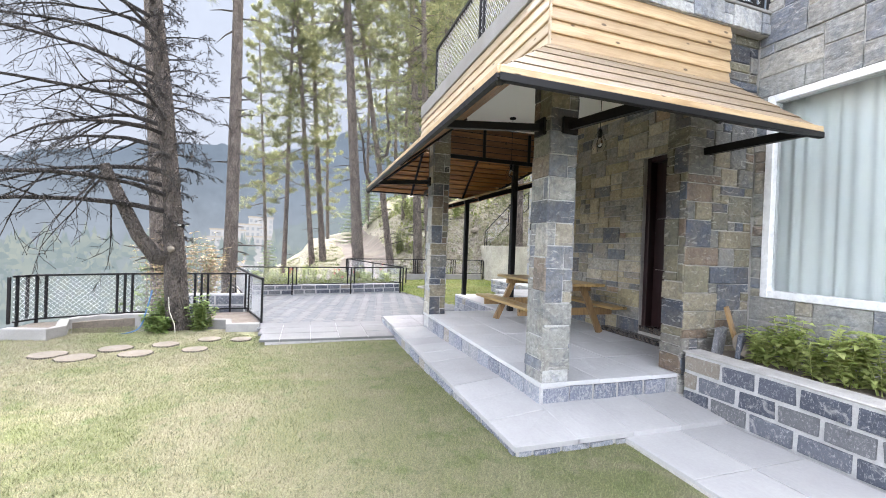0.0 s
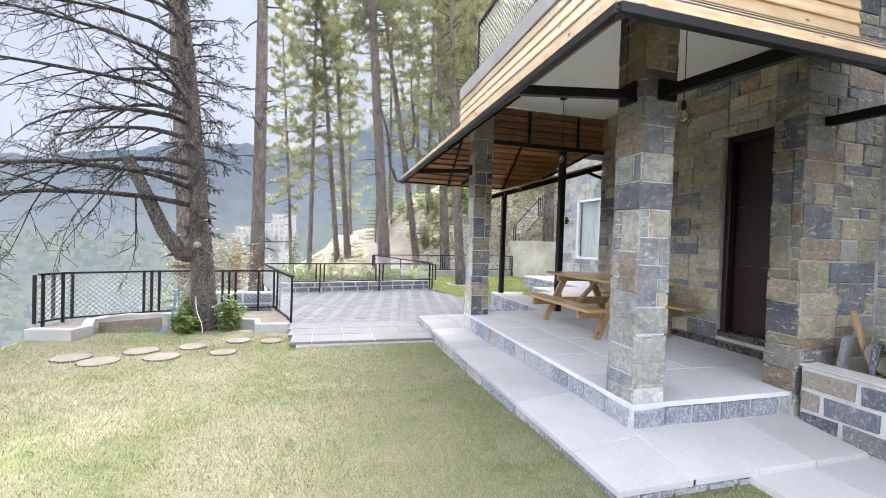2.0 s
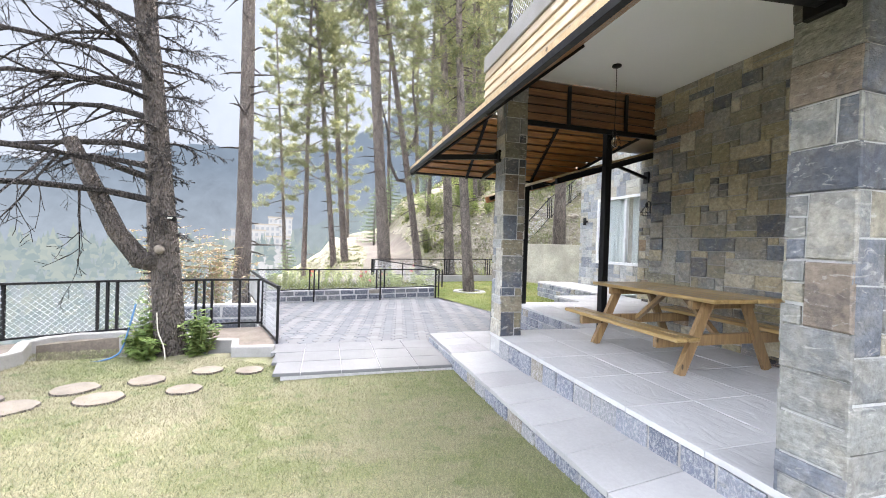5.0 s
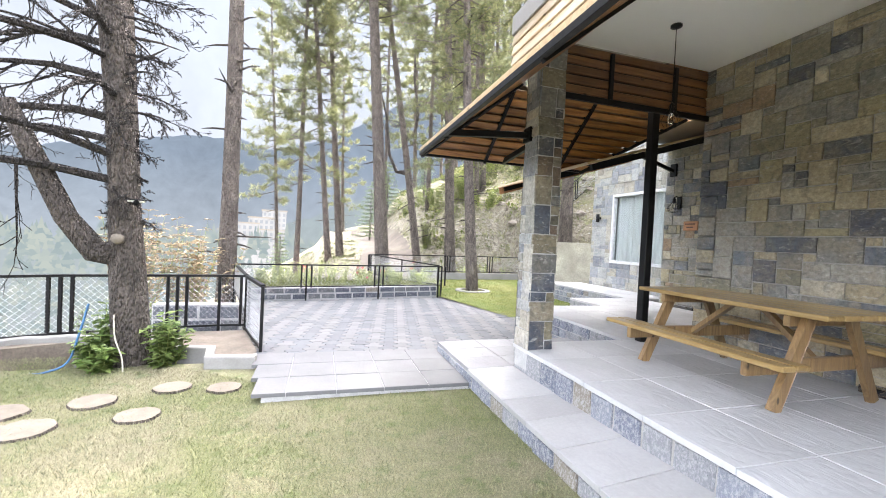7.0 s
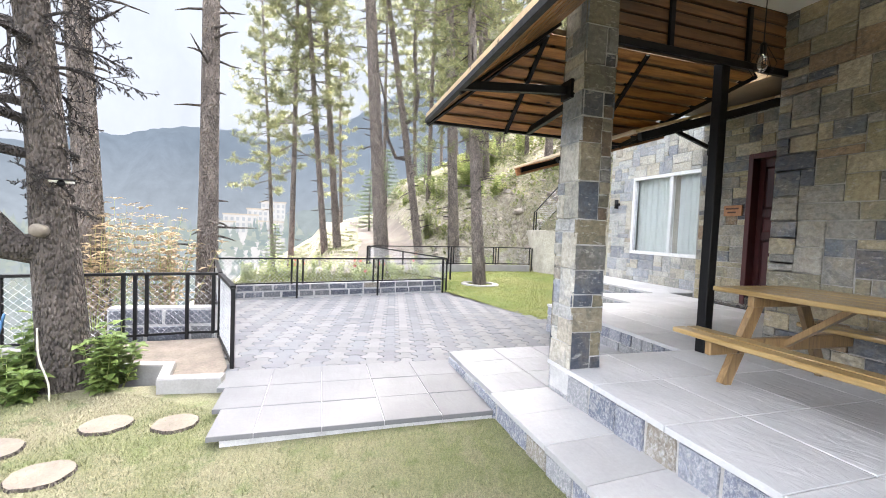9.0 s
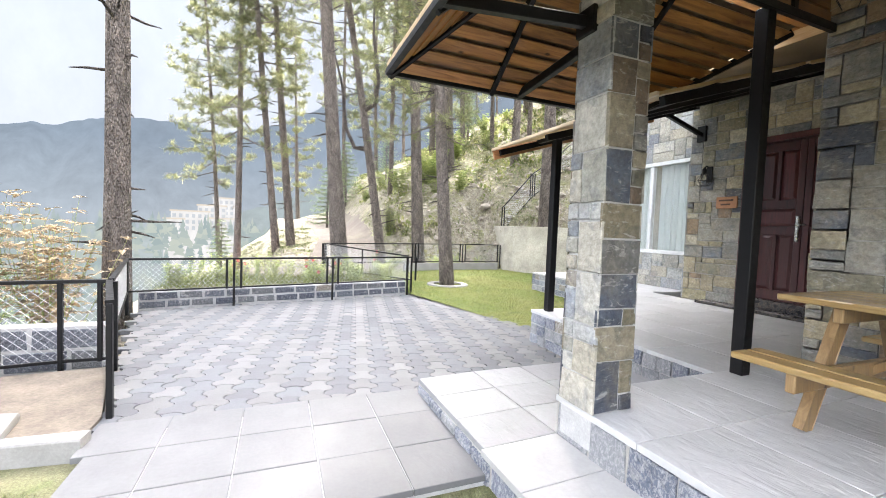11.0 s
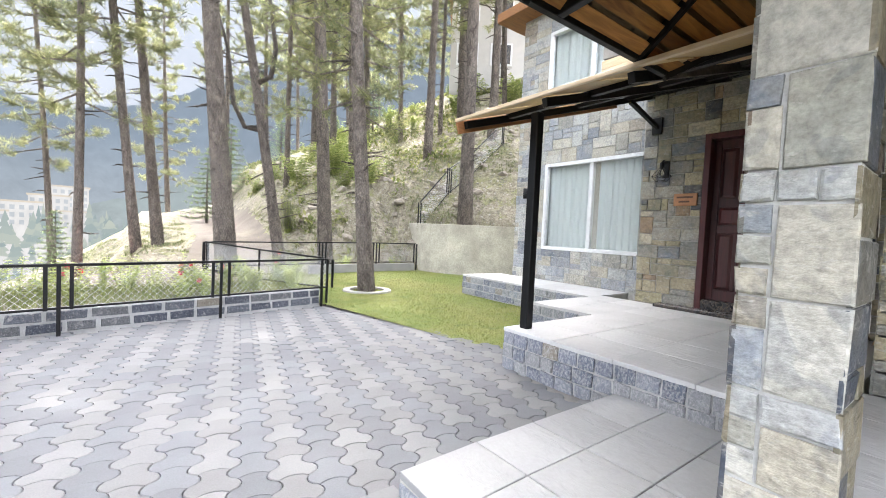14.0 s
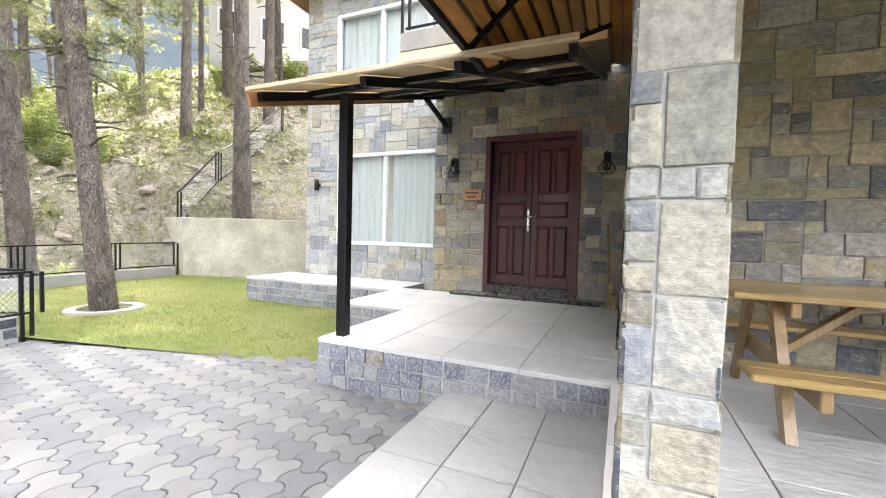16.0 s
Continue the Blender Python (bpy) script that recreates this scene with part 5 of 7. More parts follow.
# tall bare-trunked pines near the yard; crowns mostly above the view
tall = make_pine(19, 0.17, 1, 0.47, 66, 2.7, 46, 6, 0.27, 16, 0.0095)
tall.matrix_basis = pose(-1.95, 11.9, -0.6)
stout = make_pine(24, 0.23, 2, 0.44, 100, 3.3, 70, 6, 0.28, 16, 0.010, (0.004, 0.0))
stout.matrix_basis = pose(2.05, 17.2, -0.3, -3, -4.5, 0)
forked = make_pine(17, 0.16, 3, 0.62, 40, 1.8, 46, 6, 0.26, 16, 0.009, (-0.02, 0.0), "pine with dead forked limbs and a thin crown", True)
forked.matrix_basis = pose(3.75, 19.0, 0.05, -3, -7, 0)
slim = make_pine(17, 0.11, 4, 0.28, 50, 2.0, 30, 7, 0.25, 16, 0.009, (0.01, 0.0), "slim pine with feathery light green foliage")
slim.matrix_basis = pose(-1.1, 20.5, -0.6)
lawn_pine = make_pine(15, 0.16, 5, 0.24, 50, 2.0, 40, 6, 0.25, 16, 0.009, (-0.012, 0.0), "pine growing in the lawn inside a concrete ring")
lawn_pine.matrix_basis = pose(4.16, 13.77, -0.05, -2, -3, 0)


def plant(kind, x, y, scale=1.0, turn=0.0, z=None, lean=0.0):
    h = terrain_height(x, y) if z is None else z
    c = copy_thing(kind, pose(x, y, h, 0, -lean, 0) @ pose(0, 0, 0, 0, 0, turn) @ Matrix.Scale(scale, 4))
    c.scale = (scale, scale, scale)
    return c


plant(tall, -3.10, 10.8, 1.05, 70, -0.9, 3.5)
plant(slim, 0.18, 20.6, 1.12, 130, None, 5.0)
plant(tall, 0.75, 22.5, 0.95, 200, None, 4.5)
plant(stout, 4.72, 17.75, 0.86, 40, -0.05, 3.5)
plant(slim, 5.9, 26.5, 1.2, 250)
plant(stout, 8.9, 16.45, 0.95, 160, 1.45)
plant(tall, 10.0, 20.5, 1.0, 20)
plant(tall, 12.6, 19.4, 1.1, 280)
rs = random.Random(21)
back = [(slim, -2.4, 27, 1.0), (slim, 7.5, 22.5, 1.1), (tall, 8.6, 24.5, 1.0), (slim, 11.5, 25.5, 1.1), (tall, 14.0, 23.5, 1.1),
        (stout, 16.5, 26.5, 0.9), (slim, 9.4, 33, 1.3), (slim, 5.0, 38, 1.4), (tall, 12.0, 37, 1.2), 
        (lawn_pine, 21, 27.5, 1.1), (tall, 17.0, 17.5, 1.1), (lawn_pine, 8.5, 42, 1.3), (slim, 13.5, 45, 1.4), (lawn_pine, 2.0, 45, 1.3), (slim, 14.8, 21.0, 1.0), (slim, 11.0, 28.5, 1.05), (tall, 18.0, 24.5, 1.0), (lawn_pine, 16.5, 30.0, 1.1), (slim, 12.2, 22.8, 1.0)]
for i in range(14):
    back.append(((slim, lawn_pine, tall, slim)[i % 4], 9.0 + 30.0 * ((i * 0.618) % 1.0), 29.0 + 26.0 * ((i * 0.382 + 0.13) % 1.0), 1.0 + 0.35 * ((i * 0.27) % 1.0)))
for kind, x, y, s in back:
    plant(kind, x, y, s, rs.uniform(0, 360), None, rs.uniform(0.0, 4.5))


# young firs with layered boughs, on the slope below the path
def make_fir(h, seed):
    rs = random.Random(seed)
    t = thing("fir_tree", (0, 0, 0), "young green fir with layered boughs on the slope", "tree", "fir trees")
    tube("trunk", [(0, 0, -0.5), (0, 0, h * 0.5), (0, 0, h)], [0.07, 0.05, 0.008], PINE_BARK, t)
    v, f, bv, bf = [], [], [], []
    whorls = 15
    for i in range(whorls):
        s = (i + 0.4) / whorls
        p = Vector((0, 0, h * (0.08 + 0.92 * s)))
        for k in range(9 if i < whorls - 3 else 5):
            a = k * 0.70 + i * 1.9 + rs.uniform(-0.25, 0.25)
            n = ((1 - s) ** 0.85 * h * 0.27 + 0.12) * rs.uniform(0.6, 1.12)
            d = Vector((math.cos(a), math.sin(a), 0.0))
            line = [p, p + d * n * 0.5 - Z0 * n * 0.12, p + d * n - Z0 * n * 0.05]
            add_tube(bv, bf, line, [0.014, 0.009, 0.003], 4, False)
            m = max(3, int(n / 0.13))
            for b in range(m):
                u = 0.25 + 0.75 * b / (m - 1)
                c = line[0].lerp(line[1], u * 2) if u < 0.5 else line[1].lerp(line[2], u * 2 - 1)
                tuft(v, f, c + wobble(rs, 0.05), d + wobble(rs, 0.5), rs, 0.15, 9, 0.009)
    link_mesh("branchwork", bv, bf, PINE_BARK, t)["kind"] = "stuff"
    link_mesh("crown", v, f, LIGHT_NEEDLES, t)["kind"] = "stuff"
    return t


fir = make_fir(4.2, 8)
fir.matrix_basis = pose(-4.6, 14.5, terrain_height(-4.6, 14.5) - 0.6)
for x, y, s in ((3.1, 31.5, 1.0), (4.6, 34.0, 1.1), (-2.2, 26.0, 0.7), (6.6, 30.5, 0.8), (-4.18, 11.5, 0.5), (12.5, 31.0, 1.0)):
    plant(fir, x, y, s, rs.uniform(0, 360))


# the dead tree
def dead_tree(at):
    rs = random.Random(14)
    t = thing("dead_tree", at, "leafless dead conifer with drooping grey branches and a broken limb", "tree")
    pts = trunk_points(rs, 9.5, (-0.085, 0.0), 0.10)
    rad = [0.23, 0.172, 0.156, 0.135, 0.12, 0.108, 0.098, 0.088, 0.085, 0.07, 0.05, 0.035, 0.02]
    v, f = [], []
    add_tube(v, f, pts, rad, 18)
    v = [p + (p - Vector((p.x * 0, p.y * 0, p.z))) * 0.10 * noise.noise(Vector((p.x * 6, p.y * 6, p.z * 2.2))) for p in v]
    link_mesh("trunk", v, f, DEAD_BARK, t, "rough grey-brown bark", True)
    v, f = [], []
    b = point_on(pts, 1.18)
    add_tube(v, f, [b, b + Vector((-0.26, -0.06, 0.03)), b + Vector((-0.48, -0.12, 0.36)), b + Vector((-0.92, -0.22, 1.42))], [0.15, 0.12, 0.10, 0.075], 12)
    link_mesh("broken_limb", v, f, DEAD_BARK, t, "thick broken-off limb", True)
    v, f = [], []
    add_tube(v, f, [b + Vector((-0.02, -0.15, 0.16)), b + Vector((-0.01, -0.235, 0.17))], [0.055, 0.05], 10)
    link_mesh("pruned_stub", v, f, SLICE, t, "pale pruned stub", True)
    tv, tf = [], []

    def twig(p, d, n, r, level):
        a = p
        seg = 6 if level == 0 else 4 if level == 1 else 3
        line, rr = [p], [r]
        dd = d.normalized()
        for k in range(seg):
            dd = (dd + wobble(rs, 0.22 if level else 0.13) + Vector((0, 0, -0.13 if level == 0 else -0.02))).normalized()
            a = a + dd * n / seg
            line.append(a)
            rr.append(max(0.0035, r * (1 - 0.8 * (k + 1) / seg)))
        add_tube(tv, tf, line, rr, 6 if level == 0 else 4 if level == 1 else 3, False)
        if level < 3:
            m = (9, 5, 4)[level]
            for k in range(m):
                u = 0.22 + 0.78 * (k + rs.random()) / m
                i = min(seg - 1, int(u * seg))
                q = line[i].lerp(line[i + 1], u * seg - i) if i + 1 < len(line) else line[-1]
                nd = (dd + wobble(rs, 0.85)).normalized()
                twig(q, nd, n * rs.uniform(0.26, 0.46), rr[i] * 0.5, level + 1)

    for i in range(112):
        z = 1.55 + 7.6 * (i / 112) ** 0.9
        p = point_on(pts, z)
        a = i * 2.399 + rs.uniform(-0.4, 0.4)
        d = Vector((math.cos(a), math.sin(a), 0.0))
        west = max(0.0, -d.x * 0.8 - d.y * 0.35)
        n = (0.62 + 3.0 * west) * (1.0 if z < 5 else max(0.35, 1.25 - 0.1 * z)) * rs.uniform(0.7, 1.15)
        if z < 2.4 and west < 0.3:
            n *= 0.4
        twig(p, d + Vector((0, 0, 0.38 + 0.09 * (z - 3))), n, (0.043 if z < 3.4 else 0.033) if west > 0.2 else 0.018, 0)
    link_mesh("branchwork", tv, tf, TWIG, t, "bare drooping twigs")["kind"] = "stuff"
    return t


dead_tree((-1.94, 7.72, -0.06))


# ---- leafy plants ----
def leaf_blade(v, f, p, d, n, w, rs):
    """One folded leaf from p along d."""
    d = d.normalized()
    s = d.cross(Z0)
    s = (s if s.length > 0.1 else Vector((1, 0, 0))).normalized() * w
    tip = p + d * n - Z0 * n * 0.25
    mid = p + d * n * 0.45 + Z0 * n * 0.06
    k = len(v)
    v += [p, mid - s, mid + s, tip, mid - Z0 * w * 0.35]
    f += [(k, k + 1, k + 4), (k, k + 4, k + 2), (k + 4, k + 1, k + 3), (k + 4, k + 3, k + 2)]


def bush(at, h, spread, stems, seed, label, material=LEAVES, n=0.06, w=0.022, category="plant", group="", name="leafy_plant", flowers=0):
    rs = random.Random(seed)
    t = thing(name, at, label, category, group)
    sv, sf, lv, lf, pv2, pf2 = [], [], [], [], [], []
    for i in range(stems):
        a = rs.uniform(0, 2 * math.pi)
        e = Vector((math.cos(a) * spread * rs.random(), math.sin(a) * spread * rs.random(), h * rs.uniform(0.6, 1.1)))
        b = Vector((e.x * 0.25, e.y * 0.25, -0.03))
        m = b.lerp(e, 0.5) + wobble(rs, 0.02)
        add_tube(sv, sf, [b, m, e], [0.005, 0.004, 0.002], 4, False)
        q = 9
        for k in range(q):
            u = 0.2 + 0.8 * k / (q - 1)
            c = b.lerp(m, u * 2) if u < 0.5 else m.lerp(e, u * 2 - 1)
            for side in range(3):
                g = k * 1.57 + side * 2.1 + rs.uniform(-0.4, 0.4)
                leaf_blade(lv, lf, c, Vector((math.cos(g), math.sin(g), rs.uniform(0.0, 0.6))), n * rs.uniform(0.6, 1.2), w * rs.uniform(0.7, 1.1), rs)
        if i < flowers:
            for k in range(14):
                leaf_blade(pv2, pf2, e, wobble(rs, 1.0) + Vector((0, 0, 0.3)), 0.05, 0.022, rs)
    link_mesh("stalk", sv, sf, LEAVES, t)["kind"] = "stuff"
    link_mesh("foliage", lv, lf, material, t)["kind"] = "stuff"
    if flowers:
        link_mesh("blossom", pv2, pf2, PETALS, t, "red rose blossoms")
    return t


rs = random.Random(31)
for i in range(13):
    y = 2.45 - i * 0.20
    bush((3.66 + rs.uniform(0.0, 0.2), y, 0.60), 0.34 + rs.uniform(-0.06, 0.08), 0.21, 10, 100 + i, "bright green leafy herb growing in the planter", n=0.095, w=0.030, group="planter herbs")
for i, (x, y, h) in enumerate(((-2.24, 7.58, 0.42), (-2.18, 7.44, 0.26), (-1.68, 7.52, 0.48), (-1.62, 7.66, 0.54), (-2.32, 7.64, 0.30), (-2.20, 7.70, 0.62))):
    bush((x, y, -0.06), h, 0.17, 9, 200 + i, "broad green leaves growing at the foot of the dead tree", FOOT_LEAVES, n=0.10, w=0.042, group="tree-foot plants")
for i in range(26):
    x = -1.5 + 4.1 * rs.random()
    y = 12.15 + (x + 1.66) * 0.21 + 0.2 + rs.random() * 1.2
    bush((x, y, 0.18), 0.28 + 0.3 * rs.random(), 0.24, 8, 300 + i, "rose shrub in the planting strip" + (" with red blossoms" if i % 4 == 0 else ""), n=0.07, w=0.025, group="rose shrubs", name="rose_shrub", category="shrub", flowers=2 if i % 4 == 0 else 0)
for i, (x, y, s) in enumerate(((-2.4, 11.1, 0.9), (-2.9, 10.2, 0.8), (-2.1, 10.4, 0.7), (-3.3, 11.6, 1.1))):
    bush((x, y, -0.1), 1.1 + 0.5 * s, 0.75, 17, 400 + i, "dry orange-brown leaves hanging on a shrub beside the trunk", DRY_LEAVES, 0.15, 0.045, group="dry shrubs", name="dry_shrub", category="shrub")
for i, (x, y) in enumerate(((5.2, 17.55), (6.2, 17.75), (7.0, 17.7), (3.7, 17.3))):
    bush((x, y, 0.10), 0.35, 0.3, 9, 450 + i, "green shrub at the far edge of the lawn", n=0.08, w=0.03, group="edge shrubs", name="edge_shrub", category="shrub")
bush((4.4, 20.6, terrain_height(4.4, 20.6)), 1.3, 0.5, 40, 470, "yellow-green grassy bush beside the path", GRASS, 0.22, 0.02, name="grassy_bush", category="bush")

# undergrowth scattered over the hillside
rs = random.Random(41)
uv, uf = [], []
for _ in range(5200):
    x, y = rs.uniform(3.0, 26.0), rs.uniform(18.2, 44.0)
    if noise.noise(Vector((x * 0.35, y * 0.35, 7.0))) < -0.02:
        continue
    if 1.0 < x - (y - 17) * 0.06 < 4.2:
        continue
    p = Vector((x, y, terrain_height(x, y)))
    s = rs.uniform(0.10, 0.32)
    for _ in range(9):
        leaf_blade(uv, uf, p + wobble(rs, s * 0.6), wobble(rs, 1.0) + Z0 * 0.8, s, s * 0.22, rs)
tagged(link_mesh("undergrowth", uv, uf, WEEDS), "green weeds and low shrubs on the dry slope", "undergrowth", kind="stuff")

# light green bushes between the trunks
for i in range(34):
    x, y = rs.uniform(5.0, 19.0), rs.uniform(20.5, 33.0)
    s = rs.uniform(0.5, 1.15)
    bush((x, y, terrain_height(x, y) - 0.05), 1.3 * s, 0.95 * s, 16, 500 + i, "light green leafy bush growing on the dry slope", SLOPE_LEAVES, 0.20 * s, 0.07 * s, group="slope bushes", name="slope_bush", category="bush")

# loose rubble on the slope
v, f = [], []
for i in range(1500):
    x, y = rs.uniform(5.0, 16.0), rs.uniform(16.9, 27.0)
    if y < 18.2 and x < 9.6 and y - 16.4 < (8.9 - x):
        continue
    p, s = Vector((x, y, terrain_height(x, y))), 0.025 + 0.10 * rs.random() ** 2.5
    k = len(v)
    v += [p + Vector((q[0] * s * rs.uniform(0.6, 1.3), q[1] * s * rs.uniform(0.6, 1.3), q[2] * s * rs.uniform(0.4, 0.8))) for q in ((1, 0, 0), (0, 1, 0), (-1, 0, 0), (0, -1, 0), (0.1, 0, 1), (0, 0, -1))]
    f += [(k, k + 1, k + 4), (k + 1, k + 2, k + 4), (k + 2, k + 3, k + 4), (k + 3, k, k + 4), (k + 1, k, k + 5), (k + 2, k + 1, k + 5), (k + 3, k + 2, k + 5), (k, k + 3, k + 5)]
tagged(link_mesh("slope_rubble", v, f, plain_rough("pale_rubble", (0.30, 0.27, 0.22), 3, 0.9, 0.3, 40, 0.01, (0.20, 0.17, 0.13))), "loose pale stones and rubble on the earthy slope", "rubble", kind="stuff")

# dry grass tufts on the bank above the retaining wall
v, f = [], []
for i in range(8200):
    x, y = rs.uniform(-2.0, 17.0), 16.9 + 15.0 * rs.random() ** 1.5
    if 1.2 < x - (y - 17) * 0.06 < 3.9 or x < 7.0 and y < 18.0:
        continue
    if y < 18.2 and x < 9.6 and y - 16.4 < (8.9 - x) or noise.noise(Vector((x * 0.7, y * 0.7, 3.0))) < -0.1:
        continue
    p, s = Vector((x, y, terrain_height(x, y) - 0.02)), rs.uniform(0.07, 0.22)
    for _ in range(9):
        leaf_blade(v, f, p + Vector((rs.uniform(-s, s), rs.uniform(-s, s), 0)) * 0.5, wobble(rs, 0.7) + Z0, s, s * 0.07, rs)
tagged(link_mesh("bank_grass", v, f, GRASS), "dry yellow-green grass tufts on the bank", "grass", kind="stuff")

# rocks along the cut bank
ROCK = plain_rough("grey_rock", (0.25, 0.22, 0.18), 5, 0.9, 0.3, 40, 0.02, (0.22, 0.20, 0.18))
for i in range(46):
    x, y = rs.uniform(7.9, 13.5), rs.uniform(16.8, 20.5)
    if i > 30:
        x, y = rs.uniform(3.5, 9.5), rs.uniform(18.2, 24.0)
    if y < 18.0 and x < 9.3 and y - 16.6 < (8.7 - x):
        continue
    s = rs.uniform(0.08, 0.26)
    bm = bmesh.new()
    bmesh.ops.create_icosphere(bm, subdivisions=2, radius=1.0)
    for q in bm.verts:
        q.co = q.co * (1 + 0.5 * noise.noise(q.co * 1.3 + Vector((i, 0, 0)))) * s
        q.co.z *= 0.6
    r = part("boulder", bm, ROCK)
    r.location = (x, y, terrain_height(x, y) - s * 0.05)
    tagged(r, "grey rough boulder lying on the cut bank", "boulder", "bank boulders")

# dirt track
v, f = [], []
for j in range(27):
    y = 17.6 + j * 0.75
    c = 2.4 + (y - 17) * 0.06 + 0.3 * math.sin(y * 0.3)
    for i in range(7):
        x = c - 1.5 + 3.0 * i / 6
        v.append((x, y, terrain_height(x, y) + 0.03 - (0.10 if i in (0, 6) else 0.0)))
for j in range(26):
    f += [(j * 7 + i, j * 7 + i + 1, j * 7 + 8 + i, j * 7 + 7 + i) for i in range(6)]
structure(link_mesh("dirt_track", v, f, plain_rough("dry_earth", (0.115, 0.097, 0.08), 1.5, 0.95, 0.2, 30, 0.02, (0.18, 0.16, 0.12)), smooth=True), "dry earth track climbing between the pines")

# ---- grass blades ----
def grass(name, x0, x1, y0, y1, height, count, seed, keep, h0, h1, label, material=GRASS):
    g = np.random.default_rng(seed)
    x, y = g.uniform(x0, x1, count), g.uniform(y0, y1, count)
    ok = np.array([keep(a, b) for a, b in zip(x, y)])
    x, y = x[ok], y[ok]
    n = len(x)
    z = np.array([height(a, b) for a, b in zip(x, y)])
    a = g.uniform(0, 2 * np.pi, n)
    h = g.uniform(h0, h1, n)
    lean = g.uniform(0.2, 1.1, n) * h
    w = g.uniform(0.0016, 0.0030, n)
    b = g.uniform(0, 2 * np.pi, n)
    v = np.empty((n, 3, 3))
    v[:, 0] = np.stack([x - np.cos(a) * w, y - np.sin(a) * w, z], 1)
    v[:, 1] = np.stack([x + np.cos(a) * w, y + np.sin(a) * w, z], 1)
    v[:, 2] = np.stack([x + np.cos(b) * lean, y + np.sin(b) * lean, z + h], 1)
    me = bpy.data.meshes.new(name)
    me.vertices.add(n * 3)
    me.vertices.foreach_set("co", v.ravel())
    me.loops.add(n * 3)
    me.loops.foreach_set("vertex_index", np.arange(n * 3, dtype=np.int32))
    me.polygons.add(n)
    me.polygons.foreach_set("loop_start", np.arange(0, n * 3, 3, dtype=np.int32))
    me.update()
    me.materials.append(material)
    tagged(new(name, me), label, "grass", kind="stuff")


def near_lawn(x, y):
    if x > 1.36 and y > 2.38 or x > 2.22 or (-0.58 < x and y > 6.39):
        return False
    if y > 7.2 + 0.25 * math.sin(x * 3) and x > -1.9:
        return False
    return y < 8.1


grass("lawn_grass_blades", -4.0, 2.24, 0.4, 8.0, lawn_height, 270000, 5, near_lawn, 0.010, 0.030, "short dry-tipped lawn grass", LAWN_BLADE)
grass("far_lawn_grass_blades", 2.8, 8.0, 8.9, 17.4, lambda x, y: lawn2_height(x, y) + 0.028, 90000, 6, lambda x, y: not (x > 3.2 and y < 8.85 or x > 4.7 and y < 9.8 or x > 6.05 and y < 13.0) and x > lawn_edge(y) + 0.01, 0.015, 0.045, "bright green sunlit lawn grass", GREEN_BLADE)


grass("strip_grass_blades", -1.6, 2.7, 12.0, 14.2, lambda x, y: 0.17, 14000, 8, lambda x, y: y > 12.05 + (x + 1.66) * 0.21, 0.06, 0.24, "lush green grass in the planting strip", GREEN_GRASS)

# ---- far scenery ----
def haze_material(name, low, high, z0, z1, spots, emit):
    """Distant slopes and buildings as a glowing backdrop, the haze painted into their colour."""
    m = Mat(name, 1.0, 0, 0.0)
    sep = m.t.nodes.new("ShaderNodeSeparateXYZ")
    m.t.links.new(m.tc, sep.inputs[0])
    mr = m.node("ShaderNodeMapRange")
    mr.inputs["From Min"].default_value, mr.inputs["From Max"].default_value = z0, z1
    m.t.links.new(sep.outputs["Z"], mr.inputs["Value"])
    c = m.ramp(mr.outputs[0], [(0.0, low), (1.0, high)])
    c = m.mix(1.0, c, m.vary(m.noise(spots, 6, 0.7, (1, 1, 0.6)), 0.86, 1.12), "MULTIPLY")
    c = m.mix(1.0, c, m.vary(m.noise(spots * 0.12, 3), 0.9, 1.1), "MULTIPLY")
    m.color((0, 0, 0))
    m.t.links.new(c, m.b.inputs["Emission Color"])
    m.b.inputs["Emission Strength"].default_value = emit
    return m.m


def ridge(name, dist, profile, base, rough, material, label, seed):
    """A mountain range: profile of (azimuth, elevation) in degrees, seen from the terrace."""
    rs = random.Random(seed)
    v, f = [], []
    a0, a1 = profile[0][0], profile[-1][0]
    n = 420
    rows = 14
    for i in range(n + 1):
        a = a0 + (a1 - a0) * i / n
        e = np.interp(a, [p[0] for p in profile], [p[1] for p in profile])
        e += rough * (noise.noise(Vector((a * 0.35, seed, 0))) + 0.5 * noise.noise(Vector((a * 1.1, seed, 3))) + 0.10 * noise.noise(Vector((a * 9, seed, 5)))) + rs.uniform(0, 0.09) * rough
        top = dist * math.tan(radians(e))
        for j in range(rows + 1):
            s = j / rows
            d = dist * (0.72 + 0.28 * s + 0.03 * noise.noise(Vector((a * 0.3, s * 4, seed))))
            v.append((d * math.sin(radians(a)), d * math.cos(radians(a)), base + (top - base) * s ** 0.9))
    for i in range(n):
        f += [(i * (rows + 1) + j, (i + 1) * (rows + 1) + j, (i + 1) * (rows + 1) + j + 1, i * (rows + 1) + j + 1) for j in range(rows)]
    return structure(link_mesh(name, v, f, material), label)


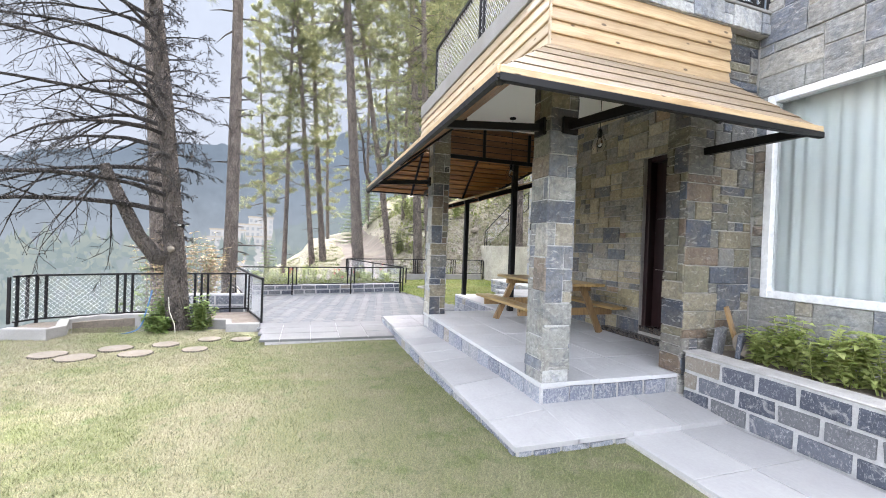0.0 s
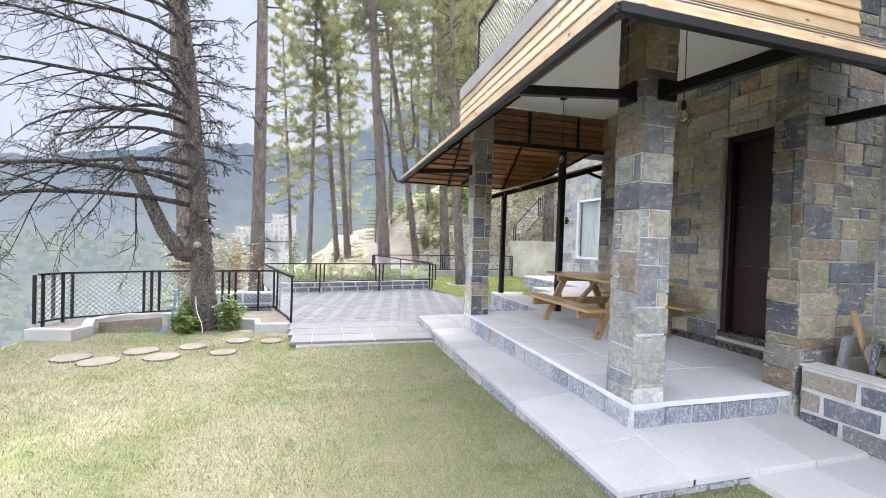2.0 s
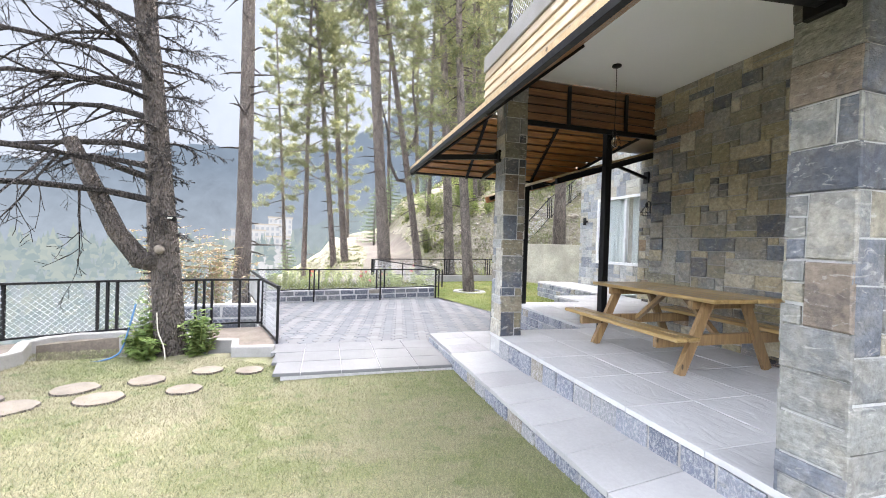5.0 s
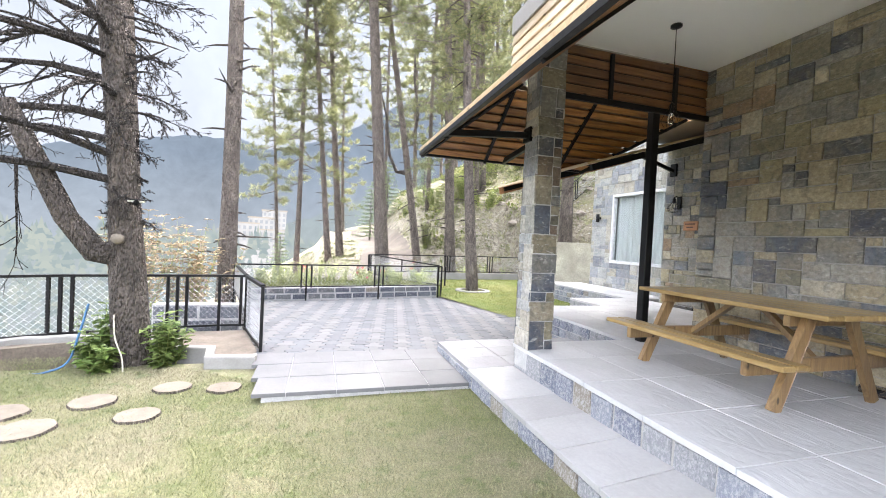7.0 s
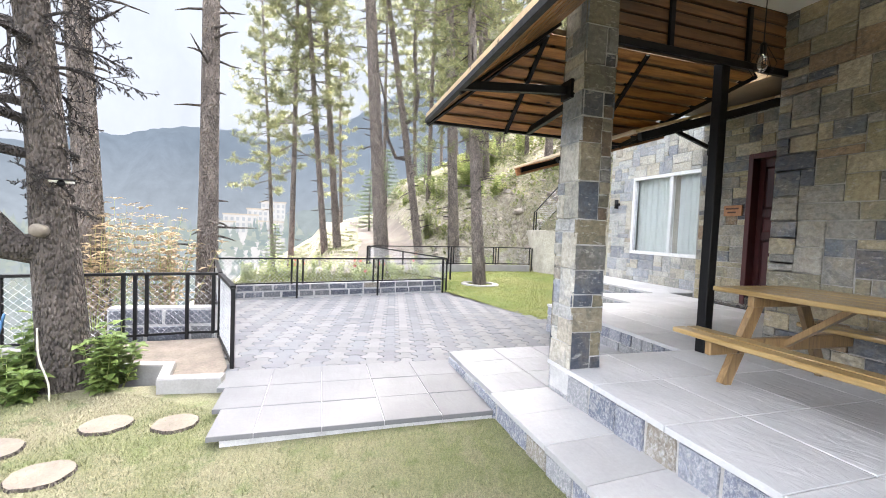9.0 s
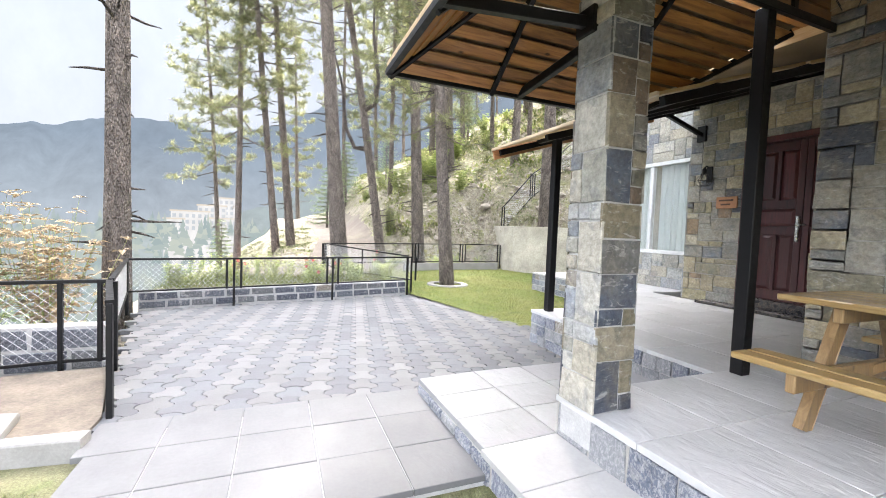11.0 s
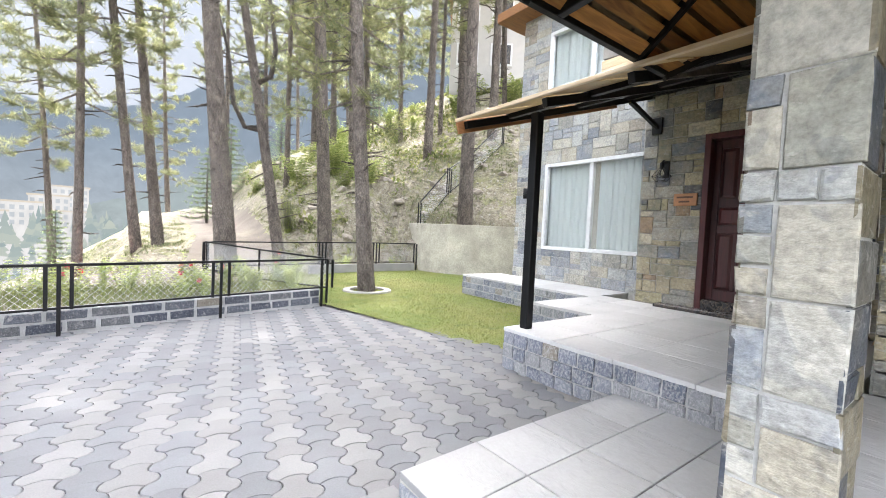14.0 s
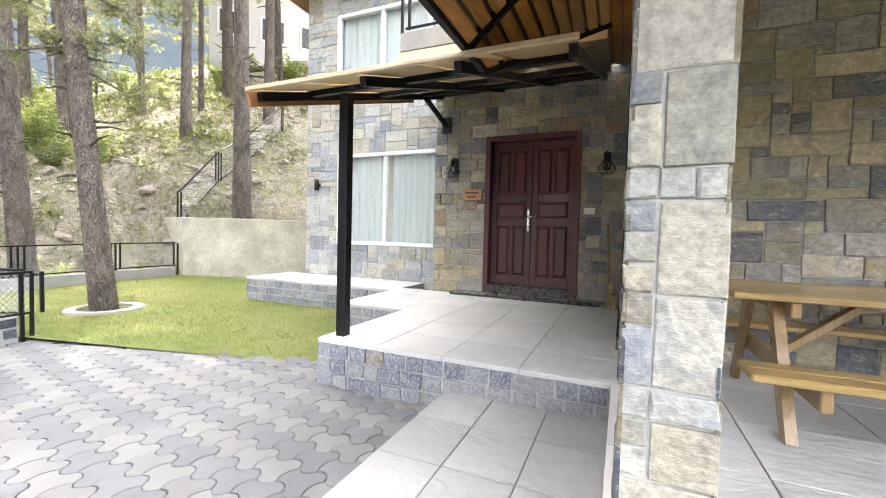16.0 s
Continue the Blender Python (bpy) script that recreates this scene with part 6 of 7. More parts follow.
# strength of the glow that stands in for haze on far things
HAZE = 0.066
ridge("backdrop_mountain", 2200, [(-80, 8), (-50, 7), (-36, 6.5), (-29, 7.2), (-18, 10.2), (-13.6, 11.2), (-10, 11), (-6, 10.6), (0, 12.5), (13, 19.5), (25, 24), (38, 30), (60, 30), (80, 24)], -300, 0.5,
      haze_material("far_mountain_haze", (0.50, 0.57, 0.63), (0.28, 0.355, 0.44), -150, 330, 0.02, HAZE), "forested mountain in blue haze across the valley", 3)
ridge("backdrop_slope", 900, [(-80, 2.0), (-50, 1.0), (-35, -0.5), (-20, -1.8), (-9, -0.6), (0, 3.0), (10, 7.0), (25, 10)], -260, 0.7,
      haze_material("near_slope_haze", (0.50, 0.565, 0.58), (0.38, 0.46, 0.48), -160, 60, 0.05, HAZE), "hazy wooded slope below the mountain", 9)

# glowing sheet added in place of the brighter sky behind the mountains
SKY_HAZE = haze_material("pale_sky", (0.80, 0.88, 1.00), (0.74, 0.84, 1.00), 300, 2400, 0.0012, HAZE * 0.97)
v, f = [], []
for i in range(61):
    a = radians(-80 + 190 * i / 60)
    for j in range(9):
        e = radians(-2 + 40 * j / 8)
        v.append((3600 * math.sin(a) * math.cos(e), 3600 * math.cos(a) * math.cos(e), 3600 * math.sin(e)))
for i in range(60):
    f += [(i * 9 + j, i * 9 + 9 + j, i * 9 + 10 + j, i * 9 + 1 + j) for j in range(8)]
structure(link_mesh("backdrop_sky", v, f, SKY_HAZE, smooth=True), "pale hazy sky behind the mountains")

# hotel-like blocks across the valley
# walls, roofs and windows glow, with the haze painted in
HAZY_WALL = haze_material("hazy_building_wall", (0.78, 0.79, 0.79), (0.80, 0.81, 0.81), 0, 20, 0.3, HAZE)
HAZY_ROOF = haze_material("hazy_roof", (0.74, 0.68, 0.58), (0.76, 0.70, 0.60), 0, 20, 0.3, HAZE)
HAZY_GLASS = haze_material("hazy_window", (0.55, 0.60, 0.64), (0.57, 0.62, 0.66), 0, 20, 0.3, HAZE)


def far_block(x, y, z, w, d, h, nx, nz, turn):
    t = thing("distant_building", (x, y, z), "pale multi-storey building in haze across the valley", "building", "buildings across the valley", turn)
    box("wall", (-w / 2, w / 2), (0, d), (-25, h), HAZY_WALL, t, 0)
    box("roof", (-w / 2 - 0.5, w / 2 + 0.5), (-0.6, d + 0.6), (h, h + 0.7), HAZY_ROOF, t, 0)
    for i in range(nx):
        for j in range(nz):
            cx, cz = -w / 2 + w * (i + 0.5) / nx, h - 2.0 - j * 3.0
            box("window", (cx - 0.26 * w / nx, cx + 0.26 * w / nx), (-0.12, 0.1), (cz - 0.9, cz + 0.9), HAZY_GLASS, t, 0)


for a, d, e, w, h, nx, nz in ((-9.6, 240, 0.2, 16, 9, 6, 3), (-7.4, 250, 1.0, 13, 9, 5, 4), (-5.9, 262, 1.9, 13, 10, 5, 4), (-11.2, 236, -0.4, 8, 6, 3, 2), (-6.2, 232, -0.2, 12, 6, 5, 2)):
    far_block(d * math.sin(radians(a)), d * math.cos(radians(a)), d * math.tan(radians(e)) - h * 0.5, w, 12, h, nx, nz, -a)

# hazy woods on the slopes below; their haze is a glow painted into the colour
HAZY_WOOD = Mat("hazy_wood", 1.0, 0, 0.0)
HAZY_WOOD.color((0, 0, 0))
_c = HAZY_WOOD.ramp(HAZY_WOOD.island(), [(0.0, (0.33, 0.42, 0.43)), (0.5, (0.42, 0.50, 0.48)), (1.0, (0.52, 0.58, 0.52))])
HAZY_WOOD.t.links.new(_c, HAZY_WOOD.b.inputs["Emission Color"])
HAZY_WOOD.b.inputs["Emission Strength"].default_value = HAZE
wr = random.Random(61)
v, f = [], []
for _ in range(2600):
    a, e = radians(wr.uniform(-70, 14)), radians(-1.2 - 13.0 * wr.random() ** 1.3)
    d = wr.uniform(170, 420)
    p = Vector((d * math.sin(a), d * math.cos(a), d * math.tan(e)))
    h, w = wr.uniform(5, 10), wr.uniform(1.6, 2.8)
    for lvl in range(4):
        k = len(v)
        z0, z1, r = p.z + h * (0.05 + 0.22 * lvl), p.z + h * (0.42 + 0.22 * lvl), w * (1 - 0.22 * lvl)
        n = 7
        for q in range(n):
            g = 2 * math.pi * q / n
            rr = r * wr.uniform(0.6, 1.15)
            v.append((p.x + rr * math.cos(g), p.y + rr * math.sin(g), z0 + wr.uniform(-0.5, 0.5)))
        v.append((p.x, p.y, z1))
        f += [(k + q, k + (q + 1) % n, k + n) for q in range(n)]
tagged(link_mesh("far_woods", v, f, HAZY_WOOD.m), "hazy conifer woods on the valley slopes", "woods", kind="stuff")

# houses up the hillside
def hill_house(at, w, d, h, turn, label):
    t = thing("hill_house", at, label, "house", "hillside houses", turn)
    box("wall", (-w / 2, w / 2), (0, d), (-3, h), HOUSE_PAINT, t, 0.02)
    box("roof", (-w / 2 - 0.4, w / 2 + 0.4), (-0.5, d + 0.4), (h, h + 0.25), FASCIA, t, 0.02)
    for i in range(3):
        for j in range(2):
            x = -w / 2 + w * (i + 0.5) / 3
            z = 0.9 + j * 3.0
            win = box("window", (x - 0.75, x + 0.75), (-0.05, 0.05), (z, z + 1.5), WHITE_PVC, t, 0.01)
            box("pane", (x - 0.62, x + 0.62), (-0.07, -0.052), (z + 0.12, z + 1.38), BLACK_MARBLE, win, 0)
    return t


hill_house((20.0, 27.0, terrain_height(20, 27) + 0.5), 7, 6, 6.2, -40, "grey two-storey house among the pines uphill")
hill_house((15.5, 16.5, terrain_height(15.5, 16.5) + 0.5), 4, 5, 5.8, -55, "pale house with glazed windows uphill behind the wall")

# shed with a red tin roof below the track
shed = thing("garden_shed", (-0.2, 20.0, -1.0), "small shed with a faded red tin roof below the track", "shed", turn=10)
box("wall", (-0.9, 0.9), (-0.6, 0.6), (-1.0, 0.55), HOUSE_PAINT, shed, 0.01)
v = [(-1.15, -0.9, 0.45), (1.15, -0.9, 0.95), (1.15, 0.9, 0.95), (-1.15, 0.9, 0.45)]
v += [(x, y, z + 0.04) for x, y, z in v]
link_mesh("roof", v, [(3, 2, 1, 0), (4, 5, 6, 7), (0, 1, 5, 4), (1, 2, 6, 5), (2, 3, 7, 6), (3, 0, 4, 7)], plain_rough("faded_red_tin", (0.62, 0.22, 0.20), 3, 0.6, 0.15), shed, "faded red tin roof")


# ---- stones, blocks, flags and pavers, one by one ----
def stone_piece(parent, name, o, u, w, n, u0, u1, w0, w1, depth, material, rs, rough=0.004):
    """One dressed stone on a face: o origin, u along, w up, n outwards."""
    bev = min(0.006, (u1 - u0) * 0.12, (w1 - w0) * 0.12)
    d = depth + rs.uniform(-0.006, 0.006)
    j = lambda: rs.uniform(-rough, rough)
    c = [(u0 + j(), w0 + j()), (u1 + j(), w0 + j()), (u1 + j(), w1 + j()), (u0 + j(), w1 + j())]
    cu, cw = (u0 + u1) / 2, (w0 + w1) / 2
    v = [o + u * a + w * b - n * 0.004 for a, b in c]
    v += [o + u * a + w * b + n * (d - bev * 0.7) for a, b in c]
    inner = [(a + (bev if a < cu else -bev) + j(), b + (bev if b < cw else -bev) + j()) for a, b in c]
    v += [o + u * a + w * b + n * (d + rs.uniform(-0.003, 0.003)) for a, b in inner]
    v.append(o + u * (cu + j() * 5) + w * (cw + j() * 5) + n * (d + rs.uniform(-0.002, 0.003)))
    f = [(0, 1, 5, 4), (1, 2, 6, 5), (2, 3, 7, 6), (3, 0, 4, 7), (4, 5, 9, 8), (5, 6, 10, 9), (6, 7, 11, 10), (7, 4, 8, 11), (8, 9, 12), (9, 10, 12), (10, 11, 12), (11, 8, 12)]
    if u.cross(w).dot(n) < 0:
        f = [tuple(reversed(k)) for k in f]
    return link_mesh(name, v, f, material, parent)


def ashlar(parent, o, u, w, n, width, height, holes, seed, cu=0.105, cw=0.085, big=(4, 3), material=None, depth=0.015, gap=0.005):
    """Random squared rubble: stones of mixed sizes on a grid, with holes (u0, u1, w0, w1) left open."""
    o, u, w, n = Vector(o), Vector(u), Vector(w), Vector(n)
    rs = random.Random(seed)
    nu, nw = max(1, round(width / cu)), max(1, round(height / cw))
    du, dw = width / nu, height / nw
    free = [[True] * nu for _ in range(nw)]
    us = [[i * du for i in range(nu + 1)] for _ in range(nw)]
    for i in range(nw):
        for k in range(nu):
            a, b, c, d = k * du, (k + 1) * du, i * dw, (i + 1) * dw
            for h in holes:
                if b > h[0] + 0.3 * du and a < h[1] - 0.3 * du and d > h[2] + 0.3 * dw and c < h[3] - 0.3 * dw:
                    free[i][k] = False
    shapes = [(4, 2), (3, 2), (2, 2), (3, 1), (2, 1), (3, 3), (2, 3), (4, 1), (1, 2), (1, 1), (5, 2), (2, 4)]
    weights = [10, 12, 10, 8, 6, 6, 6, 5, 3, 2, 5, 3]

    def snap(a, lo):
        for h in holes:
            for e in (h[0], h[1]):
                if abs(a - e) < 0.62 * du:
                    return e
        return a

    def snap_w(a):
        for h in holes:
            for e in (h[2], h[3]):
                if abs(a - e) < 0.62 * dw:
                    return e
        return a

    for i in range(nw):
        for k in range(nu):
            if not free[i][k]:
                continue
            for s, t in rs.choices(shapes, weights, k=6) + [(2, 1), (1, 1)]:
                s, t = min(s, big[0]), min(t, big[1])
                if k + s <= nu and i + t <= nw and all(free[i + b][k + a] for a in range(s) for b in range(t)):
                    break
            for a in range(s):
                for b in range(t):
                    free[i + b][k + a] = False
            near = [h for h in holes if h[0] - 0.7 * du < (k + s) * du and h[1] + 0.7 * du > k * du and h[2] - 0.7 * dw < (i + t) * dw and h[3] + 0.7 * dw > i * dw]
            x0, x1, y0, y1 = k * du, (k + s) * du, i * dw, (i + t) * dw
            if near:
                x0, x1, y0, y1 = snap(x0, 1), snap(x1, 0), snap_w(y0), snap_w(y1)
            if x1 - x0 < 0.03 or y1 - y0 < 0.03:
                continue
            stone_piece(parent, "stone", o, u, w, n, x0 + gap, x1 - gap, y0 + gap, y1 - gap, depth, material or TAN_SLATE, rs)


X, Y, Z = Vector((1, 0, 0)), Vector((0, 1, 0)), Vector((0, 0, 1))


def coursed(parent, o, u, n, width, height, rows, length, seed, material=BLOCK, gap=0.012, depth=0.03, name="block"):
    """Running courses of rock-faced blocks."""
    o, u, n = Vector(o), Vector(u), Vector(n)
    rs = random.Random(seed)
    h = height / rows
    for i in range(rows):
        a = -length * (0.5 if i % 2 else 0.0)
        while a < width - 0.02:
            b = a + length * rs.uniform(0.85, 1.15)
            if b > width - 0.08:
                b = width
            if b - max(a, 0) > 0.05:
                stone_piece(parent, name, o, u, Z, n, max(a, 0) + gap, b - gap, i * h + gap * 0.8, (i + 1) * h - gap * 0.8, depth, material, rs, 0.006)
            a = b


# columns; the stones of column b are pale on the faces along the porch, darker on the others, partly shade put into the
# colour
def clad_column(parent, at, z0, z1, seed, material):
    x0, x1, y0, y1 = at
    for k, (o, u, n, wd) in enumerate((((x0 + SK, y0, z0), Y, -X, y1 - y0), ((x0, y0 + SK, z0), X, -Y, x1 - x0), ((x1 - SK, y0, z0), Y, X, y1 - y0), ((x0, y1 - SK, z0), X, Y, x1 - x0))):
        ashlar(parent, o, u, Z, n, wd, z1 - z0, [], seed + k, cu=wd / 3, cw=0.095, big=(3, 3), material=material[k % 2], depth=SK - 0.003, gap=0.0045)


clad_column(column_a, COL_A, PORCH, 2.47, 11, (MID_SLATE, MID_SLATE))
# near the ceiling its shade is put into darker, partly different stones
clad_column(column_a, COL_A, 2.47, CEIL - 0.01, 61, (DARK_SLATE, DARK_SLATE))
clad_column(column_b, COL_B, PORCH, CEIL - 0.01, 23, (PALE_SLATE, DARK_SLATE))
stone_piece(column_a, "stone", Vector((COL_A[0], COL_A[2], PORCH)), X, Z, -Y, 0.012, 0.258, 0.004, 0.112, 0.004, PALE_SLATE, random.Random(3))
# porch back wall
ashlar(wall_back, (BACK + SK, 3.085, PORCH), Y, Z, -X, 6.38 - 3.085, CEIL - PORCH, [(SIDE_DOOR[0] - 3.085, SIDE_DOOR[1] - 3.085, -0.1, SIDE_DOOR[3] - PORCH)], 5, cu=0.11, cw=0.075, material=TAN_SLATE)
# wall round and below the big window
ashlar(wall_back, (BACK + SK, -0.2, 0.60), Y, Z, -X, 3.04, CEIL + 0.3 - 0.60, [(BIGWIN[0] + 0.2, BIGWIN[1] + 0.2, BIGWIN[2] - 0.60, BIGWIN[3] - 0.60)], 6, cu=0.13, cw=0.10, material=MID_SLATE)
ashlar(wall_upper, (BACK + SK + 0.03, -0.2, CEIL + 0.31), Y, Z, -X, 3.0, 1.4, [], 7, cu=0.14, cw=0.11, material=MID_SLATE)
# pier
ashlar(pier, (PIER[0] + SK, PIER[2], PORCH), Y, Z, -X, PIER[3] - PIER[2], CEIL - PORCH, [], 8, cu=0.08, cw=0.085, material=DARK_SLATE)
ashlar(pier, (PIER[0], PIER[2] + SK, PORCH - 0.1), X, Z, -Y, BACK - PIER[0], 3.85 - PORCH + 0.1, [], 9, cu=0.1, cw=0.085, material=DARK_SLATE)
# balcony edge, stone-faced
ashlar(pier, (1.81, 2.76, 3.60), X, Z, -Y, BACK - 1.81, 0.2, [], 10, cu=0.12, cw=0.1, material=PALE_SLATE, depth=0.018)
# entrance and window walls
ashlar(wall_entry, (DOORX + SK, 6.40, PORCH), Y, Z, -X, 2.78, 3.74 - PORCH, [(ENTRY[0] - 6.40, ENTRY[1] - 6.40, -0.1, ENTRY[3] - PORCH)], 12, cu=0.1, cw=0.085, material=TAN_SLATE)
ashlar(wall_window, (WINX + SK, 9.21, PORCH), Y, Z, -X, 3.34, 6.05 - PORCH,
       [(TALLWIN[0] - 9.21, TALLWIN[1] - 9.21, TALLWIN[2] - PORCH, TALLWIN[3] - PORCH), (UPWIN[0] - 9.21, UPWIN[1] - 9.21, UPWIN[2] - PORCH, UPWIN[3] - PORCH)], 13, cu=0.12, cw=0.1, material=PALE_SLATE)
ashlar(wall_side, (BACK, 6.38 - SK, PORCH), X, Z, Y, 2.2, CEIL - PORCH, [], 14, cu=0.13, cw=0.11, big=(5, 3), material=TAN_SLATE)
ashlar(wall_return, (DOORX, 9.20 - SK, PORCH), X, Z, Y, 0.8, 3.3, [], 15, cu=0.12, cw=0.1, material=PALE_SLATE)

# rock-faced edges of the plinths
coursed(slab_base, (1.36, 2.405, -0.135), Vector((0, 1, -0.009)), -X, 5.19, 0.288, 2, 0.24, 31, material=EDGE_BLOCK, depth=0.015)
coursed(slab_base, (1.36, 2.405, -0.135), X, -Y, 1.92, 0.288, 2, 0.24, 32, material=EDGE_BLOCK, depth=0.015)
coursed(porch_base, (1.845, 2.90, SLAB - 0.03), Y, -X, 3.56, PORCH - 0.005 - SLAB, 1, 0.26, 33, material=EDGE_BLOCK, depth=0.015)
coursed(porch_base, (1.845, 2.90, SLAB - 0.03), X, -Y, 1.5, PORCH - 0.005 - SLAB, 1, 0.26, 34, material=EDGE_BLOCK, depth=0.015)
coursed(entry_base, (3.235, 6.47, -0.01), Y, -X, 2.32, PORCH - 0.02, 3, 0.17, 35, material=EDGE_BLOCK, depth=0.02, gap=0.009)
coursed(entry_base, (3.235, 8.79, -0.01), X, Y, 1.6, PORCH - 0.02, 3, 0.17, 36, material=EDGE_BLOCK, depth=0.02, gap=0.009)
coursed(plat2, (4.72, 8.80, -0.01), Y, -X, 0.95, PORCH - 0.02, 3, 0.2, 37, material=EDGE_BLOCK, depth=0.02)
coursed(plat2, (4.72, 9.75, -0.01), X, Y, 1.4, PORCH - 0.02, 3, 0.2, 38, material=EDGE_BLOCK, depth=0.02)
coursed(plat3, (6.08, 9.76, -0.01), Y, -X, 3.19, PORCH - 0.02, 3, 0.2, 39, material=EDGE_BLOCK, depth=0.02)
coursed(planter, (3.275, -0.6, 0.0), Y, -X, 3.42, 0.61, 4, 0.30, 41, depth=0.022, gap=0.018)

# block wall of the yard, its line a little off square
fa, fb = Vector((-1.66, 11.80, 0)), Vector((2.78, 12.76, 0))
fu = (fb - fa).normalized()
fn = fu.cross(Z)
far_wall = structure(prism("yard_wall", [tuple(p)[:2] for p in (fa, fb, fb - fn * 0.2, fa - fn * 0.2)], -0.1, 0.25, PALE_MORTAR), "low wall of dark rock-faced blocks with pale mortar")
coursed(far_wall, (fa.x, fa.y, -0.01), fu, fn, (fb - fa).length, 0.26, 2, 0.34, 42, gap=0.02, depth=0.015)
bed_wall = structure(box("bed_wall", (-2.3, -1.2), (9.12, 9.3), (-1.2, 0.36), PALE_MORTAR, bevel=0.0), "block wall of the lower planting bed")
coursed(bed_wall, (-2.3, 9.12, -0.45), X, -Y, 1.1, 0.80, 4, 0.42, 43, gap=0.02, depth=0.015)


def flags(parent, x0, x1, y0, y1, top, lx, ly, material, seed, thick=0.035, over=0.0, rise=None, name="flagstone"):
    """Rows of flagstones; rise(x, y) gives the top where it is not level."""
    rs = random.Random(seed)
    nx, ny = max(1, round((x1 - x0) / lx)), max(1, round((y1 - y0) / ly))
    dx, dy = (x1 - x0) / nx, (y1 - y0) / ny
    for i in range(nx):
        for j in range(ny):
            g = 0.0028
            dz = rs.uniform(-0.0015, 0.0015)
            a, b, c, d = x0 + i * dx + g, x0 + (i + 1) * dx - g, y0 + j * dy + g, y0 + (j + 1) * dy - g
            if i == 0:
                a -= over
            if j == 0:
                c -= over
            e = 0.003
            v = [(a, c, -thick), (b, c, -thick), (b, d, -thick), (a, d, -thick), (a, c, -e), (b, c, -e), (b, d, -e), (a, d, -e),
                 (a + e, c + e, 0), (b - e, c + e, 0), (b - e, d - e, 0), (a + e, d - e, 0)]
            v = [(x, y, z + dz + (rise(x, y) if rise else top)) for x, y, z in v]
            f = [(0, 1, 5, 4), (1, 2, 6, 5), (2, 3, 7, 6), (3, 0, 4, 7), (4, 5, 9, 8), (5, 6, 10, 9), (6, 7, 11, 10), (7, 4, 8, 11), (8, 9, 10, 11)]
            link_mesh(name, v, f, material, parent)


flags(slab_base, 1.355, 1.845, 6.465, 7.60, SLAB, 0.5, 0.42, DIMMED_STEP_FLAG, 50, rise=slab_height, thick=0.037)
flags(slab_base, 1.355, 1.845, 2.405, 6.465, SLAB, 0.5, 0.42, SMOOTH_FLAG, 51, over=0.02, rise=slab_height, thick=0.037)
flags(slab_base, 1.845, 3.235, 2.405, 2.90, SLAB, 0.46, 0.5, SMOOTH_FLAG, 52, over=0.02, rise=slab_height, thick=0.037)
flags(slab_base, 1.845, 3.235, 6.465, 7.60, SLAB, 0.46, 0.42, DIMMED_STEP_FLAG, 53, rise=slab_height, thick=0.037)
flags(porch_base, 1.845, BACK, 2.90, 6.465, PORCH, 0.56, 0.6, FLAG, 54, over=0.02)
flags(entry_base, 3.235, DOORX, 6.47, 8.79, PORCH, 0.52, 0.58, FLAG, 55, over=0.02)
flags(plat2, 4.72, DOORX, 8.80, 9.75, PORCH - 0.002, 0.55, 0.5, FLAG, 56, over=0.02)
flags(plat3, 6.08, WINX, 9.76, 12.95, PORCH, 0.56, 0.6, FLAG, 57, over=0.02)
flags(low_walk, 2.24, 3.25, -1.0, 2.40, 0.155, 0.5, 0.6, SMOOTH_FLAG, 58)
fl = bpy.data.objects["pavement"]
for q in range(3):
    flags(fl, -0.76 + 0.06 * (2 - q), -0.36, 6.405 + 0.42 * q, 6.825 + 0.42 * q, PAVED, 0.5, 0.5, YARD_FLAG, 60 + q)
flags(fl, -0.36, 1.365, 6.405, 7.665, PAVED, 0.43, 0.42, YARD_FLAG, 59)

# interlocking pavers: necked, lobed pieces in columns, each column half a step off the next
PW, PP, LOBE, ARC = 0.182, 0.206, 0.034, 0.026
LATTICE = radians(-9.8)


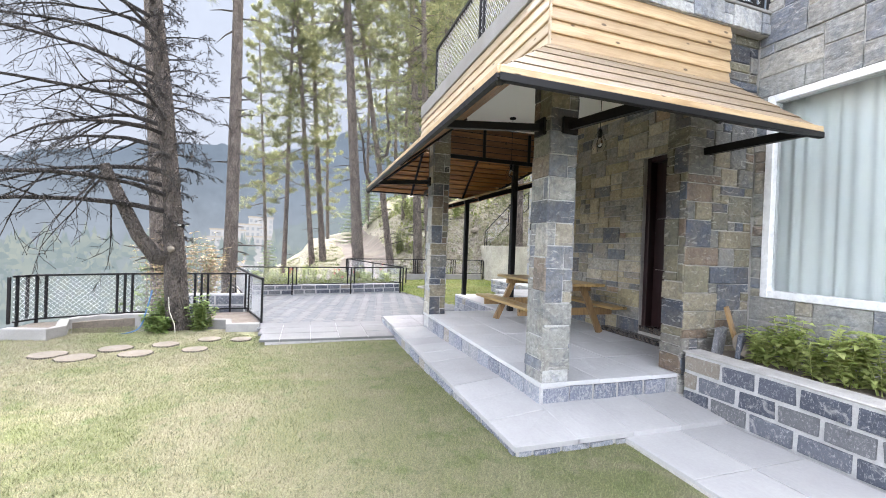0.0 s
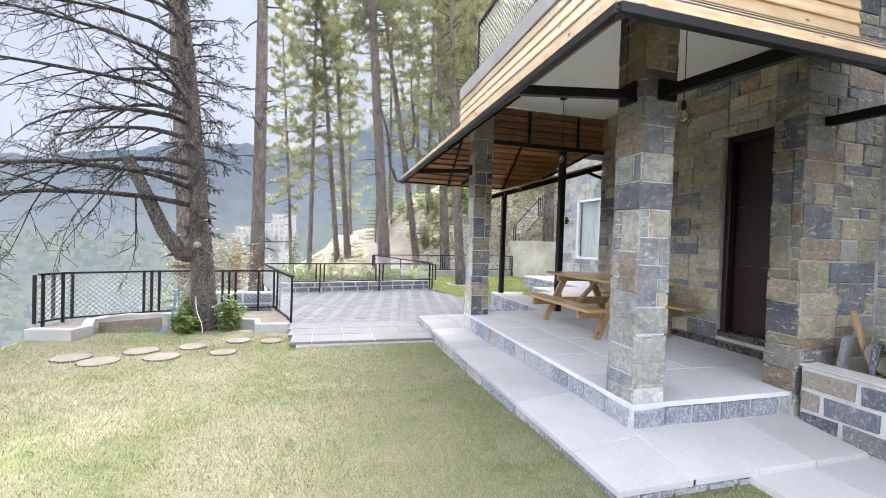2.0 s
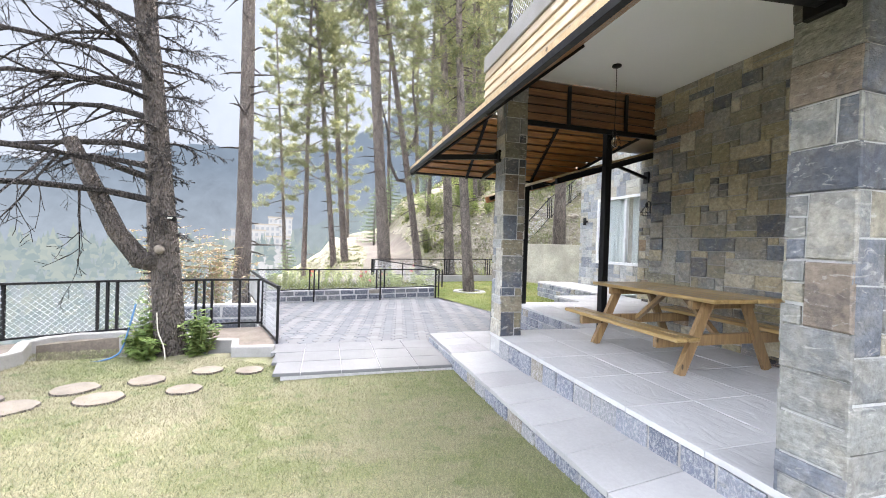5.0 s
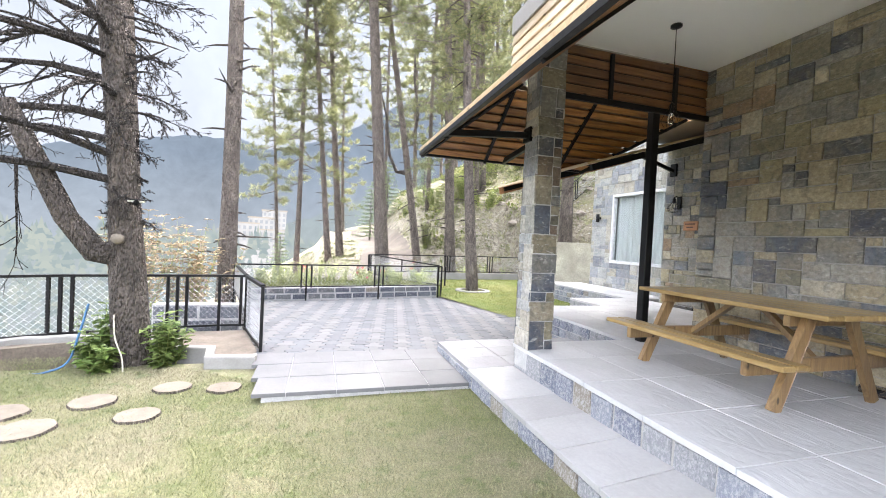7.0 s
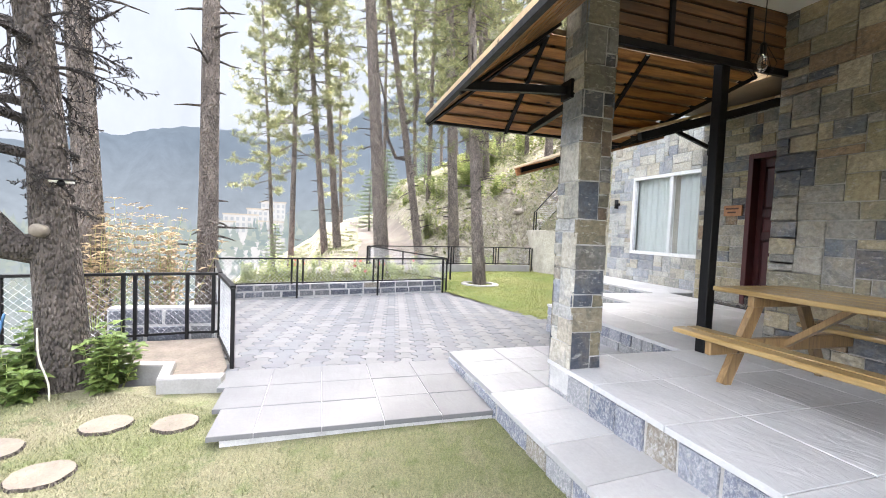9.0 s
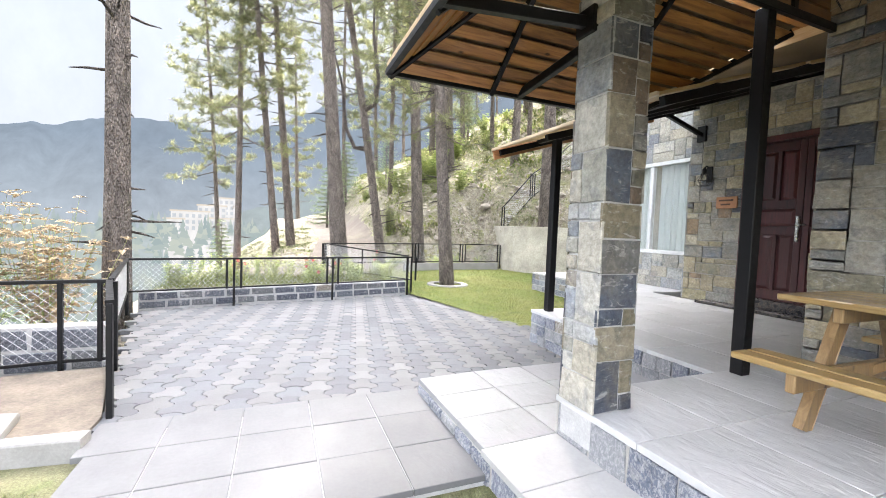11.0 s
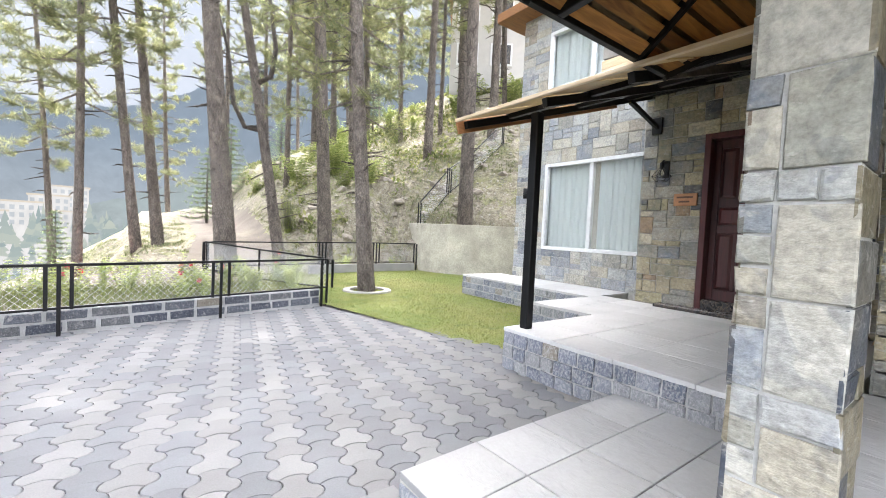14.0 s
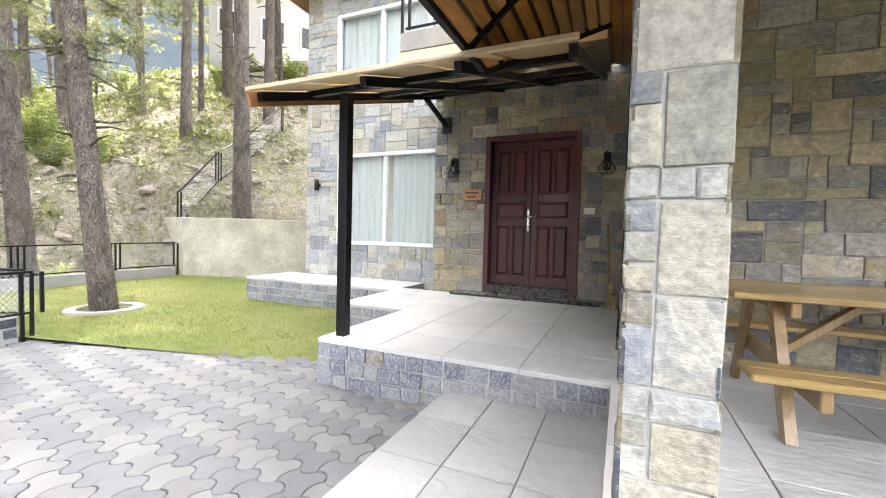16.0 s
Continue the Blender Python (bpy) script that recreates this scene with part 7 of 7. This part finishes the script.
def paver_shape():
    """One paver: lobes at the middle of its sides, necks at its ends, ends arched one way."""
    n, g, e = 12, 0.0022, 0.004

    def half(y):
        c = math.cos(2 * math.pi * (y / PP + 0.2))
        return PW / 2 + LOBE * math.copysign(abs(c) ** 0.65, c) - g

    neck = half(PP / 2)
    right = [(half(-PP / 2 + PP * k / n), -PP / 2 + g + (PP - 2 * g) * k / n) for k in range(n + 1)]
    top = [(neck * (1 - 2 * k / 5), PP / 2 - g + ARC * (1 - (1 - 2 * k / 5) ** 2)) for k in range(1, 5)]
    left = [(-x, y) for x, y in reversed(right)]
    bottom = [(-neck * (1 - 2 * k / 5), -PP / 2 + g + ARC * (1 - (1 - 2 * k / 5) ** 2)) for k in range(1, 5)]
    ring = right + top + left + bottom
    m = len(ring)
    v = [(x, y, -0.05) for x, y in ring] + [(x, y, -e) for x, y in ring] + [(x * 0.965, y * 0.965, 0.0) for x, y in ring]
    f = [(k, (k + 1) % m, m + (k + 1) % m, m + k) for k in range(m)] + [(m + k, m + (k + 1) % m, 2 * m + (k + 1) % m, 2 * m + k) for k in range(m)]
    f.append(tuple(2 * m + k for k in range(m)))
    return v, f


def inside(poly, x, y):
    ok = False
    for (x0, y0), (x1, y1) in zip(poly, poly[1:] + poly[:1]):
        if (y0 > y) != (y1 > y) and x < x0 + (y - y0) * (x1 - x0) / (y1 - y0):
            ok = not ok
    return ok


pv, pf = paver_shape()
paver_meshes = []
for material in (PAVER, PAVER_DARK):
    me = bpy.data.meshes.new("paver")
    me.from_pydata(pv, [], pf)
    me.materials.append(material)
    paver_meshes.append(me)
rs = random.Random(77)
rest_v, rest_f, singles = ([], []), ([], []), 0
yard_line = [(-0.76, 7.56), (3.60, 7.56)] + yard_poly()[2:]
for r in range(36):
    for c in range(44):
        a, b = (c - 19) * PW, (r - 8 + (0.5 if c % 2 else 0.0)) * PP
        x = 0.81 + a * math.cos(LATTICE) - b * math.sin(LATTICE)
        y = 8.12 + a * math.sin(LATTICE) + b * math.cos(LATTICE)
        if not inside(yard_line, x - 0.10, y) and not inside(yard_line, x, y)  or (x > 3.16 and y < 8.85):
            continue
        dark = int(rs.random() < (0.96 if c % 2 else 0.02))
        z = yard_height(y) + rs.uniform(-0.0025, 0.0025)
        if singles < 300 and y < 10.9 and x > -0.7:
            p = new("paver", paver_meshes[dark])
            p.parent = yard
            p.location = (x, y, z)
            p.rotation_euler = (rs.uniform(-0.008, 0.008), rs.uniform(-0.008, 0.008), LATTICE)
            singles += 1
        else:
            k = len(rest_v[dark])
            rest_v[dark].extend((a * math.cos(LATTICE) - b * math.sin(LATTICE) + x, a * math.sin(LATTICE) + b * math.cos(LATTICE) + y, q + z) for a, b, q in pv)
            rest_f[dark].extend(tuple(i + k for i in face) for face in pf)
for dark in (0, 1):
    rest = link_mesh("pavers", rest_v[dark], rest_f[dark], (PAVER, PAVER_DARK)[dark], yard)
    rest["kind"] = "stuff"
